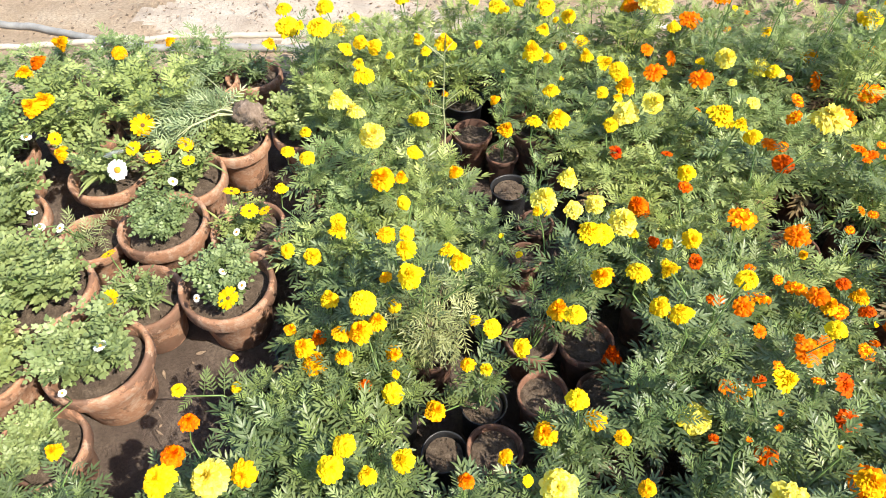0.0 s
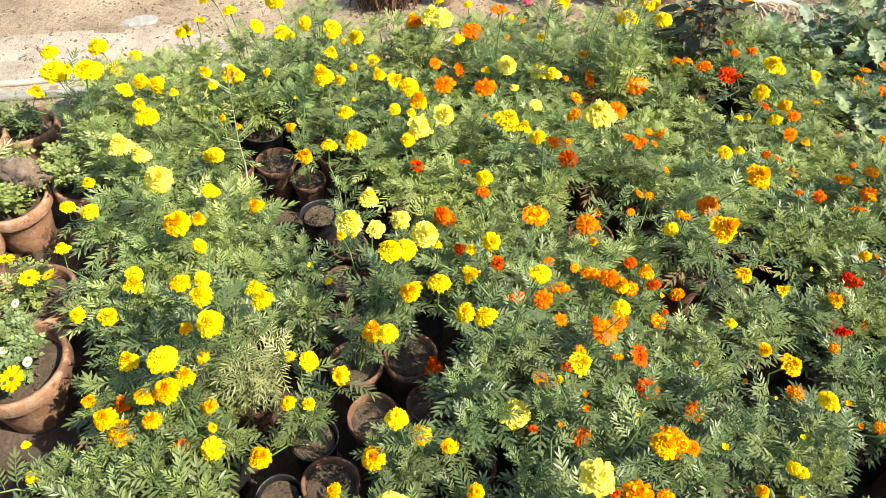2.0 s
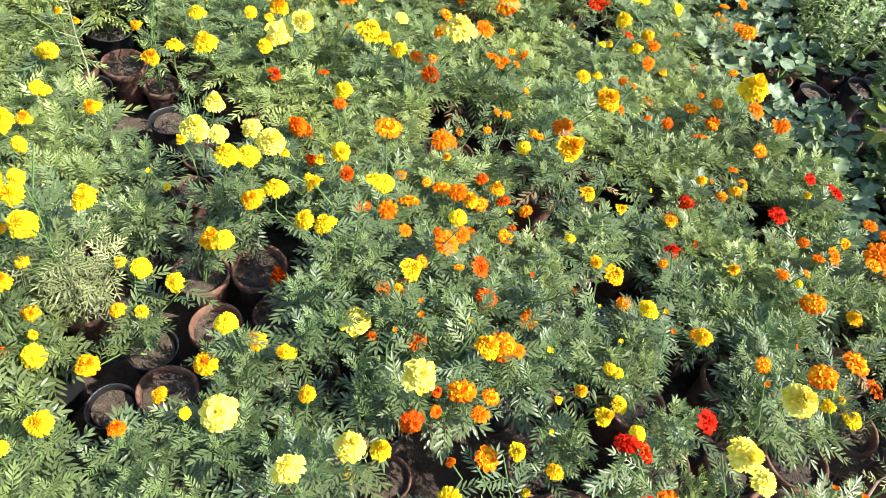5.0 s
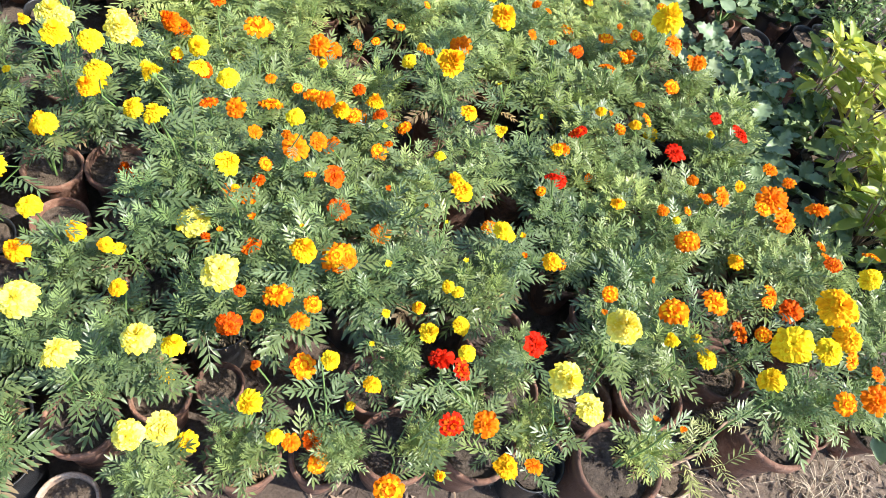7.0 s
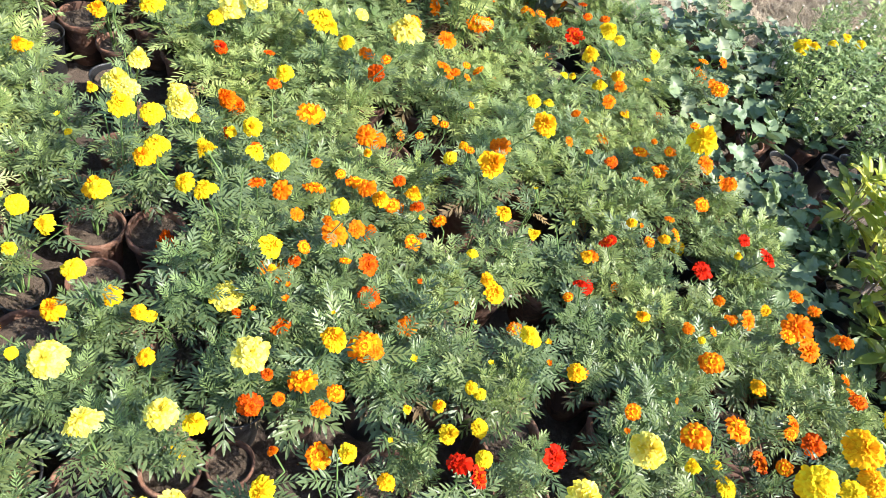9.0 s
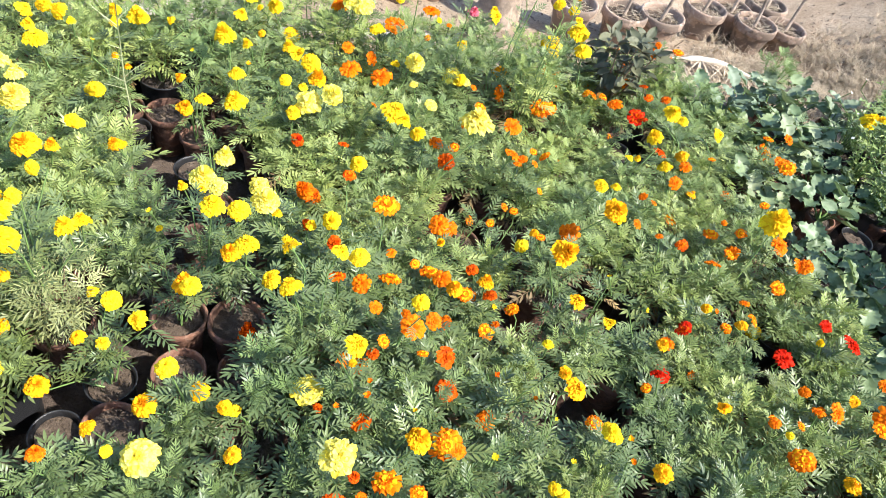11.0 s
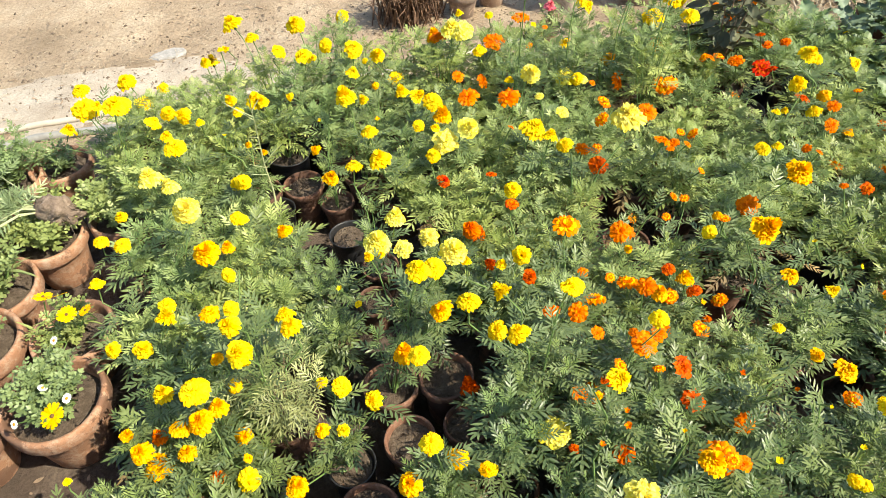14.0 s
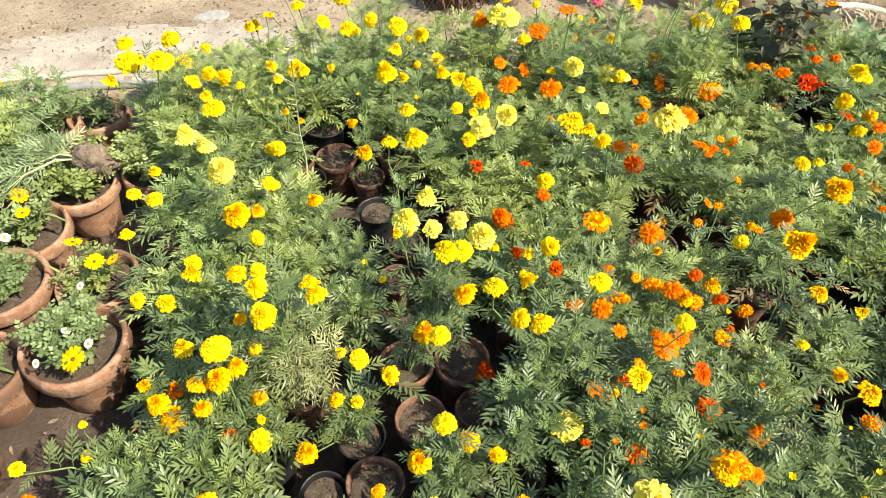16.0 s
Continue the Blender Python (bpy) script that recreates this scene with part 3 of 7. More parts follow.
def marigold(x, y, pot, dia, fill, height, blooms=(), sink=0.0, french=False, width=1.0, lean=(0, 0), shift=(0, 0)):
    """A potted marigold at x, y. height: of its leaves over the ground; blooms: colour, x, y, z, radius."""
    tints = []
    for b in blooms:
        if COLOUR[b[0]] not in tints:
            tints.append(COLOUR[b[0]])
    words = {"full": "bushy", "dry": "withered", "fine": "delicate", "pale": "pale", "sparse": "thin", "wilted": "wilted", "bare": "leafless"}[fill]
    bearing = (" with " + " and ".join(tints[:2]) + " flowers") if tints else " without flowers"
    root = thing("potted_marigold", pose(x, y, -sink, 0, 0, 0), words + " marigold" + bearing + " in a " + POT_WORDS[pot], "potted plant", "marigold pots of the bed")
    soil = put_pot(root, pot, dia, fill in ("dry", "bare", "sparse"))
    if fill != "bare":
        h = max(0.09, height + sink - soil)
        cls = min(HEIGHTS, key=lambda q: abs(q - h))
        k = h / cls
        w = pick.uniform(0.92, 1.12) * width
        part("foliage", pick.choice(FILL[fill][cls]), root, Matrix.Translation((shift[0], shift[1], soil)) @ Matrix.Rotation(radians(lean[0]), 4, "X") @ Matrix.Rotation(radians(lean[1]), 4, "Y") @ Matrix.Rotation(pick.uniform(0, 6.28), 4, "Z") @ Matrix.Diagonal((w, w, k, 1)), kind="stuff")
    for c, bx, by, bz, r in blooms:
        put_bloom(root, c, bx - x, by - y, bz + sink, r, soil, french)
    return root


# ---- ground ----
def inside(x, y, poly):
    hit = False
    for (x1, y1), (x2, y2) in zip(poly, poly[1:] + poly[:1]):
        if (y1 > y) != (y2 > y) and x < (x2 - x1) * (y - y1) / (y2 - y1) + x1:
            hit = not hit
    return hit


BED = [(-1.3, 0.2), (-0.5, 0.12), (0.1, 0.15), (0.5, 0.06), (1.1, -0.06), (1.6, -0.09), (2.4, -0.1), (2.9, -0.1), (4.0, 0.2), (4.2, 1.9), (3.1, 2.2), (2.2, 2.35), (1.0, 2.45), (-0.2, 2.45), (-1.6, 2.4), (-1.9, 1.5), (-1.6, 0.6)]


def height_at(x, y):
    t = min(1.0, max(0.0, (y - 2.3) / 1.3))
    z = -0.13 * t * t * (3 - 2 * t)
    b = min(1.0, max(0.0, (x - 3.4) / 0.9)) * min(1.0, max(0.0, (y - 2.2) / 0.8))
    z += 0.35 * b * b
    z -= 0.10 * math.exp(-((x - 3.45) ** 2 / 0.05 + (y - 3.0) ** 2 / 0.10))
    far = max(0.0, max(abs(x - 0.7), abs(y - 1.5)) - 4) * 0.02
    return z + min(far, 0.4) + 0.022 * noise.noise((x * 1.7, y * 1.7, 3)) + 0.010 * noise.noise((x * 7, y * 7, 9)) + 0.004 * noise.noise((x * 22, y * 22, 5))


def build_ground():
    def axis(lo, hi, step):
        inner = list(np.arange(lo, hi + 1e-6, step))
        out = [0.15, 0.4, 1, 2, 4, 8, 16, 40, 90, 200, 500]
        return [lo - o for o in reversed(out)] + inner + [hi + o for o in out]
    xs, ys = axis(-2.6, 4.9, 0.035), axis(-0.9, 4.2, 0.035)
    verts = [(x, y, height_at(x, y)) for y in ys for x in xs]
    nx = len(xs)
    faces, slots = [], []
    for j in range(len(ys) - 1):
        for i in range(nx - 1):
            faces.append((j * nx + i, j * nx + i + 1, (j + 1) * nx + i + 1, (j + 1) * nx + i))
            cx, cy = (xs[i] + xs[i + 1]) / 2, (ys[j] + ys[j + 1]) / 2
            ox = 0.10 * noise.noise((cx * 4, cy * 4, 1))
            oy = 0.10 * noise.noise((cx * 4, cy * 4, 7))
            s = 1 if inside(cx + ox, cy + oy, BED) else 0
            if not s and (cx + 0.75 + 3 * ox) ** 2 / 0.7 + (cy - 2.98 + 2 * oy) ** 2 / 0.09 < 1:
                s = 2
            if not s and ((cx - 1.9 + 3 * ox) / 1.5) ** 2 + ((cy + 0.3 + 2 * oy) / 0.75) ** 2 < 1:
                s = 3
            slots.append(s)
    me = bpy.data.meshes.new("ground")
    me.from_pydata(verts, [], faces)
    for m in (GROUND, BED_SOIL, PALE_DIRT, CRUMBLY):
        me.materials.append(m)
    me.polygons.foreach_set("material_index", slots)
    me.polygons.foreach_set("use_smooth", [True] * len(faces))
    tagged(new("ground", me), "dry brown dirt ground, darker between the pots", "ground", kind="structure")


CRUMBLY = earth("crumbly_soil", (0.09, 0.062, 0.044), (0.19, 0.138, 0.100), (0.31, 0.24, 0.185), 14, 85, depth=0.02)
PALE_DIRT = earth("pale_dust", (0.30, 0.235, 0.175), (0.46, 0.385, 0.305), (0.60, 0.53, 0.44), 5, 80)
build_ground()


# ---- the terracotta pots of daisies and gazanias ----
DAISY = [bush("daisy_foliage", 300 + i, 0.115, 0.125, 360, LOBED, (LEAF_DAISY, STEM), 16, 0.3, (0.8, 1.2), (0.0, 1.0)) for i in range(4)]
GAZ = [bush("gazania_foliage", 330 + i, 0.09, 0.11, 110, BLADES[:1] + LOBED, (LEAF_DAISY, STEM), 9, 0.2, (0.7, 1.1), (0.2, 1.1)) for i in range(3)]
TALL = [bush("tall_foliage", 360 + i, 0.19, 0.18, 380, LOBED * 2 + FINE[:2], (LEAF_TALL, STEM), 13) for i in range(3)]
SPRIGS = [bush("dry_sprigs", 390 + i, 0.07, 0.10, 12, LIMP, (LEAF_DRY, TWIG), 5, whorl=2) for i in range(2)]
BEDDING = {"daisy": (DAISY, "leafy daisy plant"), "gazania": (GAZ, "low gazania"), "tall": (TALL, "leafy marigold"), "dry": (SPRIGS, "dried-up seedling")}


def bedding(x, y, dia, fill, blooms=(), scale=1.0, pot="clay", sink=0.0, name="potted_daisy"):
    meshes, words = BEDDING[fill]
    tints = []
    for b in blooms:
        if COLOUR[b[0]] not in tints:
            tints.append(COLOUR[b[0]])
    bearing = (" with " + " and ".join(tints[:2]) + " flowers") if tints else ""
    root = thing(name, pose(x, y, -sink), words + bearing + " in a " + POT_WORDS[pot], "potted plant", "terracotta pots beside the bed")
    soil = put_pot(root, pot, dia, dry=True)
    part("foliage", pick.choice(meshes), root, Matrix.Translation((0, 0, soil)) @ Matrix.Rotation(pick.uniform(0, 6.28), 4, "Z") @ Matrix.Diagonal((scale, scale, scale, 1)), kind="stuff")
    for c, bx, by, bz, r in blooms:
        put_bloom(root, c, bx - x, by - y, bz + sink, r, soil)
    return root


def uprooted(x, y, z, az):
    """A pulled-up plant lying over the pots: root ball, limp stalks and leaves."""
    root = thing("uprooted_plant", pose(x, y, z, 0, 0, az), "wilted uprooted plant with a dried root ball lying on pots", "plant")
    rng = random.Random(8)
    g = Geo()
    lathe(g, [(0.003, -0.045), (0.012, -0.044), (0.02, -0.042), (0.029, -0.037), (0.036, -0.03), (0.041, -0.02), (0.043, -0.01), (0.044, 0), (0.044, 0.01), (0.042, 0.02), (0.038, 0.03), (0.03, 0.038), (0.022, 0.043), (0.01, 0.045), (0.003, 0.046)], 30, 0, 0.12, rng)
    g.v[0] = g.v[0] * np.array([[1 + 0.5 * noise.noise(Vector(p) * 38) + 0.25 * noise.noise(Vector(p) * 110)] for p in g.v[0]])
    for k in range(22):
        d = Vector((rng.gauss(0, 1), rng.gauss(0, 1), rng.gauss(0, 1))).normalized()
        tube(g, [d * 0.036, d * 0.055 + Vector((0, 0, rng.uniform(-0.01, 0.01))), d * 0.068 + Vector((rng.uniform(-0.02, 0.02), rng.uniform(-0.02, 0.02), 0))], (0.0012, 0.0009, 0.0004), 3, 0, False)
    part("root_ball", g.mesh("root_ball", ROOTS), root, pose(0, 0, 0.04, 0, 90), "pale dry root ball")
    g = Geo()
    for k in range(16):
        a = rng.uniform(-0.55, 0.55)
        ln = rng.uniform(0.16, 0.34)
        pts = [(-0.02 - s * ln * math.cos(a), s * ln * math.sin(a) * (1 + s * 0.5), 0.05 + 0.06 * math.sin(s * 2.6) - 0.05 * s + rng.uniform(-0.01, 0.01)) for s in (0, 0.35, 0.7, 1)]
        tube(g, pts, (0.0032, 0.0026, 0.002, 0.0012), 4, 1, False)
        for p in pts[1:] + pts[2:]:
            for _ in range(4):
                v, f = rng.choice(LIMP)
                g.add(v @ aim(math.pi + a + rng.gauss(0, 0.9), rng.uniform(-0.2, 0.6), rng.uniform(-1, 1)).T * 0.9 + np.array(p), f, 0)
    part("stalk_tangle", g.mesh("stalk_tangle", LEAF_PALE, STRAW_GREEN), root, label="limp pale green stalks and leaves", kind="stuff")


ROOTS = earth("root_ball_earth", (0.15, 0.10, 0.07), (0.27, 0.195, 0.14), (0.40, 0.31, 0.235), 30, 160)
LEAF_PALE = leafy("limp_pale_leaf", (0.16, 0.22, 0.09), (0.42, 0.48, 0.24))
STRAW_GREEN = plain("pale_stalk", (0.38, 0.40, 0.21), 0.6, 0.2)


def sapling(x, y, top):
    """A thin pale leafless sapling in a black pot."""
    root = thing("potted_sapling", pose(x, y, 0), "thin pale leafless sapling in a black pot", "potted plant")
    soil = put_pot(root, "black", 0.12)
    rng = random.Random(3)
    g = Geo()
    tube(g, [(0, 0, soil), (0.004, 0.002, soil + 0.10), (-0.002, 0.006, soil + 0.2), (0.006, 0.004, top)], (0.0038, 0.0034, 0.0026, 0.0014), 6)
    part("stem", g.mesh("sapling_stem", STRAW_GREEN), root)
    for k in range(13):
        s = rng.uniform(0.25, 0.95)
        z0 = soil + (top - soil) * s
        a = rng.uniform(0, 6.28)
        ln = rng.uniform(0.03, 0.075)
        g = Geo()
        tube(g, [(0.002, 0.003, z0), (0.5 * ln * math.cos(a), 0.5 * ln * math.sin(a), z0 + 0.45 * ln), (ln * math.cos(a), ln * math.sin(a), z0 + ln * 0.8)], (0.0015, 0.0011, 0.0007), 4, 0, False)
        part("twig", g.mesh("sapling_twig", STRAW_GREEN), root)


# ---- kale, shrubs and empty pots at the far end ----
KALES = [bush("kale_leaves", 400 + i, 0.09, 0.09, 11, KALE[4:] if i else KALE, (LEAF_KALE if i < 4 else LEAF_GREY, STEM), 5, 0.3, (0.6, 1.0), (0.0, 0.8), 0.004, 1) for i in range(5)]
LIMES = [bush("lime_foliage", 420 + i, 0.34, 0.18, 26, LANCE, (LEAF_LIME, TWIG), 6, 0.12, (0.7, 1.1), (-0.1, 0.7), 0.004, 5) for i in range(3)]
WEEDS = [bush("weed_foliage", 440 + i, 0.40, 0.17, 260, SMALL, (LEAF_WEED, STEM), 12, 0.15, (0.7, 1.1), (-0.2, 0.9), 0.002, 6) for i in range(4)]
BRONZE = [bush("bronze_foliage", 460, 0.42, 0.19, 75, ROUND, (LEAF_BRONZE, TWIG), 7, 0.35, (0.8, 1.1), (-0.5, 0.7), 0.005, 4)]


DUSTY = [bush("dusty_foliage", 480 + i, 0.26, 0.18, 70, OVAL, (LEAF_DRY, TWIG), 9, 0.25, (0.8, 1.1), (-0.4, 0.8), 0.003, 4) for i in range(2)]


def dry_clump(x, y):
    """A dark clump of dead grass round a rotten base."""
    root = thing("dead_grass_clump", pose(x, y, height_at(x, y) - 0.01), "dark clump of dead brown grass behind the bed", "grass")
    rng = random.Random(4)
    g = Geo()
    for k in range(420):
        a, ln = rng.uniform(0, 6.28), rng.uniform(0.16, 0.36)
        o = Vector((0.075 * rng.gauss(0, 1), 0.05 * rng.gauss(0, 1), 0))
        d = Vector((math.cos(a), math.sin(a), 0)) * rng.uniform(0.2, 0.75)
        tube(g, [o, o + (d * 0.45 + Vector((0, 0, 0.6))) * ln, o + (d + Vector((0, 0, rng.uniform(0.5, 0.9)))) * ln], (0.0042, 0.0034, 0.001), 3, 0, False)
    part("dead_foliage", g.mesh("dead_blades", DEAD_GRASS), root, kind="stuff")


DEAD_GRASS = plain("dead_grass", (0.15, 0.085, 0.05), 0.8, 0.5, 60)


def shrub(name, label, x, y, meshes, scale=1.0, pot="small", dia=0.14, blooms=(), group="", stretch=1.0):
    root = thing(name, pose(x, y, height_at(x, y)), label, "potted plant", group)
    soil = put_pot(root, pot, dia)
    part("foliage", pick.choice(meshes), root, Matrix.Translation((0, 0, soil)) @ Matrix.Rotation(pick.uniform(0, 6.28), 4, "Z") @ Matrix.Diagonal((scale, scale, scale * stretch, 1)), kind="stuff")
    for c, bx, by, bz, r in blooms:
        put_bloom(root, c, bx - x, by - y, bz - height_at(x, y), r, soil)
    return root


def empty_pot(x, y, dia, tip=0):
    root = thing("empty_pot", pose(x, y, height_at(x, y), tip, 0, 0), "empty black nursery pot with a little soil", "plant pot", "empty black pots")
    put_pot(root, "black", dia, True)


def rose_pot(x, y, dia, cane):
    """A weathered pot with straw on its soil and a cut woody cane."""
    rng = random.Random(int(x * 1000))
    root = thing("potted_cane", pose(x, y, height_at(x, y) - 0.005, 0, 0, rng.uniform(0, 360)), "weathered mossy clay pot with straw and a bare cane", "potted plant", "weathered pots in a row")
    soil = put_pot(root, "pale", dia, True)
    g = Geo()
    tube(g, [(0.01, 0, soil - 0.01), (0.02, 0.01, soil + cane * 0.5), (0.05, 0.03, soil + cane)], (0.011, 0.009, 0.008), 7)
    part("cane", g.mesh("cane", BARK), root, label="bare woody cane")
    g = Geo()
    for k in range(50):
        a, r = rng.uniform(0, 6.28), dia * 0.36 * math.sqrt(rng.random())
        c = Vector((r * math.cos(a), r * math.sin(a), soil + 0.008 + rng.uniform(0, 0.015)))
        d = Vector((rng.uniform(-1, 1), rng.uniform(-1, 1), rng.uniform(-0.15, 0.3))).normalized() * rng.uniform(0.02, 0.05)
        tube(g, [c - d, c + Vector((0, 0, 0.004)), c + d], (0.0012, 0.0016, 0.0008), 3, 0, False)
    part("straw", g.mesh("straw", STRAW), root, label="dry straw mulch")


def strewn(name, label, mat, boxes, count, kind_of, seed, category):
    """Many small bits strewn over the ground."""
    rng = random.Random(seed)
    g = Geo()
    total = sum(w for *_, w in boxes)
    for _ in range(count):
        k = rng.uniform(0, total)
        for x0, y0, x1, y1, w in boxes:
            k -= w
            if k <= 0:
                break
        x = (x0 + x1) / 2 + (x1 - x0) * 0.75 * (rng.random() + rng.random() - 1)
        y = (y0 + y1) / 2 + (y1 - y0) * 0.75 * (rng.random() + rng.random() - 1)
        z = height_at(x, y)
        if kind_of == "straw":
            d = Vector((rng.gauss(0, 1), rng.gauss(0, 1), rng.uniform(-0.1, 0.35))).normalized() * rng.uniform(0.012, 0.05)
            c = Vector((x, y, z + 0.004 + max(0, d.z)))
            tube(g, [c - d, c + Vector((0, 0, 0.006)), c + d], (0.0008, 0.0011, 0.0005), 3, 0, False)
        elif kind_of == "leaf":
            v, f = leaflet(rng.uniform(0.010, 0.040), rng.uniform(0.003, 0.012), rng.uniform(-1.2, 1.2), rng.uniform(-0.5, 0.5))
            g.add(v @ aim(rng.uniform(0, 6.28), rng.uniform(-0.3, 0.4), rng.uniform(-0.5, 0.5)).T + np.array((x, y, z + 0.008)), f)
        elif kind_of == "tuft":
            for _ in range(9):
                a, ln = rng.uniform(0, 6.28), rng.uniform(0.04, 0.12)
                tube(g, [(x, y, z), (x + 0.3 * ln * math.cos(a), y + 0.3 * ln * math.sin(a), z + 0.6 * ln), (x + 0.8 * ln * math.cos(a), y + 0.8 * ln * math.sin(a), z + 0.75 * ln)], (0.0014, 0.0012, 0.0005), 3, 0, False)
        else:
            s = 0.0016 + 0.0085 * rng.random() ** 4
            o = np.array([(1, 0, 0), (-1, 0, 0), (0, 1, 0), (0, -1, 0), (0, 0, 0.8), (0, 0, -0.6)]) * s * np.array([rng.uniform(0.6, 1.4) for _ in range(3)])
            g.add(o @ turn(rng.uniform(0, 6), "Z").T + np.array((x, y, z + 0.2 * s)), [(0, 2, 4), (2, 1, 4), (1, 3, 4), (3, 0, 4), (2, 0, 5), (1, 2, 5), (3, 1, 5), (0, 3, 5)])
    tagged(new(name, g.mesh(name, mat, smooth=kind_of != "clod")), label, category, kind="stuff")


def laid_pipe(name, label, mat, pts, r):
    g = Geo()
    fine = []
    for i in range(len(pts) - 1):
        for k in range(8):
            s = k / 8
            a, b = Vector(pts[i]), Vector(pts[i + 1])
            fine.append(a.lerp(b, s))
    fine.append(Vector(pts[-1]))
    soft = [sum((fine[max(0, min(len(fine) - 1, i + d))] for d in (-3, -2, -1, 0, 1, 2, 3)), Vector()) / 7 for i in range(len(fine))]
    soft = [Vector((p.x, p.y, height_at(p.x, p.y) + r * 0.8)) for p in soft]
    tube(g, soft, r, 10)
    tagged(new(name, g.mesh(name, mat)), label, "pipe")


def stump(x, y):
    rng = random.Random(2)
    root = thing("tree_stump", pose(x, y, height_at(x, y) - 0.02), "gnarled pale brown tree stump with root flares", "stump")
    g = Geo()
    sides = 22
    v, f = [], []
    prof = [(0.17, 0), (0.125, 0.05), (0.108, 0.11), (0.10, 0.18), (0.10, 0.26), (0.092, 0.33), (0.0, 0.345)]
    for r, z in prof:
        for k in range(sides):
            a = k * math.tau / sides
            w = 1 + (0.22 * max(0, 1 - z / 0.2)) * math.sin(4 * a + 1) + 0.09 * math.sin(3 * a + z * 6) + 0.05 * math.sin(7 * a - z * 9)
            v.append((r * w * math.cos(a) + 0.05 * z, r * w * math.sin(a), z + rng.uniform(-0.006, 0.006)))
    for i in range(len(prof) - 1):
        for k in range(sides):
            k2 = (k + 1) % sides
            f.append((i * sides + k, i * sides + k2, (i + 1) * sides + k2, (i + 1) * sides + k))
    g.add(v, f)
    part("trunk", g.mesh("stump_trunk", BARK), root)


def fallen_stalk(a, b):
    """A broken dry stalk leaning over the rims of two pots."""
    a, b = Vector(a), Vector(b)
    root = thing("fallen_stalk", pose(a.x, a.y, a.z), "broken dry marigold stalk lying across clay pots", "stalk")
    rng = random.Random(14)
    d = b - a
    g = Geo()
    tube(g, [(0, 0, 0), d * 0.35 + Vector((0.01, -0.012, 0.012)), d * 0.7 + Vector((-0.008, 0.006, 0.018)), d], (0.005, 0.0045, 0.0035, 0.002), 6)
    part("stem", g.mesh("stalk_stem", TWIG), root)
    g = Geo()
    for k in range(14):
        v, f = rng.choice(LIMP)
        g.add(v @ aim(rng.uniform(0, 6.28), rng.uniform(-0.4, 0.7), rng.uniform(-1, 1)).T * 0.7 + np.array(d * rng.uniform(0.3, 1.0)), f)
    part("limp_foliage", g.mesh("limp_foliage", LEAF_DRY), root, kind="stuff")


def broken_stone(x, y, az):
    """A flat broken piece of grey stone on the dirt."""
    rng = random.Random(5)
    g = Geo()
    n = 11
    edge = [(0.085 * (1 + rng.uniform(-0.25, 0.2)) * math.cos(k * math.tau / n), 0.045 * (1 + rng.uniform(-0.3, 0.2)) * math.sin(k * math.tau / n)) for k in range(n)]
    v = [(px * s, py * s, z + rng.uniform(-0.002, 0.002)) for s, z in ((1.0, 0.0), (1.02, 0.012), (0.9, 0.02)) for px, py in edge] + [(0, 0, 0.023)]
    f = [(r * n + k, r * n + (k + 1) % n, (r + 1) * n + (k + 1) % n, (r + 1) * n + k) for r in range(2) for k in range(n)] + [(2 * n + k, 2 * n + (k + 1) % n, 3 * n) for k in range(n)]
    g.add(v, f)
    ob = new("broken_stone", g.mesh("broken_stone", STONE, smooth=False))
    ob.matrix_world = pose(x, y, height_at(x, y) - 0.002, 4, 0, az)
    tagged(ob, "flat broken piece of grey stone lying on dirt", "stone")


STONE = plain("grey_stone", (0.30, 0.28, 0.26), 0.85, 0.3, 40, 0.6)


def frond(x, y, az):
    """A dried, bleached palm frond lying on the dirt."""
    root = thing("dry_palm_frond", pose(x, y, height_at(x, y) + 0.012, 0, 0, az), "bleached dry palm frond lying on the dirt", "frond")
    rng = random.Random(6)
    g = Geo()
    arc = [(-0.26 + 0.52 * s, 0.07 * math.sin(math.pi * s), 0.015 + 0.02 * math.sin(math.pi * s)) for s in [i / 8 for i in range(9)]]
    tube(g, arc, [0.012 + 0.008 * math.sin(math.pi * i / 8) for i in range(9)], 7)
    part("rib", g.mesh("frond_rib", PALE_WOOD), root, label="thick pale midrib")
    g = Geo()
    for k in range(60):
        p = rng.choice(arc)
        v, f = leaflet(rng.uniform(0.08, 0.2), 0.009, 0.3, 0.2)
        g.add(v @ aim(rng.gauss(-1.3, 0.5), rng.uniform(-0.05, 0.2), rng.uniform(-0.6, 0.6)).T + np.array(p), f)
    part("leaflet_fringe", g.mesh("leaflet_fringe", STRAW), root, label="shrivelled straw-coloured leaflets", kind="stuff")


PALE_WOOD = plain("bleached_wood", (0.66, 0.58, 0.46), 0.8, 0.2, 25)


# ---- terracotta pots on the dirt ----
bedding(-0.608, 1.137, 0.270, "daisy", [("z", -0.561, 1.033, 0.278, 0.0314), ("w", -0.532, 1.071, 0.283, 0.0123), ("w", -0.592, 1.114, 0.287, 0.0112), ("w", -0.579, 1.248, 0.296, 0.0112), ("w", -0.636, 1.021, 0.295, 0.0112)], scale=1.00, name="potted_daisy")
bedding(-0.847, 1.112, 0.235, "gazania", [("z", -0.915, 1.173, 0.290, 0.0202), ("z", -0.858, 1.019, 0.293, 0.0280)], scale=1.00, name="potted_gazania")
bedding(-0.890, 0.897, 0.269, "daisy", [("w", -0.832, 0.871, 0.304, 0.0168)], scale=1.25, name="potted_daisy")
bedding(-0.851, 1.373, 0.264, "daisy", [("w", -0.808, 1.444, 0.302, 0.0146)], scale=0.95, name="potted_daisy")
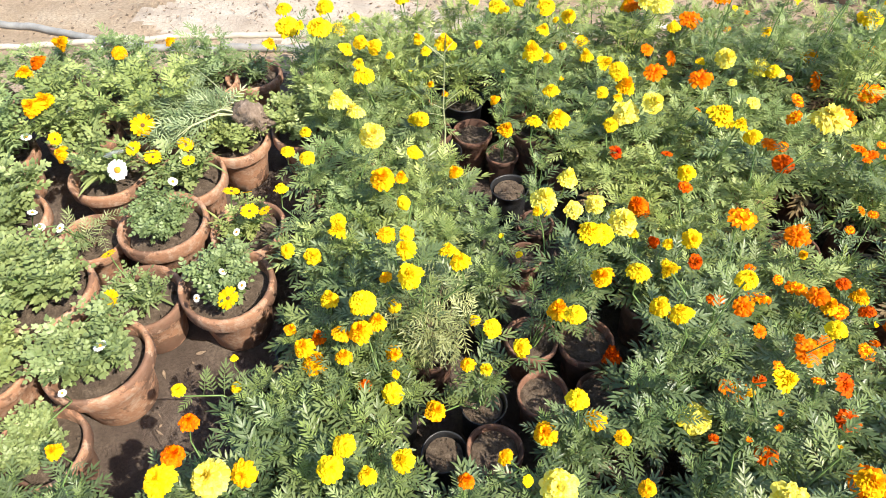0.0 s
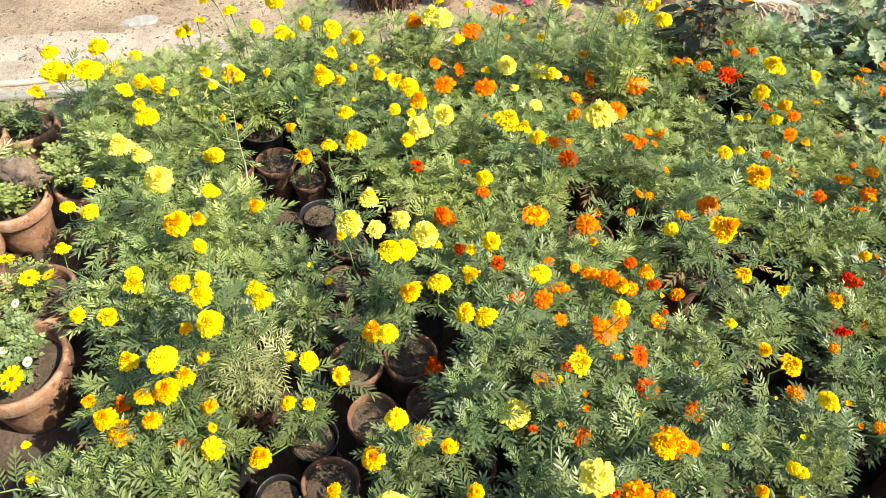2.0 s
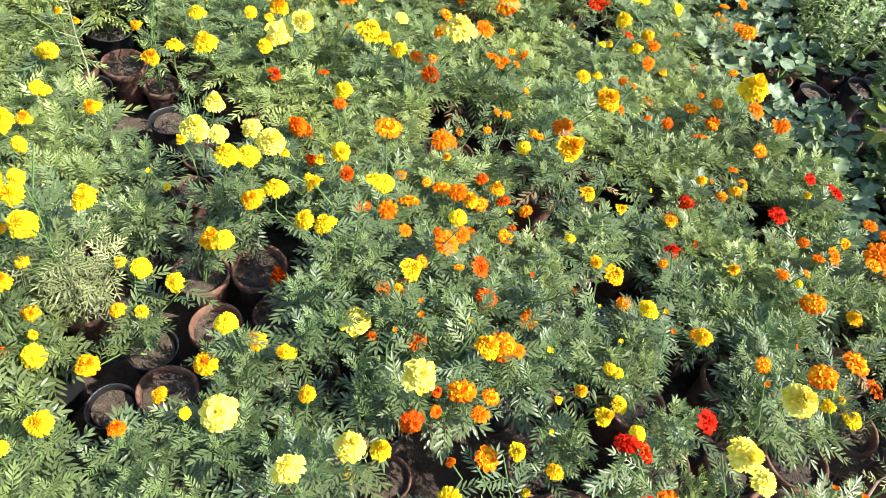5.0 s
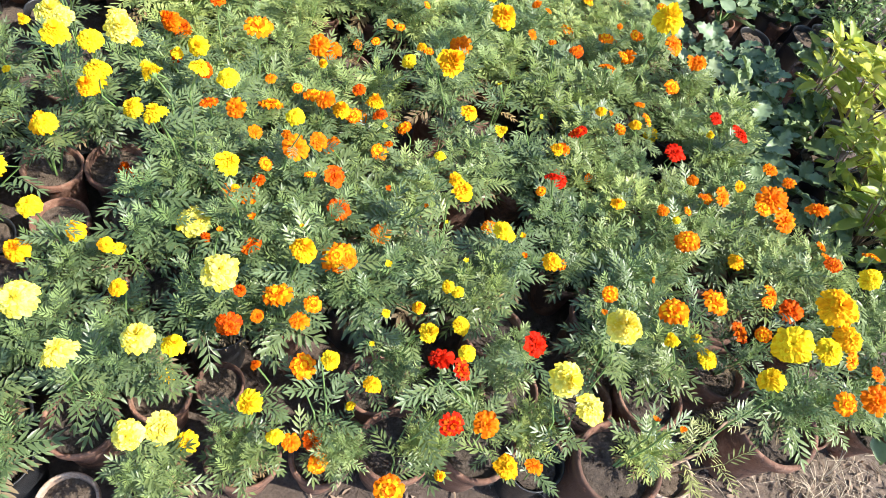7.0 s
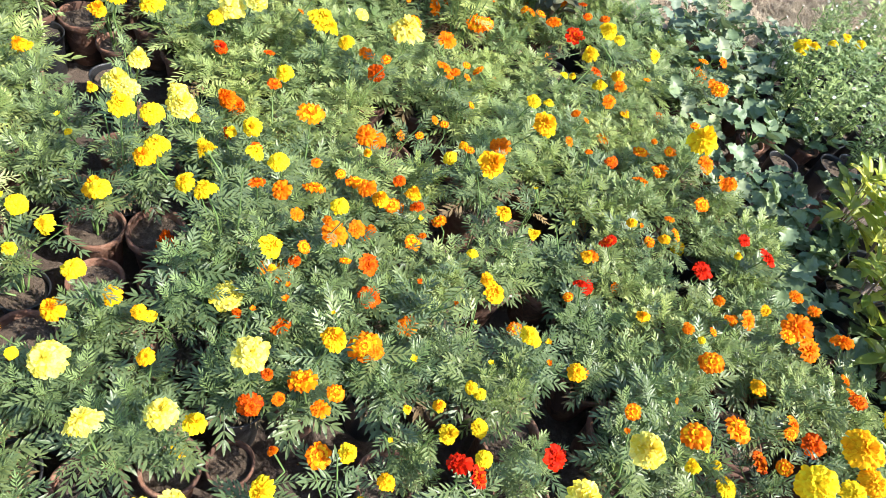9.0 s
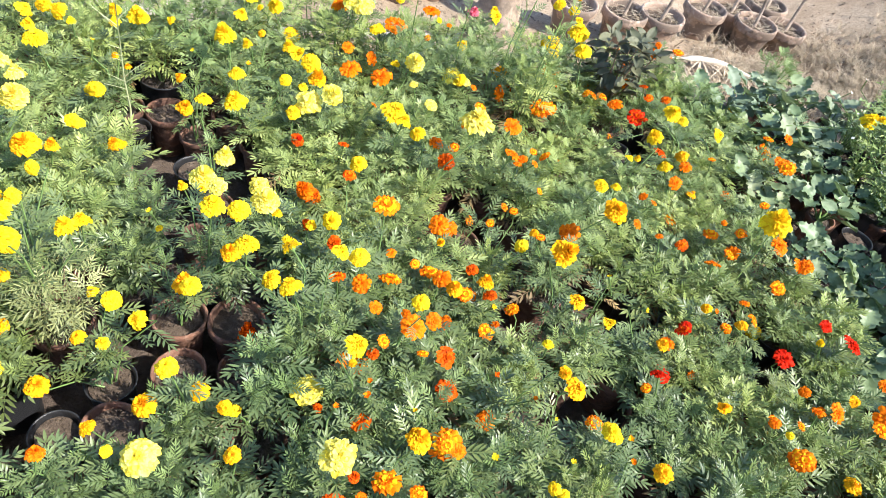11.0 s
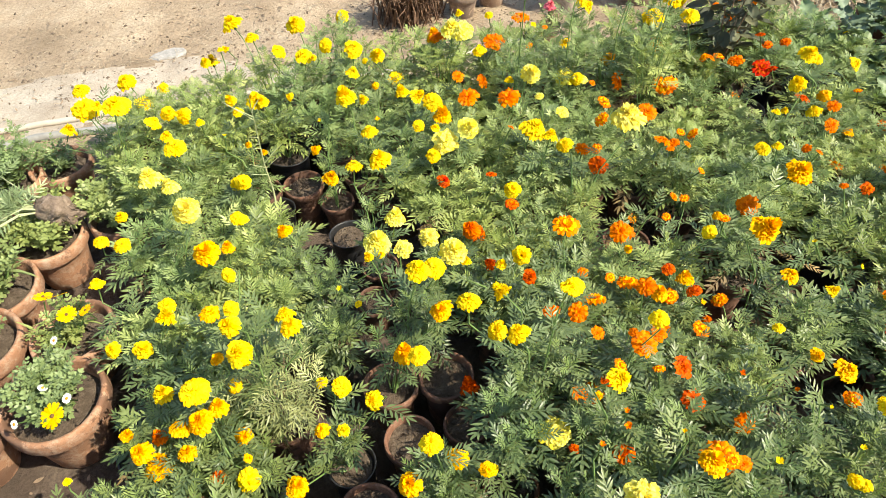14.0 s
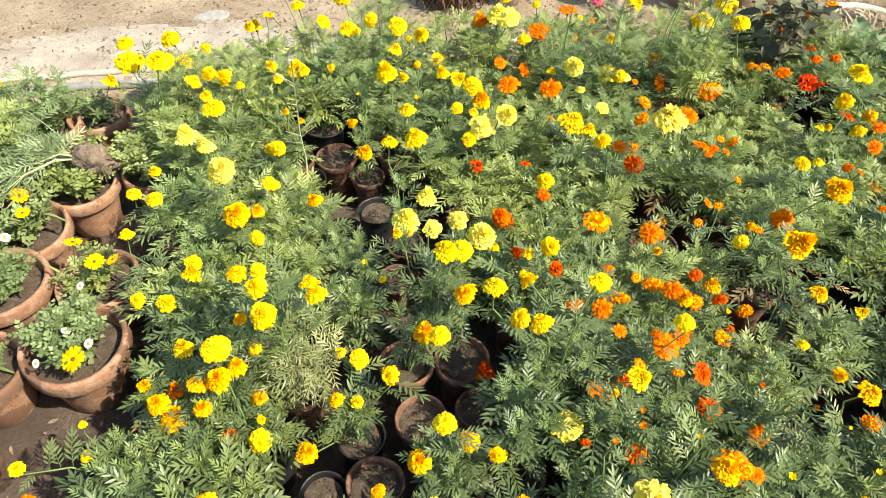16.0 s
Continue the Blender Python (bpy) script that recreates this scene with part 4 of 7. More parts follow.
bedding(-1.081, 1.351, 0.202, "dry", [("w", -1.074, 1.258, 0.302, 0.0146), ("w", -1.133, 1.261, 0.302, 0.0146), ("w", -1.177, 1.318, 0.302, 0.0134)], scale=1.00, name="dried_potted_plant")
bedding(-0.600, 1.375, 0.230, "gazania", [("z", -0.623, 1.399, 0.305, 0.0258), ("z", -0.528, 1.362, 0.262, 0.0190), ("z", -0.584, 1.407, 0.292, 0.0179), ("z", -0.558, 1.328, 0.296, 0.0258)], scale=1.00, name="potted_gazania")
bedding(-0.831, 1.590, 0.246, "gazania", [("z", -0.820, 1.627, 0.288, 0.0269), ("z", -0.785, 1.539, 0.300, 0.0202), ("z", -0.900, 1.556, 0.299, 0.0269)], scale=1.45, name="potted_gazania")
bedding(-0.722, 1.792, 0.235, "daisy", scale=1.20, name="potted_daisy")
bedding(-0.498, 1.848, 0.224, "daisy", scale=1.15, name="potted_daisy")
bedding(-1.111, 1.112, 0.280, "daisy", scale=1.40, name="potted_daisy")
bedding(-0.963, 0.672, 0.224, "daisy", [("w", -0.878, 0.745, 0.302, 0.0101)], scale=0.85, name="potted_daisy")
bedding(-1.187, 0.885, 0.224, "daisy", scale=1.25, name="potted_daisy")
bedding(-1.098, 1.602, 0.246, "gazania", [("g", -1.137, 1.499, 0.366, 0.0291), ("z", -0.972, 1.596, 0.299, 0.0269), ("w", -1.024, 1.568, 0.299, 0.0314), ("w", -0.988, 1.497, 0.301, 0.0325), ("z", -1.234, 1.640, 0.301, 0.0224)], scale=1.50, name="potted_gazania")
bedding(-1.344, 1.400, 0.246, "daisy", scale=1.50, name="potted_daisy")
bedding(-0.986, 1.859, 0.246, "tall", [("z", -0.953, 1.886, 0.306, 0.0291), ("z", -0.971, 1.700, 0.305, 0.0403)], scale=1.20, name="potted_leafy_marigold")
bedding(-1.254, 1.814, 0.246, "tall", [("g", -1.262, 1.733, 0.381, 0.0291), ("g", -1.387, 1.874, 0.381, 0.0336), ("g", -1.294, 1.699, 0.381, 0.0381), ("w", -1.232, 1.770, 0.302, 0.0213)], scale=1.20, name="potted_leafy_marigold")
bedding(-0.896, 2.128, 0.224, "tall", [("g", -0.965, 2.079, 0.372, 0.0224)], scale=0.95, name="potted_leafy_marigold")
bedding(-1.176, 2.083, 0.246, "tall", [("g", -1.128, 2.024, 0.365, 0.0291), ("w", -1.148, 1.970, 0.300, 0.0179), ("w", -1.257, 2.140, 0.301, 0.0146)], scale=1.00, name="potted_leafy_marigold")
bedding(-1.434, 2.038, 0.246, "tall", [("g", -1.331, 2.056, 0.380, 0.0302), ("o", -1.376, 1.942, 0.381, 0.0336)], scale=1.00, name="potted_leafy_marigold")
bedding(-1.501, 1.702, 0.246, "tall", [("w", -1.329, 1.648, 0.302, 0.0168)], scale=1.25, name="potted_leafy_marigold")
bedding(-1.389, 1.142, 0.246, "daisy", scale=1.40, name="potted_daisy")
bedding(-0.739, 2.184, 0.213, "gazania", scale=1.00, name="potted_gazania")
bedding(-1.624, 1.344, 0.246, "daisy", scale=1.00, name="potted_daisy")
bedding(-1.680, 1.960, 0.246, "tall", scale=1.00, name="potted_leafy_marigold")
bedding(-1.210, 0.627, 0.224, "daisy", scale=1.00, name="potted_daisy")
uprooted(-0.635, 1.767, 0.245, -8)
sapling(-0.004, 1.744, 0.60)

# ---- kale, shrubs, weeds and empty pots ----
shrub("potted_kale", "grey-green kale with broad leaves in a clay pot", 1.581, 0.750, KALES, 0.92, dia=0.115, group="kale pots")
shrub("potted_kale", "grey-green kale with broad leaves in a clay pot", 2.355, 1.837, KALES, 1.01, dia=0.115, group="kale pots")
shrub("potted_kale", "grey-green kale with broad leaves in a clay pot", 2.520, 1.767, KALES, 0.96, dia=0.115, group="kale pots")
shrub("potted_kale", "grey-green kale with broad leaves in a clay pot", 2.244, 1.758, KALES, 1.03, dia=0.115, group="kale pots")
shrub("potted_kale", "grey-green kale with broad leaves in a clay pot", 2.276, 1.534, KALES, 1.04, dia=0.115, group="kale pots")
shrub("potted_kale", "grey-green kale with broad leaves in a clay pot", 2.305, 1.329, KALES, 0.87, dia=0.115, group="kale pots")
shrub("potted_kale", "grey-green kale with broad leaves in a clay pot", 2.733, 1.623, KALES, 0.85, dia=0.115, group="kale pots")
shrub("potted_kale", "grey-green kale with broad leaves in a clay pot", 2.526, 1.948, KALES, 1.10, dia=0.115, group="kale pots")
shrub("potted_kale", "grey-green kale with broad leaves in a clay pot", 2.744, 1.967, KALES, 0.93, dia=0.115, group="kale pots")
shrub("potted_kale", "grey-green kale with broad leaves in a clay pot", 2.144, 1.708, KALES, 0.92, dia=0.115, group="kale pots")
shrub("potted_kale", "grey-green kale with broad leaves in a clay pot", 2.595, 1.548, KALES, 1.15, dia=0.115, group="kale pots")
shrub("potted_kale", "grey-green kale with broad leaves in a clay pot", 2.657, 1.752, KALES, 0.99, dia=0.115, group="kale pots")
shrub("potted_kale", "grey-green kale with broad leaves in a clay pot", 2.318, 0.727, KALES, 1.10, dia=0.115, group="kale pots")
shrub("potted_kale", "grey-green kale with broad leaves in a clay pot", 2.380, 0.484, KALES, 0.99, dia=0.115, group="kale pots")
shrub("potted_kale", "grey-green kale with broad leaves in a clay pot", 2.414, 1.091, KALES, 1.04, dia=0.115, group="kale pots")
shrub("potted_kale", "grey-green kale with broad leaves in a clay pot", 2.407, 0.961, KALES, 0.90, dia=0.115, group="kale pots")
shrub("potted_kale", "grey-green kale with broad leaves in a clay pot", 2.299, 1.122, KALES, 1.04, dia=0.115, group="kale pots")
shrub("potted_kale", "grey-green kale with broad leaves in a clay pot", 2.336, 0.866, KALES, 1.11, dia=0.115, group="kale pots")
shrub("potted_kale", "grey-green kale with broad leaves in a clay pot", 2.191, -0.067, KALES, 1.01, dia=0.115, group="kale pots")
shrub("potted_kale", "grey-green kale with broad leaves in a clay pot", 2.410, 1.277, KALES, 1.07, dia=0.115, group="kale pots")
shrub("potted_kale", "leafy green kale seedling in a clay pot", 2.536, 1.022, KALES, 1.10, dia=0.115, group="kale pots")
shrub("potted_kale", "leafy green kale seedling in a clay pot", 2.691, 1.029, KALES, 0.87, dia=0.115, group="kale pots")
shrub("potted_kale", "leafy green kale seedling in a clay pot", 2.550, 1.175, KALES, 1.03, dia=0.115, group="kale pots")
shrub("potted_kale", "leafy green kale seedling in a clay pot", 2.837, 1.250, KALES, 1.14, dia=0.115, group="kale pots")
shrub("potted_kale", "leafy green kale seedling in a clay pot", 2.892, 1.553, KALES, 0.98, dia=0.115, group="kale pots")
shrub("potted_kale", "leafy green kale seedling in a clay pot", 2.863, 1.732, KALES, 0.87, dia=0.115, group="kale pots")
shrub("potted_kale", "leafy green kale seedling in a clay pot", 3.032, 1.717, KALES, 1.05, dia=0.115, group="kale pots")
shrub("potted_kale", "blue-grey kale with broad wavy leaves in a clay pot", 2.661, 2.069, KALES[3:], 1.10, dia=0.115, group="kale pots")
shrub("potted_kale", "blue-grey kale with broad wavy leaves in a clay pot", 2.219, 2.158, KALES[3:], 1.20, dia=0.115, group="kale pots")
shrub("potted_kale", "blue-grey kale with broad wavy leaves in a clay pot", 2.315, 1.632, KALES[3:], 1.30, dia=0.115, group="kale pots")
shrub("potted_kale", "blue-grey kale with broad wavy leaves in a clay pot", 2.386, 2.141, KALES[3:], 1.10, dia=0.115, group="kale pots")
shrub("potted_kale", "blue-grey kale with broad wavy leaves in a clay pot", 2.399, 1.970, KALES[3:], 1.20, dia=0.115, group="kale pots")
shrub("potted_kale", "blue-grey kale with broad wavy leaves in a clay pot", 2.635, 1.890, KALES[3:], 1.30, dia=0.115, group="kale pots")
shrub("potted_kale", "blue-grey kale with broad wavy leaves in a clay pot", 2.927, 1.975, KALES[3:], 1.10, dia=0.115, group="kale pots")
shrub("potted_kale", "blue-grey kale with broad wavy leaves in a clay pot", 2.129, 0.671, KALES[3:], 1.20, dia=0.115, group="kale pots")
shrub("potted_kale", "blue-grey kale with broad wavy leaves in a clay pot", 2.583, 0.904, KALES[3:], 1.30, dia=0.115, group="kale pots")
shrub("potted_kale", "blue-grey kale with broad wavy leaves in a clay pot", 2.511, 0.433, KALES[3:], 1.10, dia=0.115, group="kale pots")
shrub("potted_kale", "blue-grey kale with broad wavy leaves in a clay pot", 2.560, 0.625, KALES[3:], 1.20, dia=0.115, group="kale pots")
shrub("potted_kale", "blue-grey kale with broad wavy leaves in a clay pot", 2.210, 0.845, KALES[3:], 1.30, dia=0.115, group="kale pots")
shrub("potted_kale", "blue-grey kale with broad wavy leaves in a clay pot", 3.000, 2.180, KALES[3:], 1.15, dia=0.115, group="kale pots")
shrub("potted_kale", "blue-grey kale with broad wavy leaves in a clay pot", 2.550, 2.260, KALES[3:], 1.25, dia=0.115, group="kale pots")
shrub("potted_kale", "blue-grey kale with broad wavy leaves in a clay pot", 2.860, 2.260, KALES[3:], 1.20, dia=0.115, group="kale pots")
shrub("potted_kale", "blue-grey kale with broad wavy leaves in a clay pot", 2.700, 2.270, KALES[3:], 1.30, dia=0.115, group="kale pots")
empty_pot(2.666, 1.410, 0.125, -1.76908)
empty_pot(2.561, 0.803, 0.125, 2.4834)
empty_pot(2.928, 1.425, 0.125, 2.85641)
empty_pot(2.410, 0.609, 0.125, -5.73381)
shrub("lime_shrub", "yellow-green lance-leaved shrub in a black pot", 2.680, 1.042, LIMES, 0.75, "black", 0.15, group="lime shrubs")
shrub("lime_shrub", "yellow-green lance-leaved shrub in a black pot", 2.708, 0.885, LIMES, 0.90, "black", 0.15, group="lime shrubs")
shrub("lime_shrub", "yellow-green lance-leaved shrub in a black pot", 2.966, 1.060, LIMES, 0.85, "black", 0.15, group="lime shrubs")
shrub("lime_shrub", "yellow-green lance-leaved shrub in a black pot", 2.533, 0.707, LIMES, 0.60, "black", 0.15, group="lime shrubs")
shrub("lime_shrub", "yellow-green lance-leaved shrub in a black pot", 2.634, 0.653, LIMES, 0.95, "black", 0.15, group="lime shrubs")
shrub("lime_shrub", "yellow-green lance-leaved shrub in a black pot", 2.476, 0.457, LIMES, 0.85, "black", 0.15, group="lime shrubs")
shrub("lime_shrub", "yellow-green lance-leaved shrub in a black pot", 2.498, 0.357, LIMES, 0.90, "black", 0.15, group="lime shrubs")
shrub("lime_shrub", "yellow-green lance-leaved shrub in a black pot", 2.507, 0.269, LIMES, 0.70, "black", 0.15, group="lime shrubs")
shrub("tall_weed", "tall thin-leaved plant with tiny white flowers in a black pot", 2.920, 1.963, WEEDS, 0.71, "black", 0.12, blooms=[("y", 2.820, 1.857, 0.403, 0.0235), ("y", 2.891, 1.870, 0.403, 0.0235), ("y", 3.022, 1.916, 0.403, 0.0235), ("w", 2.802, 2.011, 0.432, 0.0067), ("w", 2.853, 1.952, 0.387, 0.0067), ("w", 2.871, 1.927, 0.352, 0.0067), ("w", 2.885, 1.989, 0.351, 0.0067)], group="thin-leaved plants")
shrub("tall_weed", "tall thin-leaved plant with tiny white flowers in a black pot", 3.086, 1.971, WEEDS, 0.69, "black", 0.12, blooms=[("y", 3.138, 1.973, 0.403, 0.0235), ("y", 3.194, 1.940, 0.403, 0.0235), ("w", 3.159, 1.844, 0.384, 0.0067), ("w", 3.149, 1.920, 0.341, 0.0067), ("w", 3.167, 1.901, 0.337, 0.0067), ("w", 3.068, 2.024, 0.326, 0.0067)], group="thin-leaved plants")
shrub("tall_weed", "tall thin-leaved plant with tiny white flowers in a black pot", 3.287, 2.025, WEEDS, 0.66, "black", 0.12, blooms=[("w", 3.243, 2.115, 0.368, 0.0067), ("w", 3.383, 1.936, 0.355, 0.0067), ("w", 3.328, 2.128, 0.369, 0.0067), ("w", 3.213, 1.923, 0.379, 0.0067)], group="thin-leaved plants")
shrub("tall_weed", "tall thin-leaved plant with tiny white flowers in a black pot", 3.469, 2.035, WEEDS, 0.70, "black", 0.12, blooms=[("w", 3.551, 2.126, 0.336, 0.0067), ("w", 3.409, 2.118, 0.393, 0.0067), ("w", 3.551, 1.993, 0.330, 0.0067), ("w", 3.413, 2.114, 0.347, 0.0067)], group="thin-leaved plants")
shrub("tall_weed", "tall thin-leaved plant with tiny white flowers in a black pot", 3.657, 2.045, WEEDS, 0.67, "black", 0.12, blooms=[("w", 3.634, 2.024, 0.364, 0.0067), ("w", 3.770, 1.953, 0.314, 0.0067), ("w", 3.776, 2.147, 0.435, 0.0067), ("w", 3.639, 2.166, 0.428, 0.0067)], group="thin-leaved plants")
shrub("tall_weed", "tall thin-leaved plant with tiny white flowers in a black pot", 2.852, 1.765, WEEDS, 0.83, "black", 0.12, blooms=[("w", 2.918, 1.856, 0.395, 0.0067), ("w", 2.857, 1.708, 0.356, 0.0067), ("w", 2.778, 1.649, 0.386, 0.0067), ("w", 2.794, 1.848, 0.319, 0.0067)], group="thin-leaved plants")
shrub("tall_weed", "tall thin-leaved plant with tiny white flowers in a black pot", 3.043, 1.775, WEEDS, 0.84, "black", 0.12, blooms=[("w", 3.095, 1.889, 0.424, 0.0067), ("w", 3.150, 1.796, 0.315, 0.0067), ("w", 3.109, 1.687, 0.351, 0.0067), ("w", 3.087, 1.782, 0.365, 0.0067)], group="thin-leaved plants")
shrub("tall_weed", "tall thin-leaved plant with tiny white flowers in a black pot", 3.257, 1.805, WEEDS, 0.83, "black", 0.12, blooms=[("w", 3.287, 1.763, 0.345, 0.0067), ("w", 3.354, 1.799, 0.410, 0.0067), ("w", 3.217, 1.724, 0.379, 0.0067), ("w", 3.342, 1.717, 0.411, 0.0067)], group="thin-leaved plants")
shrub("tall_weed", "tall thin-leaved plant with tiny white flowers in a black pot", 3.450, 1.813, WEEDS, 0.62, "black", 0.12, blooms=[("w", 3.532, 1.900, 0.315, 0.0067), ("w", 3.484, 1.911, 0.320, 0.0067), ("w", 3.388, 1.751, 0.379, 0.0067), ("w", 3.429, 1.806, 0.409, 0.0067)], group="thin-leaved plants")
shrub("tall_weed", "tall thin-leaved plant with tiny white flowers in a black pot", 2.853, 1.592, WEEDS, 0.75, "black", 0.12, blooms=[("w", 2.733, 1.491, 0.329, 0.0067), ("w", 2.737, 1.719, 0.419, 0.0067), ("w", 2.741, 1.592, 0.353, 0.0067), ("w", 2.803, 1.552, 0.393, 0.0067)], group="thin-leaved plants")
shrub("tall_weed", "tall thin-leaved plant with tiny white flowers in a black pot", 3.037, 1.597, WEEDS, 0.71, "black", 0.12, blooms=[("w", 3.000, 1.514, 0.354, 0.0067), ("w", 2.936, 1.612, 0.402, 0.0067), ("w", 3.005, 1.484, 0.336, 0.0067), ("w", 3.003, 1.625, 0.410, 0.0067)], group="thin-leaved plants")
shrub("tall_weed", "tall thin-leaved plant with tiny white flowers in a black pot", 3.244, 1.622, WEEDS, 0.64, "black", 0.12, blooms=[("w", 3.324, 1.655, 0.367, 0.0067), ("w", 3.209, 1.621, 0.400, 0.0067), ("w", 3.222, 1.674, 0.370, 0.0067), ("w", 3.175, 1.631, 0.399, 0.0067)], group="thin-leaved plants")
shrub("tall_weed", "tall thin-leaved plant with tiny white flowers in a black pot", 3.032, 1.431, WEEDS, 0.82, "black", 0.12, blooms=[("w", 3.012, 1.411, 0.422, 0.0067), ("w", 3.149, 1.398, 0.424, 0.0067), ("w", 3.110, 1.367, 0.371, 0.0067), ("w", 2.931, 1.516, 0.395, 0.0067)], group="thin-leaved plants")
shrub("tall_weed", "tall thin-leaved plant with tiny white flowers in a black pot", 3.201, 1.432, WEEDS, 0.82, "black", 0.12, blooms=[("w", 3.280, 1.478, 0.404, 0.0067), ("w", 3.218, 1.326, 0.386, 0.0067), ("w", 3.068, 1.337, 0.409, 0.0067), ("w", 3.078, 1.323, 0.326, 0.0067)], group="thin-leaved plants")
shrub("tall_weed", "tall thin-leaved plant with tiny white flowers in a black pot", 3.132, 2.101, WEEDS, 0.74, "black", 0.12, blooms=[("w", 3.045, 1.973, 0.417, 0.0067), ("w", 3.030, 2.194, 0.397, 0.0067), ("w", 3.222, 2.223, 0.385, 0.0067), ("w", 3.212, 1.976, 0.408, 0.0067)], group="thin-leaved plants")
shrub("tall_weed", "tall thin-leaved plant with tiny white flowers in a black pot", 3.487, 2.166, WEEDS, 0.79, "black", 0.12, blooms=[("w", 3.544, 2.060, 0.406, 0.0067), ("w", 3.603, 2.048, 0.354, 0.0067), ("w", 3.504, 2.254, 0.343, 0.0067), ("w", 3.400, 2.099, 0.389, 0.0067)], group="thin-leaved plants")
shrub("tall_weed", "tall thin-leaved plant with tiny white flowers in a black pot", 3.440, 1.663, WEEDS, 0.79, "black", 0.12, blooms=[("w", 3.411, 1.628, 0.362, 0.0067), ("w", 3.399, 1.641, 0.324, 0.0067), ("w", 3.440, 1.790, 0.364, 0.0067), ("w", 3.506, 1.572, 0.399, 0.0067)], group="thin-leaved plants")
shrub("tall_weed", "tall thin-leaved plant with tiny white flowers in a black pot", 3.711, 1.971, WEEDS, 0.66, "black", 0.12, blooms=[("w", 3.757, 1.976, 0.373, 0.0067), ("w", 3.749, 2.078, 0.332, 0.0067), ("w", 3.602, 2.038, 0.427, 0.0067), ("w", 3.715, 1.956, 0.402, 0.0067)], group="thin-leaved plants")
shrub("tall_weed", "tall thin-leaved plant with tiny white flowers in a black pot", 3.414, 2.218, WEEDS, 0.68, "black", 0.12, blooms=[("w", 3.351, 2.137, 0.386, 0.0067), ("w", 3.364, 2.146, 0.399, 0.0067), ("w", 3.536, 2.163, 0.400, 0.0067), ("w", 3.390, 2.313, 0.386, 0.0067)], group="thin-leaved plants")
shrub("tall_weed", "tall thin-leaved plant with tiny white flowers in a black pot", 3.712, 2.275, WEEDS, 0.73, "black", 0.12, blooms=[("w", 3.636, 2.147, 0.373, 0.0067), ("w", 3.680, 2.187, 0.358, 0.0067), ("w", 3.664, 2.348, 0.331, 0.0067), ("w", 3.844, 2.269, 0.387, 0.0067)], group="thin-leaved plants")
shrub("tall_weed", "tall thin-leaved plant with tiny white flowers in a black pot", 3.938, 2.318, WEEDS, 0.79, "black", 0.12, blooms=[("w", 4.028, 2.405, 0.382, 0.0067), ("w", 3.933, 2.378, 0.419, 0.0067), ("w", 3.911, 2.381, 0.432, 0.0067), ("w", 3.929, 2.246, 0.343, 0.0067)], group="thin-leaved plants")
shrub("tall_weed", "tall thin-leaved plant with tiny white flowers in a black pot", 3.311, 1.410, WEEDS, 0.69, "black", 0.12, blooms=[("w", 3.358, 1.533, 0.419, 0.0067), ("w", 3.241, 1.327, 0.345, 0.0067), ("w", 3.227, 1.465, 0.419, 0.0067), ("w", 3.418, 1.344, 0.420, 0.0067)], group="thin-leaved plants")
shrub("tall_weed", "tall thin-leaved plant with tiny white flowers in a black pot", 3.783, 2.430, WEEDS, 0.73, "black", 0.12, blooms=[("w", 3.763, 2.492, 0.324, 0.0067), ("w", 3.674, 2.520, 0.350, 0.0067), ("w", 3.745, 2.452, 0.397, 0.0067), ("w", 3.651, 2.386, 0.367, 0.0067)], group="thin-leaved plants")
shrub("tall_weed", "tall thin-leaved plant with tiny white flowers in a black pot", 3.431, 2.358, WEEDS, 0.84, "black", 0.12, blooms=[("w", 3.353, 2.380, 0.431, 0.0067), ("w", 3.401, 2.370, 0.328, 0.0067), ("w", 3.370, 2.402, 0.327, 0.0067), ("w", 3.535, 2.467, 0.326, 0.0067)], group="thin-leaved plants")
shrub("bronze_shrub", "dark bronze-green shrub with large oval leaves", 1.770, 2.084, BRONZE, 0.9, "small", 0.15)
shrub("young_marigold", "young leafy marigold without flowers in a clay pot", 2.765, 2.421, FINES[0.23], 1.0, "small", 0.10)

# ---- behind the bed ----
rose_pot(2.288, 3.156, 0.262, 0.26)
rose_pot(2.512, 3.157, 0.262, 0.32)
rose_pot(2.887, 3.361, 0.262, 0.31)
rose_pot(3.193, 3.266, 0.262, 0.24)
rose_pot(3.460, 3.335, 0.262, 0.30)
rose_pot(3.118, 3.447, 0.262, 0.30)
rose_pot(1.991, 3.171, 0.262, 0.32)
rose_pot(3.445, 3.584, 0.262, 0.24)
stump(1.597, 3.252)
dry_clump(0.786, 3.366)
shrub("pale_leaved_shrub", "low shrub with pale dusty olive leaves in a weathered pot", 1.063, 3.333, DUSTY, 0.80, "pale", 0.18)
shrub("pale_leaved_shrub", "low shrub with pale dusty olive leaves in a weathered pot", 1.250, 3.422, DUSTY, 0.75, "pale", 0.18)
shrub("pink_flowered_plant", "small dusty plant with one pink flower in a weathered pot", 1.353, 2.813, DUSTY, 0.45, "pale", 0.12, blooms=[("k", 1.333, 2.783, 0.160, 0.0300)])
laid_pipe("pipe_end", "short broken white pipe piece on the dirt", PIPE, [(1.240, 2.881, 0), (1.372, 2.915, 0)], 0.014)
laid_pipe("pipe_end", "short broken white pipe piece on the dirt", PIPE, [(1.220, 2.806, 0), (1.294, 2.834, 0), (1.387, 2.946, 0)], 0.014)
frond(2.733, 2.806, -14)
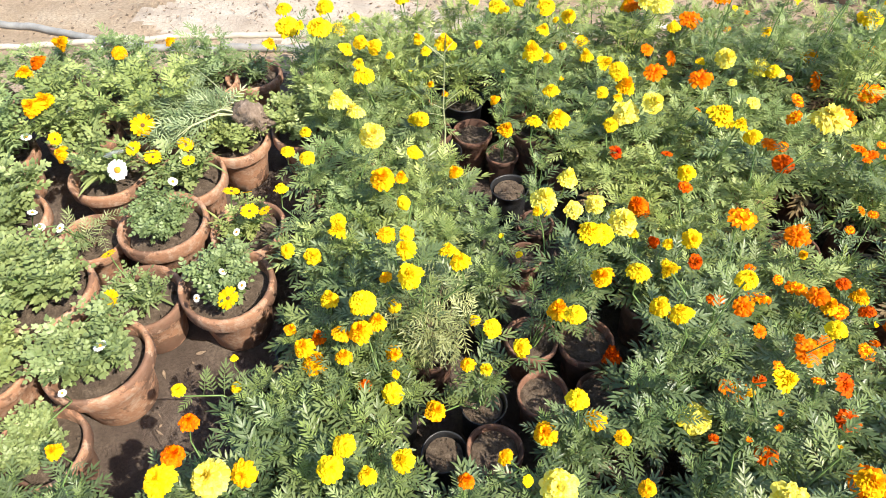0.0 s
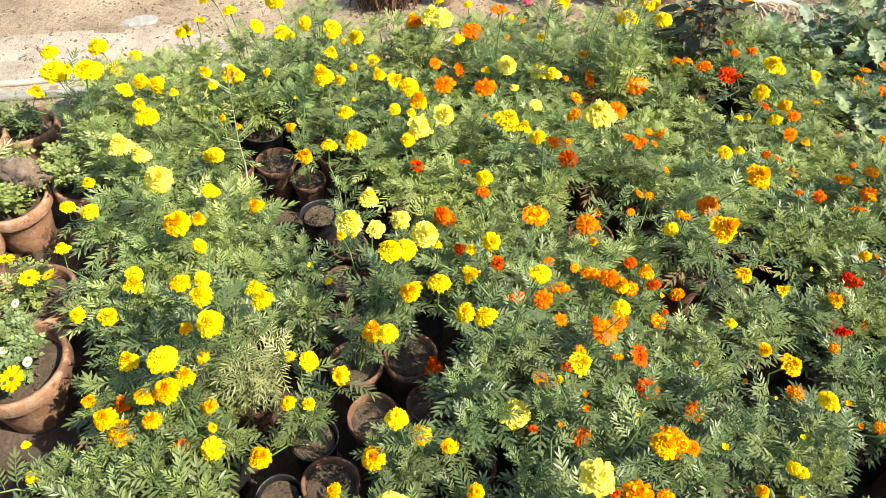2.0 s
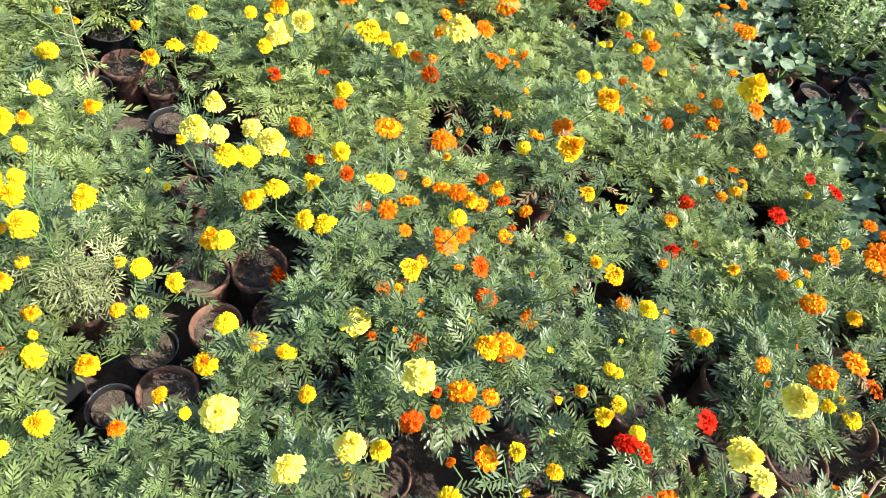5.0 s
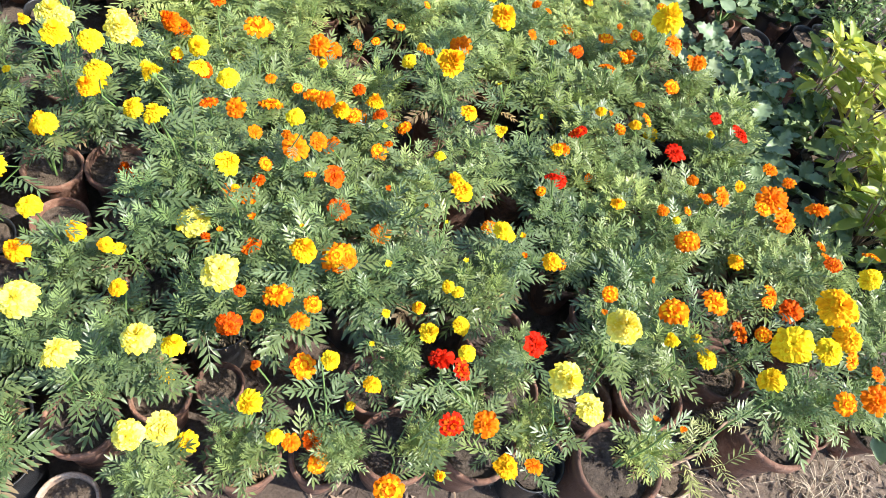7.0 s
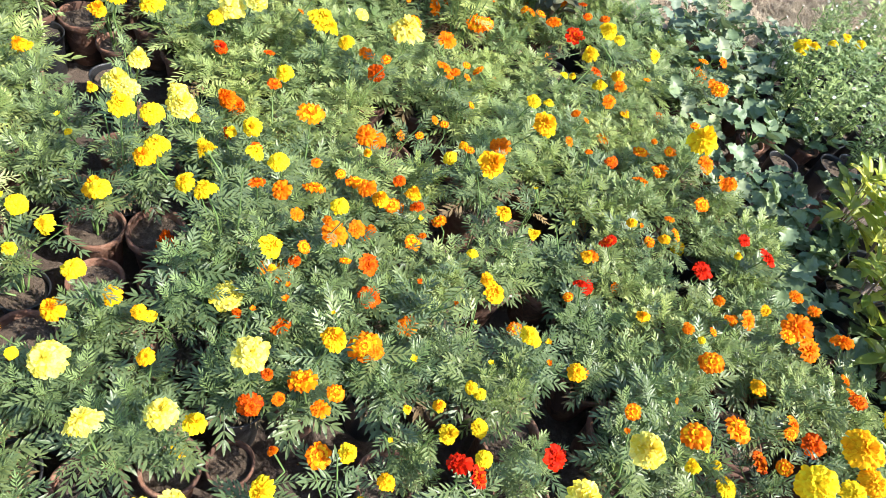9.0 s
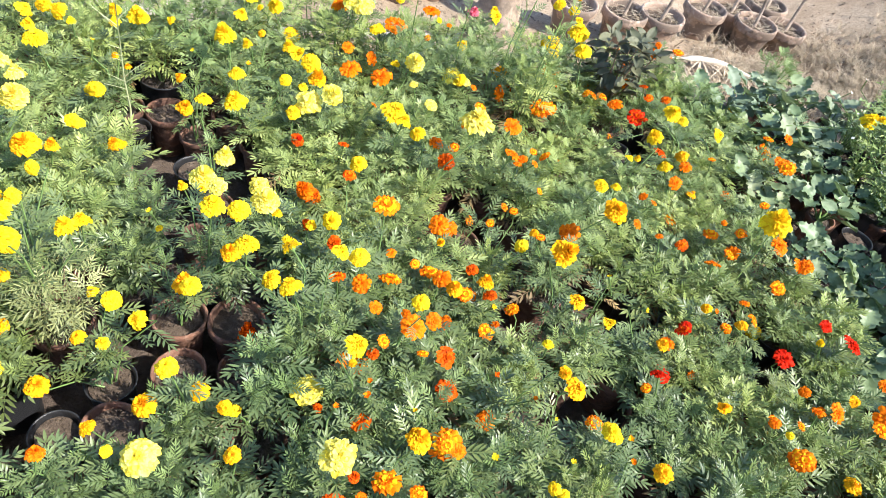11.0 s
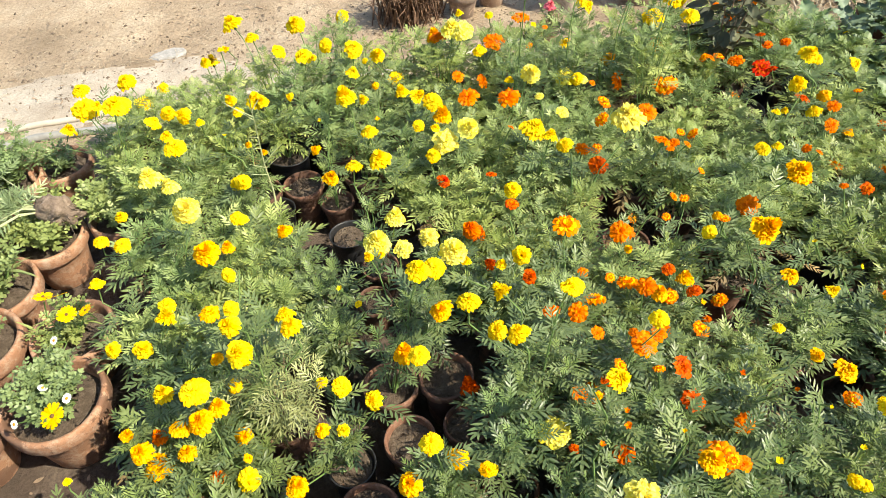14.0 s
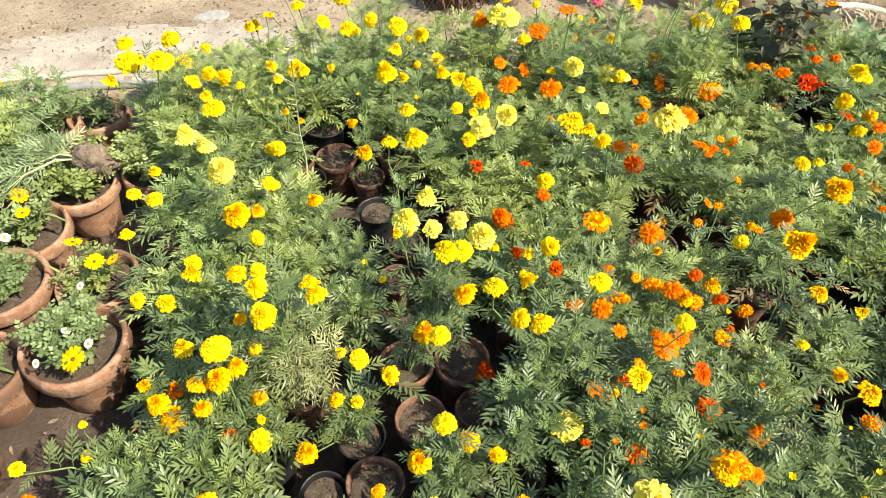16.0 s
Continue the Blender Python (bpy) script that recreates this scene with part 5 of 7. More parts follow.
laid_pipe("pvc_pipe", "dusty pale plastic water pipe lying on the dirt", PIPE, [(-1.447, 2.707, 0), (-1.184, 2.750, 0), (-0.917, 2.745, 0), (-0.522, 2.750, 0), (-0.056, 2.734, 0), (0.573, 2.694, 0), (1.304, 2.890, 0)], 0.0135)
laid_pipe("garden_hose", "dusty grey hose lying behind the pots", HOSE, [(-3.565, 3.124, 0), (-2.050, 2.903, 0), (-1.870, 2.838, 0), (-1.539, 2.686, 0), (-1.296, 2.615, 0), (-0.977, 2.611, 0), (-0.405, 2.603, 0)], 0.017)
laid_pipe("garden_hose", "short length of pale pipe beside the hose", PIPE, [(-2.969, 2.617, 0), (-1.949, 2.669, 0), (-1.807, 2.680, 0), (-1.596, 2.708, 0), (-1.402, 2.724, 0)], 0.014)
strewn("leaf_litter", "small dead leaves and bits strewn on the dirt", LITTER, [(1.4, -0.6, 2.6, 0.0, 3), (-2.2, 2.6, 3.2, 4.0, 4), (-0.9, 0.5, -0.3, 1.1, 0.12), (0.2, -0.2, 1.4, 0.12, 1.2), (2.1, 0.4, 2.9, 1.7, 3)], 4600, "leaf", 21, "litter")
strewn("dry_straw", "dry straw and grass stalks strewn on the dirt", STRAW, [(1.4, -0.6, 2.7, 0.02, 1.6), (-1.9, 2.7, 2.0, 4.0, 1.6), (2.3, 2.4, 4.0, 3.3, 5), (2.1, 0.4, 2.9, 1.7, 1.2)], 3200, "straw", 22, "straw")
strewn("dry_grass", "tufts of bleached dry grass on the bank", STRAW, [(2.9, 2.45, 4.3, 3.3, 3), (1.7, -0.5, 2.6, -0.1, 0.06)], 800, "tuft", 23, "grass")
strewn("earth_clods", "crumbs and clods of earth on the ground", CRUMBLY, [(0.2, -0.6, 2.6, 0.0, 5), (-2.4, 2.6, 3.6, 4.1, 5), (2.9, 2.5, 4.4, 3.6, 2)], 15000, "clod", 24, "earth")
fallen_stalk((1.483, -0.049, 0.20), (1.753, 0.028, 0.27))
broken_stone(-0.476, 3.344, 12)


# ---- the marigold bed, from the near edge to the far one ----
marigold(1.572, -0.040, "pale", 0.142, "dry", 0.336, [("y", 1.593, 0.024, 0.550, 0.0290)])
marigold(2.016, -0.026, "small", 0.112, "fine", 0.360, [("o", 1.929, -0.048, 0.444, 0.0363), ("o", 1.938, 0.002, 0.473, 0.0187)], french=True, width=0.70, shift=(0.000, 0.000))
marigold(1.382, -0.018, "small", 0.200, "fine", 0.300, [("o", 1.403, -0.019, 0.477, 0.0097), ("o", 1.370, 0.012, 0.457, 0.0098)], french=True, width=0.62, shift=(0.060, 0.010))
marigold(1.818, -0.019, "small", 0.213, "fine", 0.360, [("y", 1.718, 0.093, 0.516, 0.0448), ("y", 1.814, 0.066, 0.506, 0.0339), ("g", 1.879, 0.082, 0.508, 0.0351), ("o", 1.840, -0.039, 0.446, 0.0266), ("o", 1.874, 0.037, 0.488, 0.0223)], french=True, width=0.85, shift=(0.000, 0.030))
marigold(1.221, 0.036, "black", 0.131, "fine", 0.300, [("p", 1.214, 0.123, 0.464, 0.0387), ("p", 1.281, 0.076, 0.393, 0.0363), ("o", 1.159, 0.008, 0.302, 0.0206)], french=True, width=0.55, shift=(-0.020, 0.060))
marigold(2.195, 0.053, "small", 0.150, "full", 0.354)
marigold(1.082, 0.102, "small", 0.183, "fine", 0.280, [("y", 1.056, 0.242, 0.385, 0.0206), ("d", 1.015, 0.186, 0.450, 0.0242), ("o", 1.060, 0.094, 0.368, 0.0278), ("g", 1.088, 0.012, 0.336, 0.0278)], french=True, shift=(-0.020, 0.060), width=0.55)
marigold(1.547, 0.125, "small", 0.172, "full", 0.370, [("y", 1.496, 0.172, 0.440, 0.0181), ("y", 1.636, 0.200, 0.346, 0.0145), ("y", 1.656, 0.152, 0.329, 0.0278)], width=0.90, shift=(0.010, 0.090))
marigold(1.393, 0.151, "small", 0.144, "full", 0.370, [("p", 1.307, 0.170, 0.582, 0.0375), ("o", 1.334, 0.241, 0.493, 0.0083)], french=True, width=0.80, shift=(0.030, 0.090))
marigold(0.910, 0.131, "small", 0.171, "fine", 0.290, [("d", 0.972, 0.211, 0.469, 0.0266), ("d", 0.968, 0.087, 0.441, 0.0266), ("g", 0.958, 0.030, 0.304, 0.0121), ("o", 0.848, 0.020, 0.334, 0.0302)], french=True, shift=(0.050, -0.020), width=0.55)
marigold(0.426, 0.137, "small", 0.139, "full", 0.330, [("p", 0.466, 0.208, 0.353, 0.0339), ("p", 0.419, 0.174, 0.451, 0.0278), ("y", 0.498, 0.187, 0.306, 0.0242)], shift=(0.000, 0.020), width=0.72)
marigold(0.757, 0.155, "small", 0.143, "fine", 0.270, [("o", 0.728, 0.284, 0.353, 0.0278), ("y", 0.777, 0.267, 0.405, 0.0206), ("y", 0.821, 0.221, 0.250, 0.0121), ("r", 0.734, 0.165, 0.244, 0.0242), ("o", 0.688, 0.160, 0.277, 0.0194), ("o", 0.738, 0.118, 0.239, 0.0230)], french=True, shift=(0.020, -0.020), width=0.50)
marigold(1.789, 0.157, "small", 0.149, "sparse", 0.329, [("r", 1.793, 0.205, 0.311, 0.0302), ("o", 1.814, 0.176, 0.351, 0.0206), ("g", 1.876, 0.150, 0.531, 0.0484)], french=True, width=0.72)
marigold(0.147, 0.269, "black", 0.135, "full", 0.310, [("y", 0.133, 0.290, 0.360, 0.0300)], width=0.90)
marigold(0.251, 0.178, "pale", 0.126, "bare", 0.356)
marigold(0.596, 0.181, "small", 0.154, "full", 0.280, [("o", 0.636, 0.283, 0.403, 0.0121), ("y", 0.617, 0.220, 0.376, 0.0266), ("y", 0.656, 0.156, 0.356, 0.0181)], shift=(0.000, -0.010), width=0.62)
marigold(2.274, 0.194, "small", 0.146, "fine", 0.319)
marigold(2.119, 0.201, "small", 0.157, "fine", 0.317, [("y", 2.124, 0.237, 0.440, 0.0302)])
marigold(1.213, 0.213, "small", 0.146, "fine", 0.360, [("d", 1.176, 0.206, 0.463, 0.0278)], french=True, width=0.75, shift=(-0.030, 0.030))
marigold(0.899, 0.285, "small", 0.144, "fine", 0.332, [("y", 0.977, 0.284, 0.426, 0.0230), ("y", 0.905, 0.348, 0.407, 0.0109), ("y", 0.862, 0.290, 0.399, 0.0073), ("g", 0.856, 0.220, 0.362, 0.0206)], shift=(0.045, 0.0), width=0.50)
marigold(1.839, 0.304, "small", 0.167, "sparse", 0.289, [("o", 1.926, 0.284, 0.327, 0.0290), ("r", 1.928, 0.221, 0.354, 0.0314), ("o", 1.856, 0.248, 0.374, 0.0174)], french=True, width=0.72)
marigold(0.292, 0.313, "small", 0.149, "full", 0.360, [("p", 0.327, 0.317, 0.505, 0.0339)], width=0.80, shift=(0.050, 0.060))
marigold(0.565, 0.361, "small", 0.110, "bare", 0.328)
marigold(-1.077, 0.338, "small", 0.141, "full", 0.314)
marigold(0.444, 0.356, "small", 0.135, "sparse", 0.308, [("p", 0.445, 0.336, 0.479, 0.0314), ("y", 0.501, 0.321, 0.459, 0.0230), ("y", 0.463, 0.358, 0.224, 0.0206)], width=0.72)
marigold(1.214, 0.363, "small", 0.158, "full", 0.360, [("y", 1.085, 0.328, 0.328, 0.0230), ("o", 1.243, 0.435, 0.420, 0.0088)], french=True, width=0.70, shift=(-0.050, 0.060))
marigold(-0.720, 0.343, "small", 0.138, "full", 0.271)
marigold(-0.033, 0.344, "small", 0.146, "full", 0.304)
marigold(0.136, 0.344, "black", 0.156, "full", 0.348, lean=(-2, -6), width=0.78)
marigold(-0.376, 0.344, "small", 0.159, "full", 0.278)
marigold(-0.894, 0.346, "black", 0.138, "full", 0.297)
marigold(-0.558, 0.359, "small", 0.140, "full", 0.309)
marigold(-0.203, 0.362, "black", 0.146, "full", 0.272)
marigold(1.515, 0.363, "small", 0.153, "full", 0.335, [("o", 1.530, 0.239, 0.445, 0.0339), ("o", 1.383, 0.292, 0.463, 0.0194), ("g", 1.562, 0.227, 0.422, 0.0212), ("o", 1.519, 0.324, 0.435, 0.0096)], french=True, width=0.91, shift=(0.020, -0.014))
marigold(2.029, 0.363, "small", 0.148, "fine", 0.319, [("r", 2.040, 0.292, 0.438, 0.0230), ("o", 2.064, 0.326, 0.413, 0.0166)], french=True)
marigold(1.673, 0.360, "black", 0.157, "fine", 0.317, [("o", 1.690, 0.428, 0.407, 0.0266), ("o", 1.671, 0.251, 0.422, 0.0351), ("o", 1.711, 0.442, 0.382, 0.0327)], french=True, lean=(-1, -3), width=0.83, shift=(-0.030, 0.038))
marigold(2.187, 0.367, "small", 0.158, "fine", 0.306, [("o", 2.216, 0.510, 0.345, 0.0339), ("o", 2.168, 0.398, 0.330, 0.0181), ("o", 2.208, 0.311, 0.411, 0.0230)], french=True)
marigold(0.568, 0.491, "black", 0.155, "full", 0.317, [("p", 0.592, 0.414, 0.541, 0.0375), ("o", 0.656, 0.403, 0.360, 0.0157), ("r", 0.597, 0.391, 0.362, 0.0278), ("r", 0.624, 0.388, 0.507, 0.0133), ("o", 0.600, 0.571, 0.432, 0.0087)], lean=(-4, 1), width=0.86)
marigold(0.400, 0.489, "small", 0.145, "full", 0.279, [("g", 0.400, 0.496, 0.381, 0.0194)], lean=(5, -2), width=0.76, shift=(-0.003, -0.012))
marigold(1.615, 0.494, "small", 0.140, "fine", 0.272, [("y", 1.706, 0.501, 0.386, 0.0109)])
marigold(-0.618, 0.492, "black", 0.137, "full", 0.235, [("o", -0.550, 0.563, 0.381, 0.0266), ("y", -0.566, 0.513, 0.381, 0.0375)], width=0.7)
marigold(0.904, 0.492, "black", 0.147, "full", 0.353, [("o", 0.819, 0.467, 0.459, 0.0181), ("g", 0.988, 0.371, 0.364, 0.0157), ("o", 0.836, 0.508, 0.381, 0.0399), ("o", 0.846, 0.461, 0.444, 0.0175), ("y", 0.935, 0.463, 0.404, 0.0104)], french=True)
marigold(0.062, 0.500, "small", 0.148, "full", 0.308, [("o", 0.046, 0.512, 0.381, 0.0194), ("g", 0.124, 0.562, 0.381, 0.0194)], lean=(4, 0), width=0.80, shift=(0.000, -0.009))
marigold(1.940, 0.501, "small", 0.153, "full", 0.299, [("g", 1.900, 0.403, 0.302, 0.0254), ("o", 1.913, 0.575, 0.362, 0.0242), ("o", 1.888, 0.561, 0.381, 0.0278), ("o", 2.005, 0.516, 0.372, 0.0243)], french=True)
marigold(0.725, 0.503, "small", 0.145, "full", 0.317, [("g", 0.749, 0.449, 0.528, 0.0290), ("o", 0.692, 0.403, 0.446, 0.0314), ("o", 0.762, 0.388, 0.412, 0.0206), ("o", 0.731, 0.361, 0.400, 0.0206), ("g", 0.763, 0.548, 0.454, 0.0063)], french=True)
marigold(0.209, 0.504, "black", 0.147, "full", 0.322, [("p", 0.226, 0.498, 0.381, 0.0411), ("y", 0.169, 0.510, 0.381, 0.0133)], width=0.94, shift=(0.013, -0.017))
marigold(1.068, 0.505, "small", 0.156, "full", 0.329, [("g", 1.107, 0.558, 0.520, 0.0278), ("y", 1.046, 0.385, 0.416, 0.0157), ("y", 1.104, 0.440, 0.417, 0.0079), ("y", 1.071, 0.379, 0.398, 0.0155), ("y", 1.071, 0.522, 0.456, 0.0053)], lean=(7, -2), width=0.88)
marigold(-0.815, 0.506, "small", 0.149, "full", 0.235, [("g", -0.796, 0.570, 0.381, 0.0194)], width=0.7)
marigold(-1.131, 0.507, "black", 0.137, "full", 0.235, width=0.7)
marigold(-0.128, 0.507, "black", 0.144, "full", 0.312, [("y", -0.151, 0.521, 0.381, 0.0218), ("y", -0.083, 0.553, 0.381, 0.0278)])
marigold(1.265, 0.510, "black", 0.138, "full", 0.306, [("g", 1.278, 0.390, 0.463, 0.0230), ("o", 1.226, 0.576, 0.326, 0.0194), ("y", 1.210, 0.504, 0.427, 0.0230), ("o", 1.249, 0.590, 0.299, 0.0230), ("y", 1.230, 0.504, 0.407, 0.0218), ("g", 1.263, 0.494, 0.407, 0.0091)], french=True, lean=(-3, 1), width=0.89, shift=(-0.011, 0.004))
marigold(1.473, 0.507, "small", 0.149, "full", 0.258, [("o", 1.393, 0.463, 0.300, 0.0157)], french=True, lean=(4, 1), width=0.87)
marigold(2.101, 0.513, "small", 0.145, "fine", 0.261, [("o", 2.097, 0.491, 0.334, 0.0387), ("o", 2.042, 0.538, 0.379, 0.0423), ("o", 2.220, 0.631, 0.307, 0.0206)], french=True)
marigold(-0.477, 0.514, "black", 0.140, "full", 0.285, [("o", -0.544, 0.646, 0.361, 0.0242), ("p", -0.465, 0.516, 0.381, 0.0423), ("g", -0.400, 0.522, 0.381, 0.0302)])
marigold(-0.281, 0.512, "black", 0.149, "full", 0.286, [("y", -0.227, 0.536, 0.381, 0.0302)])
marigold(1.769, 0.513, "small", 0.153, "fine", 0.321, [("o", 1.721, 0.564, 0.345, 0.0169), ("o", 1.691, 0.541, 0.374, 0.0157), ("o", 1.833, 0.567, 0.380, 0.0181), ("o", 1.754, 0.525, 0.386, 0.0133)], french=True)
marigold(-0.987, 0.517, "small", 0.152, "full", 0.235, width=0.7)
marigold(0.449, 0.643, "small", 0.134, "full", 0.370, [("y", 0.394, 0.632, 0.309, 0.0157), ("p", 0.549, 0.670, 0.330, 0.0399), ("g", 0.377, 0.614, 0.354, 0.0181)], width=0.95, shift=(0.035, 0.075))
marigold(-0.215, 0.638, "black", 0.140, "full", 0.296, [("y", -0.208, 0.598, 0.353, 0.0278)])
marigold(1.691, 0.645, "small", 0.157, "fine", 0.272, [("g", 1.616, 0.619, 0.310, 0.0169), ("g", 1.645, 0.635, 0.283, 0.0194)])
marigold(0.658, 0.644, "small", 0.143, "full", 0.365, [("y", 0.631, 0.619, 0.589, 0.0266), ("o", 0.668, 0.749, 0.316, 0.0290), ("r", 0.661, 0.573, 0.365, 0.0254), ("r", 0.571, 0.617, 0.342, 0.0121), ("o", 0.635, 0.744, 0.336, 0.0206), ("g", 0.643, 0.682, 0.422, 0.0106), ("o", 0.669, 0.597, 0.432, 0.0102), ("o", 0.673, 0.620, 0.450, 0.0077)], french=True, lean=(0, 3), width=0.95)
marigold(0.305, 0.654, "small", 0.138, "full", 0.284, [("g", 0.215, 0.625, 0.353, 0.0278), ("y", 0.267, 0.640, 0.477, 0.0254), ("g", 0.320, 0.663, 0.343, 0.0181), ("g", 0.324, 0.643, 0.375, 0.0230)], lean=(-0, -6), width=0.72, shift=(-0.009, -0.001))
marigold(1.497, 0.655, "small", 0.152, "full", 0.258, [("o", 1.407, 0.674, 0.319, 0.0145), ("d", 1.450, 0.709, 0.332, 0.0230)], french=True, lean=(5, 6), width=0.88)
marigold(1.866, 0.656, "small", 0.144, "fine", 0.258, [("d", 1.883, 0.769, 0.315, 0.0302), ("o", 1.882, 0.587, 0.336, 0.0169), ("d", 1.851, 0.749, 0.343, 0.0302), ("o", 1.826, 0.626, 0.375, 0.0162)], french=True)
marigold(-0.387, 0.659, "small", 0.145, "full", 0.274)
marigold(0.810, 0.659, "black", 0.155, "full", 0.359, [("r", 0.870, 0.656, 0.347, 0.0290), ("o", 0.812, 0.730, 0.390, 0.0145)], french=True)
marigold(1.006, 0.665, "small", 0.141, "full", 0.285, [("o", 0.954, 0.579, 0.338, 0.0266), ("g", 1.132, 0.644, 0.442, 0.0181), ("o", 1.046, 0.586, 0.431, 0.0069), ("r", 0.982, 0.672, 0.391, 0.0086)], french=True, lean=(-3, -6), width=0.88)
marigold(2.028, 0.666, "small", 0.157, "fine", 0.288, [("g", 2.003, 0.612, 0.344, 0.0194), ("o", 2.113, 0.647, 0.365, 0.0230)], french=True)
marigold(0.000, 0.676, "black", 0.110, "bare", 0.258)
marigold(0.121, 0.675, "small", 0.136, "bare", 0.298)
marigold(0.896, 0.782, "small", 0.144, "full", 0.288, [("o", 0.879, 0.847, 0.348, 0.0278), ("r", 0.868, 0.720, 0.388, 0.0290), ("o", 0.843, 0.801, 0.419, 0.0230)], french=True)
marigold(0.096, 0.800, "black", 0.123, "sparse", 0.278, [("g", -0.020, 0.717, 0.274, 0.0266), ("y", 0.115, 0.876, 0.374, 0.0254), ("y", 0.071, 0.895, 0.380, 0.0157), ("y", 0.175, 0.822, 0.375, 0.0242), ("y", 0.100, 0.805, 0.309, 0.0169), ("g", 0.054, 0.799, 0.343, 0.0194)], width=0.72)
marigold(-0.457, 0.786, "black", 0.138, "full", 0.258, [("y", -0.496, 0.784, 0.260, 0.0157), ("y", -0.517, 0.866, 0.259, 0.0109), ("y", -0.614, 0.756, 0.300, 0.0181)], width=0.82, shift=(0.050, -0.020))
marigold(-0.132, 0.790, "black", 0.142, "full", 0.271, [("g", -0.192, 0.857, 0.390, 0.0314), ("g", -0.120, 0.849, 0.304, 0.0218), ("g", -0.110, 0.787, 0.316, 0.0121), ("o", -0.186, 0.785, 0.273, 0.0206), ("y", -0.120, 0.750, 0.286, 0.0290)], lean=(-3, -3), width=0.87)
marigold(0.751, 0.796, "small", 0.148, "full", 0.356, [("y", 0.771, 0.736, 0.580, 0.0218), ("o", 0.783, 0.764, 0.446, 0.0314), ("r", 0.699, 0.744, 0.364, 0.0157), ("o", 0.713, 0.732, 0.436, 0.0169), ("o", 0.702, 0.830, 0.430, 0.0172), ("o", 0.765, 0.792, 0.459, 0.0112), ("o", 0.716, 0.756, 0.416, 0.0070)], french=True)
marigold(1.098, 0.791, "small", 0.156, "fine", 0.258, [("y", 1.139, 0.766, 0.381, 0.0157), ("o", 1.095, 0.926, 0.309, 0.0218), ("o", 1.019, 0.865, 0.289, 0.0254)], french=True, lean=(6, -5), width=0.88)
marigold(1.759, 0.794, "black", 0.152, "fine", 0.258, [("o", 1.740, 0.872, 0.308, 0.0169), ("o", 1.718, 0.856, 0.340, 0.0169), ("g", 1.779, 0.872, 0.330, 0.0204)], french=True, lean=(4, -4), width=0.88)
marigold(1.607, 0.797, "small", 0.138, "fine", 0.258, [("d", 1.555, 0.829, 0.361, 0.0230), ("d", 1.520, 0.757, 0.249, 0.0290), ("o", 1.549, 0.834, 0.286, 0.0218), ("o", 1.627, 0.764, 0.228, 0.0169)], french=True, lean=(-1, 3), width=0.93)
marigold(1.431, 0.806, "small", 0.149, "full", 0.258, [("g", 1.500, 0.801, 0.330, 0.0206), ("y", 1.475, 0.902, 0.349, 0.0087)], lean=(-9, -1), width=0.88)
marigold(0.248, 0.822, "small", 0.135, "bare", 0.345)
marigold(0.556, 0.808, "small", 0.152, "full", 0.426, [("y", 0.407, 0.874, 0.591, 0.0290), ("y", 0.500, 0.818, 0.520, 0.0290), ("y", 0.459, 0.833, 0.521, 0.0242), ("y", 0.500, 0.927, 0.526, 0.0242), ("y", 0.599, 0.809, 0.650, 0.0218), ("r", 0.410, 0.865, 0.261, 0.0278)], lean=(1, 4), width=0.86)
marigold(2.094, 0.811, "black", 0.137, "full", 0.279, [("d", 2.080, 0.778, 0.370, 0.0327), ("d", 2.027, 0.842, 0.370, 0.0206), ("y", 1.992, 0.796, 0.352, 0.0127)], french=True)
marigold(-0.275, 0.809, "small", 0.150, "full", 0.271, [("g", -0.311, 0.841, 0.281, 0.0375), ("g", -0.236, 0.858, 0.382, 0.0242), ("g", -0.328, 0.841, 0.346, 0.0266), ("g", -0.230, 0.813, 0.353, 0.0230)])
marigold(1.258, 0.813, "small", 0.156, "full", 0.307, [("y", 1.318, 0.825, 0.389, 0.0181)], lean=(6, 1), width=0.88)
marigold(0.396, 0.839, "small", 0.120, "bare", 0.385)
marigold(1.866, 0.896, "small", 0.112, "sparse", 0.258, [("o", 1.831, 0.893, 0.330, 0.0169), ("o", 1.858, 0.973, 0.301, 0.0181), ("o", 1.857, 0.909, 0.299, 0.0218)], french=True, width=0.72)
marigold(2.199, 0.930, "small", 0.153, "fine", 0.283)
marigold(1.671, 0.932, "black", 0.154, "fine", 0.258, [("d", 1.626, 0.893, 0.291, 0.0194), ("o", 1.715, 0.915, 0.330, 0.0096), ("g", 1.690, 0.930, 0.330, 0.0178)], french=True)
marigold(-0.199, 0.936, "black", 0.150, "full", 0.298, [("y", -0.177, 0.862, 0.501, 0.0327), ("g", -0.134, 0.948, 0.478, 0.0169), ("y", -0.183, 0.886, 0.466, 0.0339), ("y", -0.119, 0.932, 0.383, 0.0181), ("g", -0.156, 0.889, 0.380, 0.0242)])
marigold(0.375, 0.969, "small", 0.149, "bare", 0.386)
marigold(-0.361, 0.942, "black", 0.156, "full", 0.258, [("y", -0.276, 0.954, 0.382, 0.0254), ("o", -0.306, 0.899, 0.300, 0.0206), ("g", -0.380, 0.924, 0.297, 0.0169)], width=0.85, shift=(0.040, 0.000))
marigold(1.235, 0.944, "small", 0.101, "sparse", 0.355, [("g", 1.210, 0.989, 0.475, 0.0399), ("g", 1.258, 0.900, 0.384, 0.0266)], width=0.72)
marigold(2.035, 0.947, "black", 0.136, "fine", 0.258, [("y", 1.951, 0.948, 0.187, 0.0278), ("o", 1.979, 1.012, 0.329, 0.0254)], french=True, lean=(-1, 3), width=0.91)
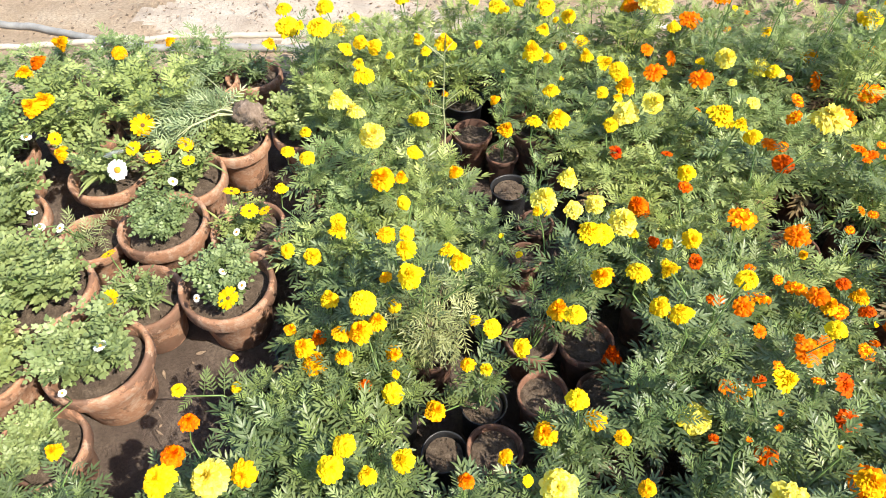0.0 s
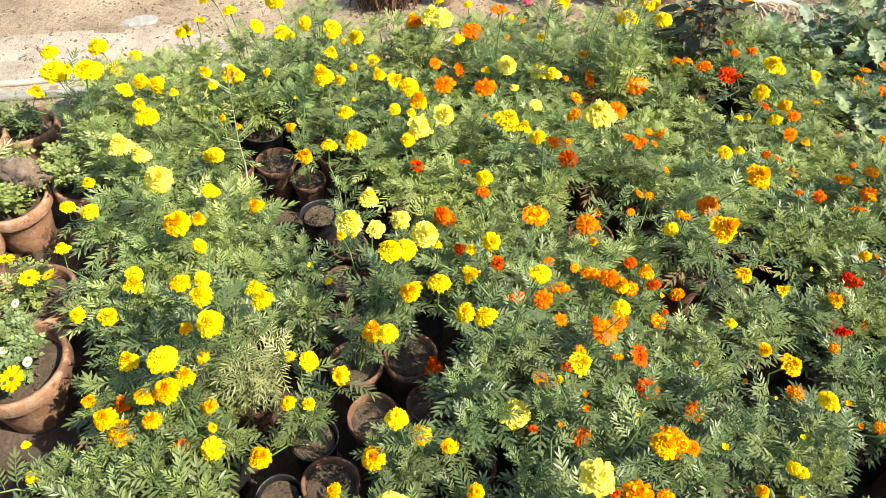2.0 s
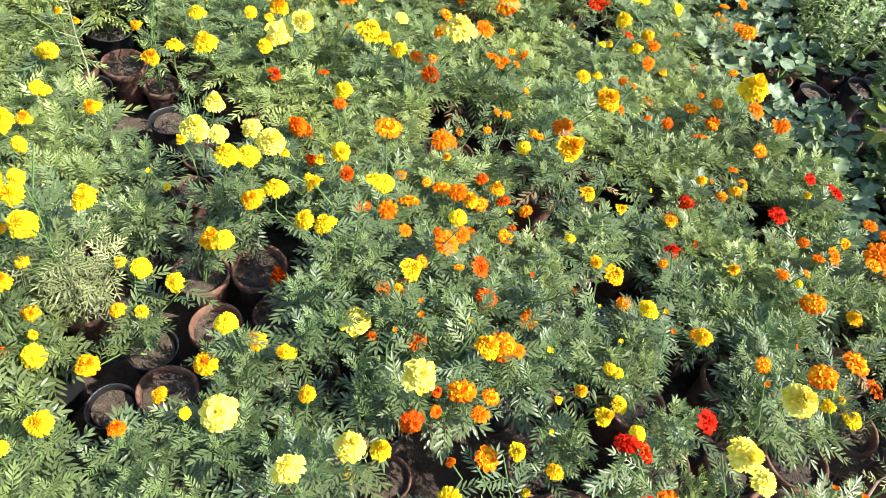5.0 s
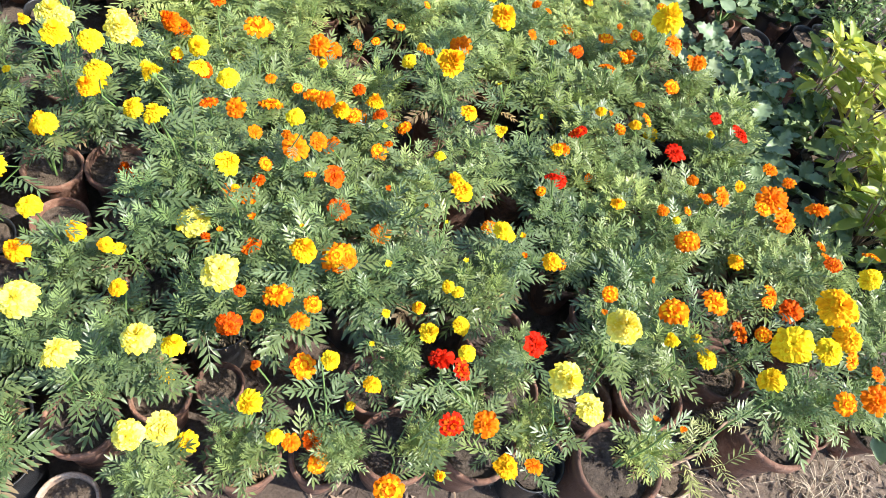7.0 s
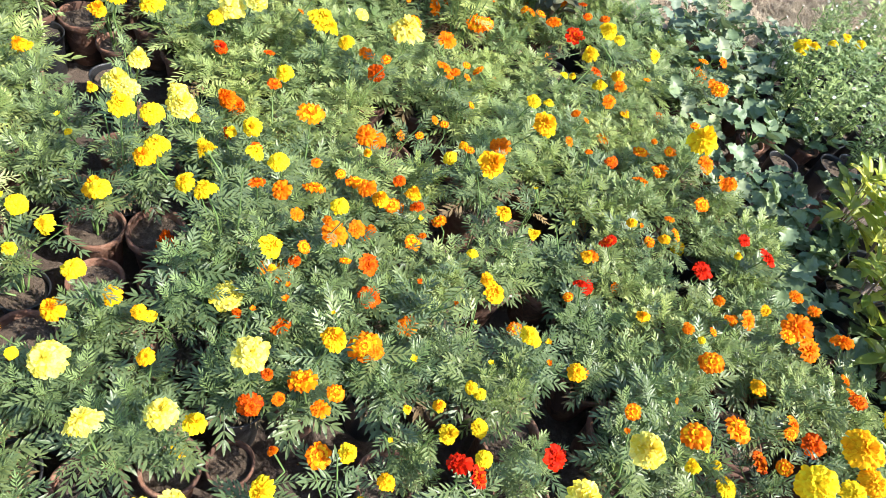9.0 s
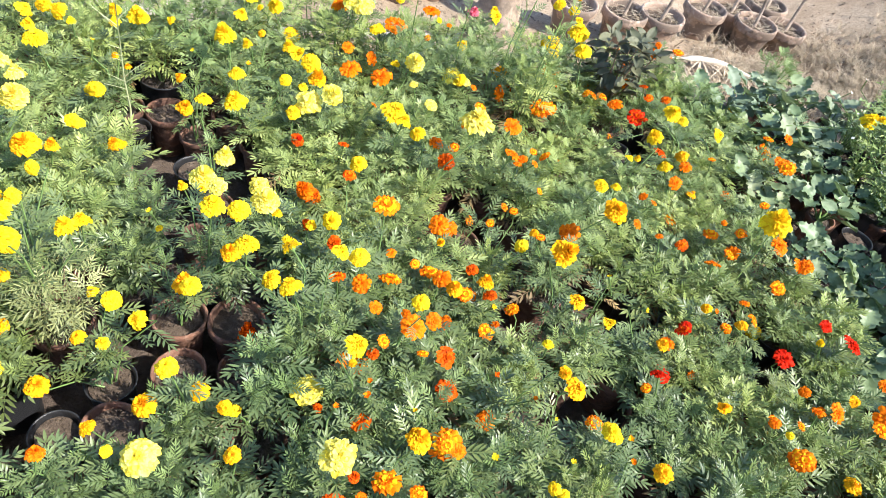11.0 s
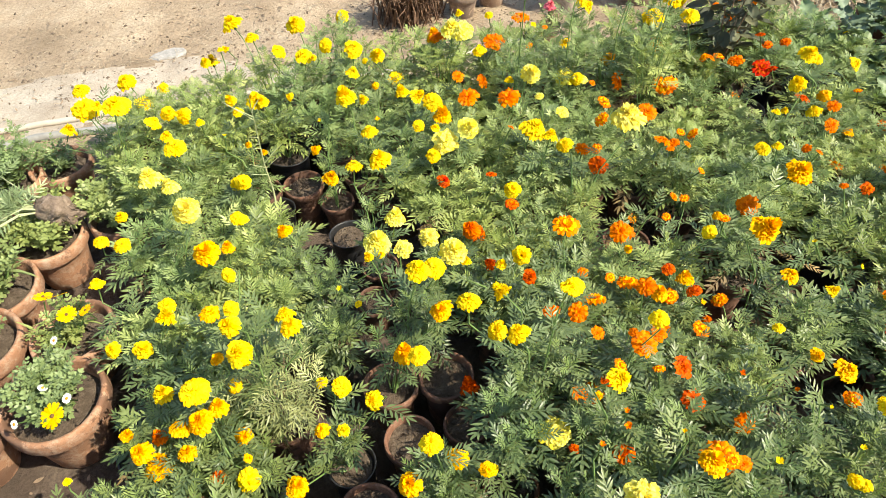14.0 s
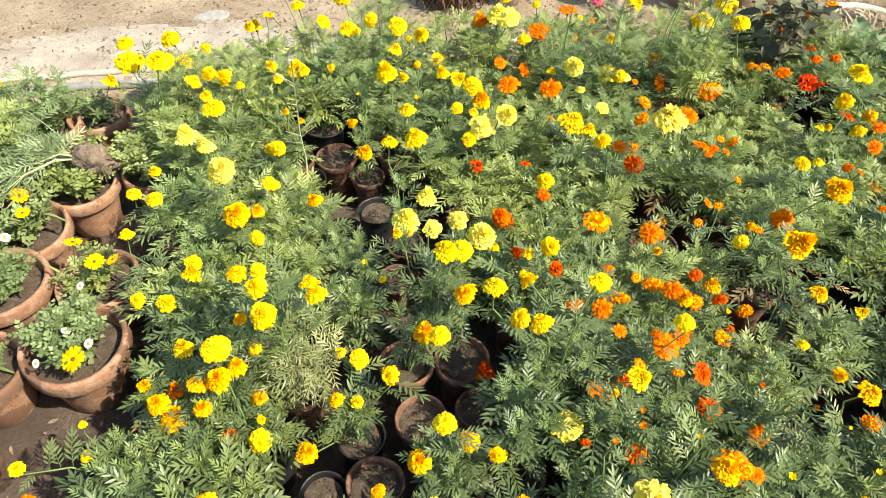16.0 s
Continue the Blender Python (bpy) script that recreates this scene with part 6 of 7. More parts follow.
marigold(1.002, 0.950, "black", 0.148, "fine", 0.259, [("g", 0.927, 0.949, 0.362, 0.0242), ("r", 0.986, 1.015, 0.362, 0.0181), ("g", 1.027, 0.992, 0.338, 0.0266), ("r", 1.025, 0.952, 0.332, 0.0169), ("o", 0.981, 0.978, 0.292, 0.0266), ("r", 1.049, 0.893, 0.281, 0.0145), ("o", 0.960, 0.946, 0.340, 0.0218), ("r", 1.037, 0.949, 0.336, 0.0149), ("g", 1.035, 0.914, 0.329, 0.0098)], french=True)
marigold(0.666, 0.951, "black", 0.144, "full", 0.398, [("o", 0.665, 0.872, 0.466, 0.0242), ("r", 0.610, 0.893, 0.466, 0.0218), ("y", 0.652, 0.890, 0.542, 0.0254)], french=True)
marigold(-0.039, 0.951, "small", 0.157, "wilted", 0.403, [("y", -0.071, 0.884, 0.560, 0.0302), ("y", -0.084, 1.021, 0.544, 0.0194), ("y", -0.083, 0.949, 0.573, 0.0254), ("y", -0.072, 0.912, 0.524, 0.0314), ("y", 0.036, 0.940, 0.544, 0.0266)])
marigold(0.835, 0.955, "small", 0.156, "full", 0.303, [("o", 0.755, 0.961, 0.381, 0.0314), ("o", 0.829, 1.027, 0.363, 0.0145), ("o", 0.883, 0.950, 0.401, 0.0266), ("o", 0.866, 1.004, 0.362, 0.0278), ("o", 0.887, 0.962, 0.380, 0.0230)], french=True)
marigold(0.231, 0.981, "small", 0.144, "sparse", 0.388, [("g", 0.365, 0.960, 0.459, 0.0254), ("y", 0.289, 0.848, 0.474, 0.0254), ("g", 0.267, 0.905, 0.404, 0.0290)], width=0.80)
marigold(1.418, 1.025, "small", 0.112, "sparse", 0.358, [("y", 1.352, 0.959, 0.417, 0.0082)], width=0.72)
marigold(1.612, 1.084, "black", 0.142, "full", 0.285, [("o", 1.594, 1.157, 0.384, 0.0128)], french=True)
marigold(2.118, 1.084, "small", 0.142, "fine", 0.270, [("o", 2.097, 1.075, 0.364, 0.0218), ("o", 2.052, 1.159, 0.356, 0.0290), ("o", 2.071, 1.062, 0.379, 0.0254), ("o", 2.059, 1.073, 0.370, 0.0255)], french=True)
marigold(0.743, 1.087, "small", 0.148, "full", 0.295, [("o", 0.750, 1.159, 0.448, 0.0363), ("o", 0.767, 1.060, 0.366, 0.0157)], french=True)
marigold(0.904, 1.093, "small", 0.157, "fine", 0.334, [("o", 0.941, 1.192, 0.339, 0.0351), ("o", 0.900, 1.142, 0.398, 0.0290), ("g", 0.903, 1.088, 0.386, 0.0125)], french=True)
marigold(1.783, 1.088, "small", 0.149, "fine", 0.295, [("o", 1.832, 1.113, 0.365, 0.0206), ("o", 1.761, 1.079, 0.356, 0.0254)], french=True)
marigold(0.093, 1.095, "black", 0.101, "full", 0.344, [("y", 0.010, 1.099, 0.396, 0.0266), ("y", 0.151, 1.170, 0.362, 0.0097), ("y", 0.187, 1.086, 0.393, 0.0109)], width=0.80)
marigold(0.290, 1.095, "black", 0.101, "full", 0.419, [("y", 0.328, 0.999, 0.573, 0.0302), ("y", 0.377, 1.066, 0.494, 0.0302), ("g", 0.376, 0.987, 0.435, 0.0266), ("p", 0.321, 1.152, 0.485, 0.0254), ("y", 0.235, 1.177, 0.452, 0.0145)], width=0.67, shift=(0.050, -0.026))
marigold(0.564, 1.099, "small", 0.155, "full", 0.321, [("y", 0.600, 1.077, 0.459, 0.0266), ("y", 0.468, 1.107, 0.445, 0.0145), ("r", 0.612, 1.036, 0.423, 0.0206), ("y", 0.553, 1.088, 0.429, 0.0157), ("r", 0.549, 1.163, 0.348, 0.0194)])
marigold(1.267, 1.100, "small", 0.156, "full", 0.328, [("o", 1.198, 1.122, 0.391, 0.0157), ("g", 1.178, 1.131, 0.399, 0.0160)], french=True, lean=(-5, 1), width=0.88)
marigold(-0.276, 1.099, "small", 0.156, "full", 0.293, [("y", -0.351, 1.149, 0.311, 0.0266)])
marigold(-0.112, 1.104, "small", 0.153, "full", 0.368, [("y", -0.105, 1.191, 0.467, 0.0206), ("g", -0.131, 1.032, 0.533, 0.0242)])
marigold(1.924, 1.106, "small", 0.141, "full", 0.270, [("y", 1.954, 1.154, 0.472, 0.0520), ("o", 1.849, 1.158, 0.268, 0.0278), ("o", 1.906, 1.178, 0.302, 0.0278)], french=True)
marigold(1.067, 1.111, "small", 0.141, "fine", 0.271, [("o", 1.152, 1.249, 0.363, 0.0145), ("y", 1.133, 1.086, 0.391, 0.0223), ("o", 1.068, 1.191, 0.365, 0.0137)], french=True, lean=(3, 1), width=0.93)
marigold(1.678, 1.230, "small", 0.143, "fine", 0.258, [("r", 1.674, 1.146, 0.362, 0.0181), ("r", 1.716, 1.180, 0.324, 0.0206)], french=True)
marigold(1.508, 1.231, "small", 0.137, "fine", 0.272)
marigold(-0.212, 1.235, "small", 0.147, "pale", 0.290, [("y", -0.286, 1.202, 0.347, 0.0278)])
marigold(1.335, 1.231, "small", 0.145, "fine", 0.322, [("g", 1.401, 1.141, 0.495, 0.0399), ("o", 1.323, 1.187, 0.349, 0.0339)], french=True)
marigold(0.664, 1.233, "black", 0.144, "pale", 0.276, [("r", 0.666, 1.340, 0.379, 0.0218)], french=True)
marigold(0.812, 1.233, "small", 0.155, "full", 0.308)
marigold(2.027, 1.247, "small", 0.153, "fine", 0.300, [("o", 2.023, 1.145, 0.381, 0.0302), ("o", 1.982, 1.266, 0.306, 0.0206)], french=True)
marigold(0.471, 1.247, "small", 0.144, "full", 0.289, [("p", 0.439, 1.118, 0.480, 0.0375), ("p", 0.414, 1.298, 0.356, 0.0302)])
marigold(-0.362, 1.250, "black", 0.152, "pale", 0.258, [("y", -0.296, 1.277, 0.312, 0.0242), ("y", -0.459, 1.352, 0.366, 0.0218), ("y", -0.420, 1.155, 0.326, 0.0218)])
marigold(-0.037, 1.251, "small", 0.155, "pale", 0.327)
marigold(1.852, 1.259, "small", 0.148, "fine", 0.258, [("o", 1.827, 1.223, 0.340, 0.0254), ("o", 1.912, 1.203, 0.367, 0.0169), ("o", 1.904, 1.292, 0.271, 0.0242), ("o", 1.901, 1.275, 0.339, 0.0106)], french=True)
marigold(0.241, 1.299, "small", 0.110, "bare", 0.347)
marigold(0.106, 1.266, "black", 0.101, "full", 0.325, [("y", 0.272, 1.243, 0.380, 0.0121)], width=0.78, shift=(-0.003, 0.002))
marigold(1.028, 1.290, "small", 0.146, "sparse", 0.258, [("o", 1.067, 1.344, 0.214, 0.0181), ("o", 1.126, 1.260, 0.366, 0.0140)], french=True, width=0.72)
marigold(0.571, 1.377, "black", 0.155, "pale", 0.258, [("o", 0.566, 1.342, 0.288, 0.0327), ("o", 0.541, 1.322, 0.326, 0.0302)])
marigold(1.608, 1.384, "black", 0.155, "fine", 0.258, [("o", 1.613, 1.295, 0.291, 0.0181), ("o", 1.673, 1.353, 0.336, 0.0126), ("o", 1.628, 1.365, 0.352, 0.0165)], french=True)
marigold(-0.117, 1.387, "small", 0.156, "pale", 0.326, [("g", -0.171, 1.344, 0.407, 0.0351), ("g", -0.169, 1.371, 0.393, 0.0351), ("g", -0.124, 1.392, 0.364, 0.0206)])
marigold(0.021, 1.388, "black", 0.101, "full", 0.311, [("g", 0.031, 1.436, 0.346, 0.0230), ("g", 0.029, 1.409, 0.374, 0.0230)], width=0.80)
marigold(0.282, 1.428, "small", 0.115, "sparse", 0.357, [("y", 0.254, 1.519, 0.468, 0.0266), ("p", 0.327, 1.299, 0.450, 0.0290), ("p", 0.271, 1.291, 0.381, 0.0399)], width=0.72)
marigold(0.899, 1.391, "small", 0.156, "fine", 0.329, [("p", 1.020, 1.421, 0.553, 0.0544), ("y", 0.866, 1.476, 0.445, 0.0266), ("r", 0.963, 1.429, 0.380, 0.0290)], french=True, lean=(-2, -3), width=0.87)
marigold(1.931, 1.392, "small", 0.146, "fine", 0.258)
marigold(2.115, 1.396, "small", 0.148, "fine", 0.258, [("o", 2.126, 1.392, 0.324, 0.0185)], french=True)
marigold(0.749, 1.401, "small", 0.150, "pale", 0.303, [("y", 0.698, 1.432, 0.345, 0.0278)])
marigold(1.436, 1.403, "small", 0.138, "pale", 0.296, [("y", 1.519, 1.368, 0.383, 0.0181), ("y", 1.464, 1.359, 0.392, 0.0259)])
marigold(1.268, 1.405, "small", 0.143, "pale", 0.286, [("o", 1.211, 1.445, 0.402, 0.0173), ("o", 1.256, 1.340, 0.366, 0.0123), ("o", 1.192, 1.427, 0.396, 0.0134), ("o", 1.253, 1.434, 0.395, 0.0137)], french=True)
marigold(1.760, 1.404, "black", 0.157, "pale", 0.258, [("o", 1.780, 1.366, 0.250, 0.0266), ("o", 1.802, 1.469, 0.328, 0.0254), ("o", 1.812, 1.418, 0.209, 0.0302)], french=True)
marigold(-0.274, 1.405, "small", 0.143, "pale", 0.300, [("p", -0.199, 1.434, 0.488, 0.0387)])
marigold(1.672, 1.529, "small", 0.154, "pale", 0.300, [("y", 1.727, 1.600, 0.417, 0.0314), ("y", 1.641, 1.550, 0.358, 0.0169), ("y", 1.673, 1.552, 0.355, 0.0132)])
marigold(1.156, 1.526, "small", 0.158, "pale", 0.286, [("o", 1.178, 1.450, 0.412, 0.0290)], french=True)
marigold(-0.360, 1.528, "small", 0.154, "pale", 0.320, [("y", -0.401, 1.467, 0.377, 0.0254), ("y", -0.469, 1.525, 0.351, 0.0230)])
marigold(0.209, 1.565, "black", 0.123, "bare", 0.350)
marigold(0.647, 1.533, "small", 0.144, "pale", 0.314, [("r", 0.657, 1.508, 0.352, 0.0169)], french=True)
marigold(2.019, 1.535, "small", 0.152, "fine", 0.258, [("o", 2.076, 1.516, 0.241, 0.0218)], french=True)
marigold(-0.209, 1.536, "small", 0.154, "pale", 0.342)
marigold(1.525, 1.536, "small", 0.142, "fine", 0.258)
marigold(1.869, 1.538, "small", 0.153, "fine", 0.258, [("r", 1.812, 1.639, 0.321, 0.0266), ("y", 1.790, 1.552, 0.332, 0.0278), ("o", 1.893, 1.577, 0.315, 0.0242), ("g", 1.904, 1.487, 0.268, 0.0218)], french=True)
marigold(0.815, 1.539, "small", 0.143, "pale", 0.357, [("y", 0.808, 1.569, 0.447, 0.0460), ("y", 0.821, 1.477, 0.483, 0.0254)])
marigold(-0.041, 1.544, "small", 0.141, "pale", 0.270, [("y", -0.084, 1.506, 0.358, 0.0218), ("y", -0.090, 1.485, 0.384, 0.0218)])
marigold(1.322, 1.545, "small", 0.149, "fine", 0.324, [("o", 1.303, 1.495, 0.380, 0.0206), ("o", 1.261, 1.494, 0.395, 0.0139)], french=True)
marigold(0.497, 1.546, "black", 0.153, "pale", 0.282, [("r", 0.521, 1.553, 0.319, 0.0242), ("y", 0.504, 1.613, 0.377, 0.0254)])
marigold(0.989, 1.552, "small", 0.155, "fine", 0.286, [("o", 1.018, 1.556, 0.335, 0.0181), ("r", 0.973, 1.460, 0.360, 0.0254), ("o", 0.940, 1.496, 0.398, 0.0254)], french=True)
marigold(-0.302, 1.687, "small", 0.153, "pale", 0.331, [("p", -0.327, 1.693, 0.409, 0.0399), ("p", -0.286, 1.699, 0.364, 0.0302), ("p", -0.268, 1.644, 0.404, 0.0290)])
marigold(1.262, 1.687, "small", 0.153, "pale", 0.268, [("o", 1.233, 1.651, 0.370, 0.0339)], french=True)
marigold(0.899, 1.688, "small", 0.156, "fine", 0.357, [("p", 0.944, 1.674, 0.409, 0.0242), ("p", 0.884, 1.742, 0.435, 0.0168)])
marigold(2.101, 1.692, "small", 0.141, "pale", 0.258, [("y", 2.106, 1.763, 0.332, 0.0290), ("o", 2.027, 1.635, 0.314, 0.0145)], french=True)
marigold(0.570, 1.692, "small", 0.157, "pale", 0.351, [("p", 0.548, 1.637, 0.404, 0.0435), ("p", 0.620, 1.630, 0.445, 0.0363), ("y", 0.531, 1.692, 0.416, 0.0165)])
marigold(-0.124, 1.694, "small", 0.156, "full", 0.258, [("y", -0.075, 1.696, 0.332, 0.0254), ("y", -0.096, 1.727, 0.309, 0.0266), ("y", -0.074, 1.676, 0.349, 0.0254)])
marigold(0.407, 1.695, "small", 0.146, "pale", 0.313, [("y", 0.328, 1.727, 0.420, 0.0278), ("y", 0.475, 1.677, 0.447, 0.0206), ("y", 0.334, 1.583, 0.424, 0.0363)])
marigold(1.416, 1.696, "small", 0.149, "fine", 0.258, [("o", 1.437, 1.637, 0.243, 0.0181)], french=True)
marigold(1.947, 1.698, "small", 0.157, "fine", 0.258, [("y", 1.809, 1.684, 0.465, 0.0351), ("y", 1.913, 1.749, 0.391, 0.0242), ("g", 1.920, 1.659, 0.300, 0.0266)])
marigold(1.605, 1.698, "black", 0.158, "fine", 0.258, [("o", 1.644, 1.705, 0.199, 0.0169), ("d", 1.782, 1.798, 0.343, 0.0214)], french=True, lean=(2, -2), width=0.94)
marigold(1.079, 1.700, "black", 0.140, "pale", 0.313, [("o", 1.074, 1.660, 0.364, 0.0278)], french=True)
marigold(2.296, 1.701, "small", 0.144, "fine", 0.258, [("o", 2.384, 1.800, 0.241, 0.0387), ("o", 2.326, 1.763, 0.336, 0.0218), ("o", 2.420, 1.765, 0.340, 0.0242), ("o", 2.340, 1.630, 0.320, 0.0423), ("o", 2.281, 1.557, 0.367, 0.0327)], french=True)
marigold(0.723, 1.701, "small", 0.150, "pale", 0.332, [("o", 0.771, 1.710, 0.473, 0.0375), ("o", 0.745, 1.600, 0.441, 0.0109)], french=True)
marigold(0.196, 1.756, "small", 0.112, "sparse", 0.333, [("g", 0.186, 1.615, 0.355, 0.0266), ("g", 0.157, 1.751, 0.364, 0.0194), ("y", 0.189, 1.838, 0.408, 0.0085)], width=0.72)
marigold(1.747, 1.814, "black", 0.134, "bare", 0.258)
marigold(-0.215, 1.820, "small", 0.141, "pale", 0.288, [("y", -0.277, 1.852, 0.430, 0.0206), ("y", -0.261, 1.838, 0.401, 0.0387)])
marigold(1.154, 1.825, "small", 0.141, "fine", 0.258, [("o", 1.163, 1.819, 0.309, 0.0278), ("o", 1.130, 1.865, 0.361, 0.0120), ("p", 1.103, 1.887, 0.368, 0.0194)], french=True)
marigold(-0.371, 1.828, "small", 0.155, "pale", 0.349, [("y", -0.451, 1.692, 0.286, 0.0206)])
marigold(0.643, 1.828, "small", 0.147, "pale", 0.328, [("g", 0.579, 1.796, 0.379, 0.0327), ("o", 0.690, 1.886, 0.374, 0.0387)], french=True)
marigold(1.514, 1.829, "small", 0.137, "fine", 0.281, [("o", 1.437, 1.864, 0.308, 0.0327)], french=True)
marigold(0.494, 1.831, "black", 0.153, "pale", 0.331, [("y", 0.507, 1.852, 0.431, 0.0266), ("y", 0.554, 1.829, 0.419, 0.0351)])
marigold(0.094, 1.832, "small", 0.141, "bare", 0.325)
marigold(-0.049, 1.836, "small", 0.144, "pale", 0.259, [("g", -0.047, 1.848, 0.355, 0.0114), ("g", -0.001, 1.796, 0.354, 0.0129), ("y", -0.115, 1.883, 0.377, 0.0080)], lean=(0, -6), width=0.77)
marigold(2.192, 1.838, "small", 0.152, "fine", 0.258)
marigold(0.305, 1.841, "small", 0.140, "pale", 0.319, [("y", 0.281, 1.887, 0.448, 0.0375), ("g", 0.361, 1.761, 0.432, 0.0102)], lean=(-4, 5), width=0.77)
marigold(0.836, 1.841, "black", 0.156, "pale", 0.328, [("p", 0.907, 1.882, 0.428, 0.0363)])
marigold(1.007, 1.844, "black", 0.146, "fine", 0.318, [("y", 1.079, 1.892, 0.371, 0.0254)])
marigold(2.012, 1.846, "black", 0.157, "fine", 0.274)
marigold(1.339, 1.849, "small", 0.145, "fine", 0.470, [("o", 1.385, 1.830, 0.329, 0.0423), ("y", 1.351, 1.908, 0.694, 0.0237)], french=True)
marigold(-0.115, 1.974, "black", 0.147, "pale", 0.309, [("y", -0.185, 1.945, 0.400, 0.0156), ("y", -0.066, 1.984, 0.391, 0.0200)])
marigold(1.592, 1.974, "small", 0.147, "fine", 0.291, [("y", 1.569, 2.046, 0.456, 0.0363), ("o", 1.592, 1.933, 0.343, 0.0167), ("o", 1.633, 1.945, 0.329, 0.0194)], french=True)
marigold(0.060, 1.975, "black", 0.158, "pale", 0.345, [("y", -0.004, 2.025, 0.399, 0.0363), ("y", 0.108, 1.970, 0.426, 0.0155), ("y", 0.017, 1.998, 0.403, 0.0229)], lean=(-6, 2), width=0.77)
marigold(-0.287, 1.977, "small", 0.157, "pale", 0.309, [("y", -0.340, 2.025, 0.375, 0.0290), ("y", -0.297, 2.072, 0.370, 0.0266)])
marigold(0.233, 1.980, "small", 0.137, "pale", 0.377)
marigold(2.278, 1.981, "small", 0.144, "fine", 0.258, [("y", 2.424, 2.134, 0.197, 0.0302), ("y", 2.865, 1.897, 0.377, 0.0399)])
marigold(1.413, 1.981, "small", 0.141, "fine", 0.470, [("g", 1.446, 1.979, 0.694, 0.0173), ("o", 1.474, 1.949, 0.343, 0.0083), ("r", 1.482, 2.008, 0.372, 0.0140)], french=True)
marigold(1.759, 1.983, "small", 0.152, "fine", 0.258, [("o", 1.683, 1.966, 0.315, 0.0230), ("o", 1.718, 1.912, 0.323, 0.0302), ("o", 1.746, 1.894, 0.179, 0.0206), ("d", 1.795, 1.857, 0.312, 0.0375)], french=True, lean=(-4, 0), width=0.88)
marigold(1.081, 1.985, "small", 0.158, "fine", 0.470, [("p", 1.064, 1.961, 0.343, 0.0411), ("g", 1.054, 1.962, 0.694, 0.0144)])
marigold(0.395, 1.986, "small", 0.140, "pale", 0.310, [("y", 0.346, 1.967, 0.371, 0.0194), ("y", 0.325, 2.000, 0.459, 0.0254), ("g", 0.392, 1.976, 0.413, 0.0139)])
marigold(1.254, 1.989, "small", 0.150, "fine", 0.470, [("o", 1.318, 2.022, 0.272, 0.0194), ("o", 1.249, 1.907, 0.317, 0.0327), ("y", 1.250, 1.975, 0.694, 0.0311), ("o", 1.318, 2.015, 0.694, 0.0099)], french=True)
marigold(0.897, 1.990, "black", 0.154, "fine", 0.470, [("y", 0.850, 1.934, 0.381, 0.0181), ("y", 0.885, 1.928, 0.694, 0.0165)])
marigold(0.745, 1.994, "small", 0.155, "pale", 0.303, [("o", 0.776, 2.000, 0.347, 0.0266), ("o", 0.687, 2.006, 0.379, 0.0242)], french=True)
marigold(2.101, 1.994, "small", 0.154, "pale", 0.258)
marigold(0.568, 1.996, "small", 0.146, "full", 0.305, [("y", 0.484, 2.007, 0.351, 0.0266)])
marigold(-0.468, 1.996, "small", 0.154, "pale", 0.338, [("y", -0.402, 1.925, 0.521, 0.0375), ("y", -0.408, 1.978, 0.487, 0.0387), ("y", -0.553, 2.118, 0.407, 0.0460), ("y", -0.623, 2.097, 0.347, 0.0278), ("y", -0.498, 2.074, 0.435, 0.0178)])
marigold(1.923, 1.998, "black", 0.141, "pale", 0.276, [("r", 1.956, 1.970, 0.327, 0.0218), ("r", 1.840, 1.975, 0.373, 0.0181), ("r", 1.873, 1.959, 0.334, 0.0194)], french=True)
marigold(-0.195, 2.119, "black", 0.152, "pale", 0.310, [("y", -0.248, 2.041, 0.372, 0.0314)])
marigold(0.819, 2.125, "small", 0.145, "pale", 0.327, [("y", 0.806, 2.141, 0.383, 0.0254), ("o", 0.865, 2.162, 0.400, 0.0399), ("y", 0.784, 2.085, 0.417, 0.0254), ("o", 0.848, 2.101, 0.410, 0.0146)], french=True)
marigold(0.993, 2.126, "small", 0.138, "pale", 0.324, [("o", 0.982, 2.112, 0.390, 0.0127)], french=True)
marigold(-0.026, 2.126, "black", 0.153, "pale", 0.335, [("y", -0.097, 2.128, 0.345, 0.0230)])
marigold(1.510, 2.126, "small", 0.144, "fine", 0.345, [("y", 1.503, 2.174, 0.395, 0.0448), ("y", 1.465, 2.120, 0.431, 0.0435), ("o", 1.493, 2.097, 0.320, 0.0339), ("y", 1.495, 2.136, 0.388, 0.0339)], french=True)
marigold(0.298, 2.130, "small", 0.155, "pale", 0.394, [("y", 0.354, 2.165, 0.455, 0.0363), ("y", 0.255, 2.185, 0.467, 0.0290), ("y", 0.346, 2.139, 0.441, 0.0186), ("y", 0.380, 2.116, 0.428, 0.0132)])
marigold(1.339, 2.132, "small", 0.156, "fine", 0.258, [("o", 1.337, 2.135, 0.267, 0.0278), ("g", 1.282, 2.065, 0.314, 0.0351)], french=True)
marigold(0.136, 2.134, "black", 0.158, "pale", 0.404, [("y", 0.180, 2.157, 0.459, 0.0339), ("y", 0.101, 2.209, 0.458, 0.0278), ("y", 0.208, 2.126, 0.461, 0.0126)])
marigold(1.679, 2.134, "black", 0.152, "fine", 0.272, [("o", 1.687, 2.145, 0.235, 0.0218)], french=True)
marigold(1.846, 2.139, "black", 0.152, "fine", 0.292, [("o", 1.839, 2.173, 0.336, 0.0201), ("o", 1.805, 2.078, 0.315, 0.0295)], french=True)
marigold(0.661, 2.141, "small", 0.157, "pale", 0.429, [("o", 0.663, 2.203, 0.428, 0.0327), ("p", 0.703, 2.154, 0.478, 0.0435), ("p", 0.732, 2.122, 0.486, 0.0435)], french=True)
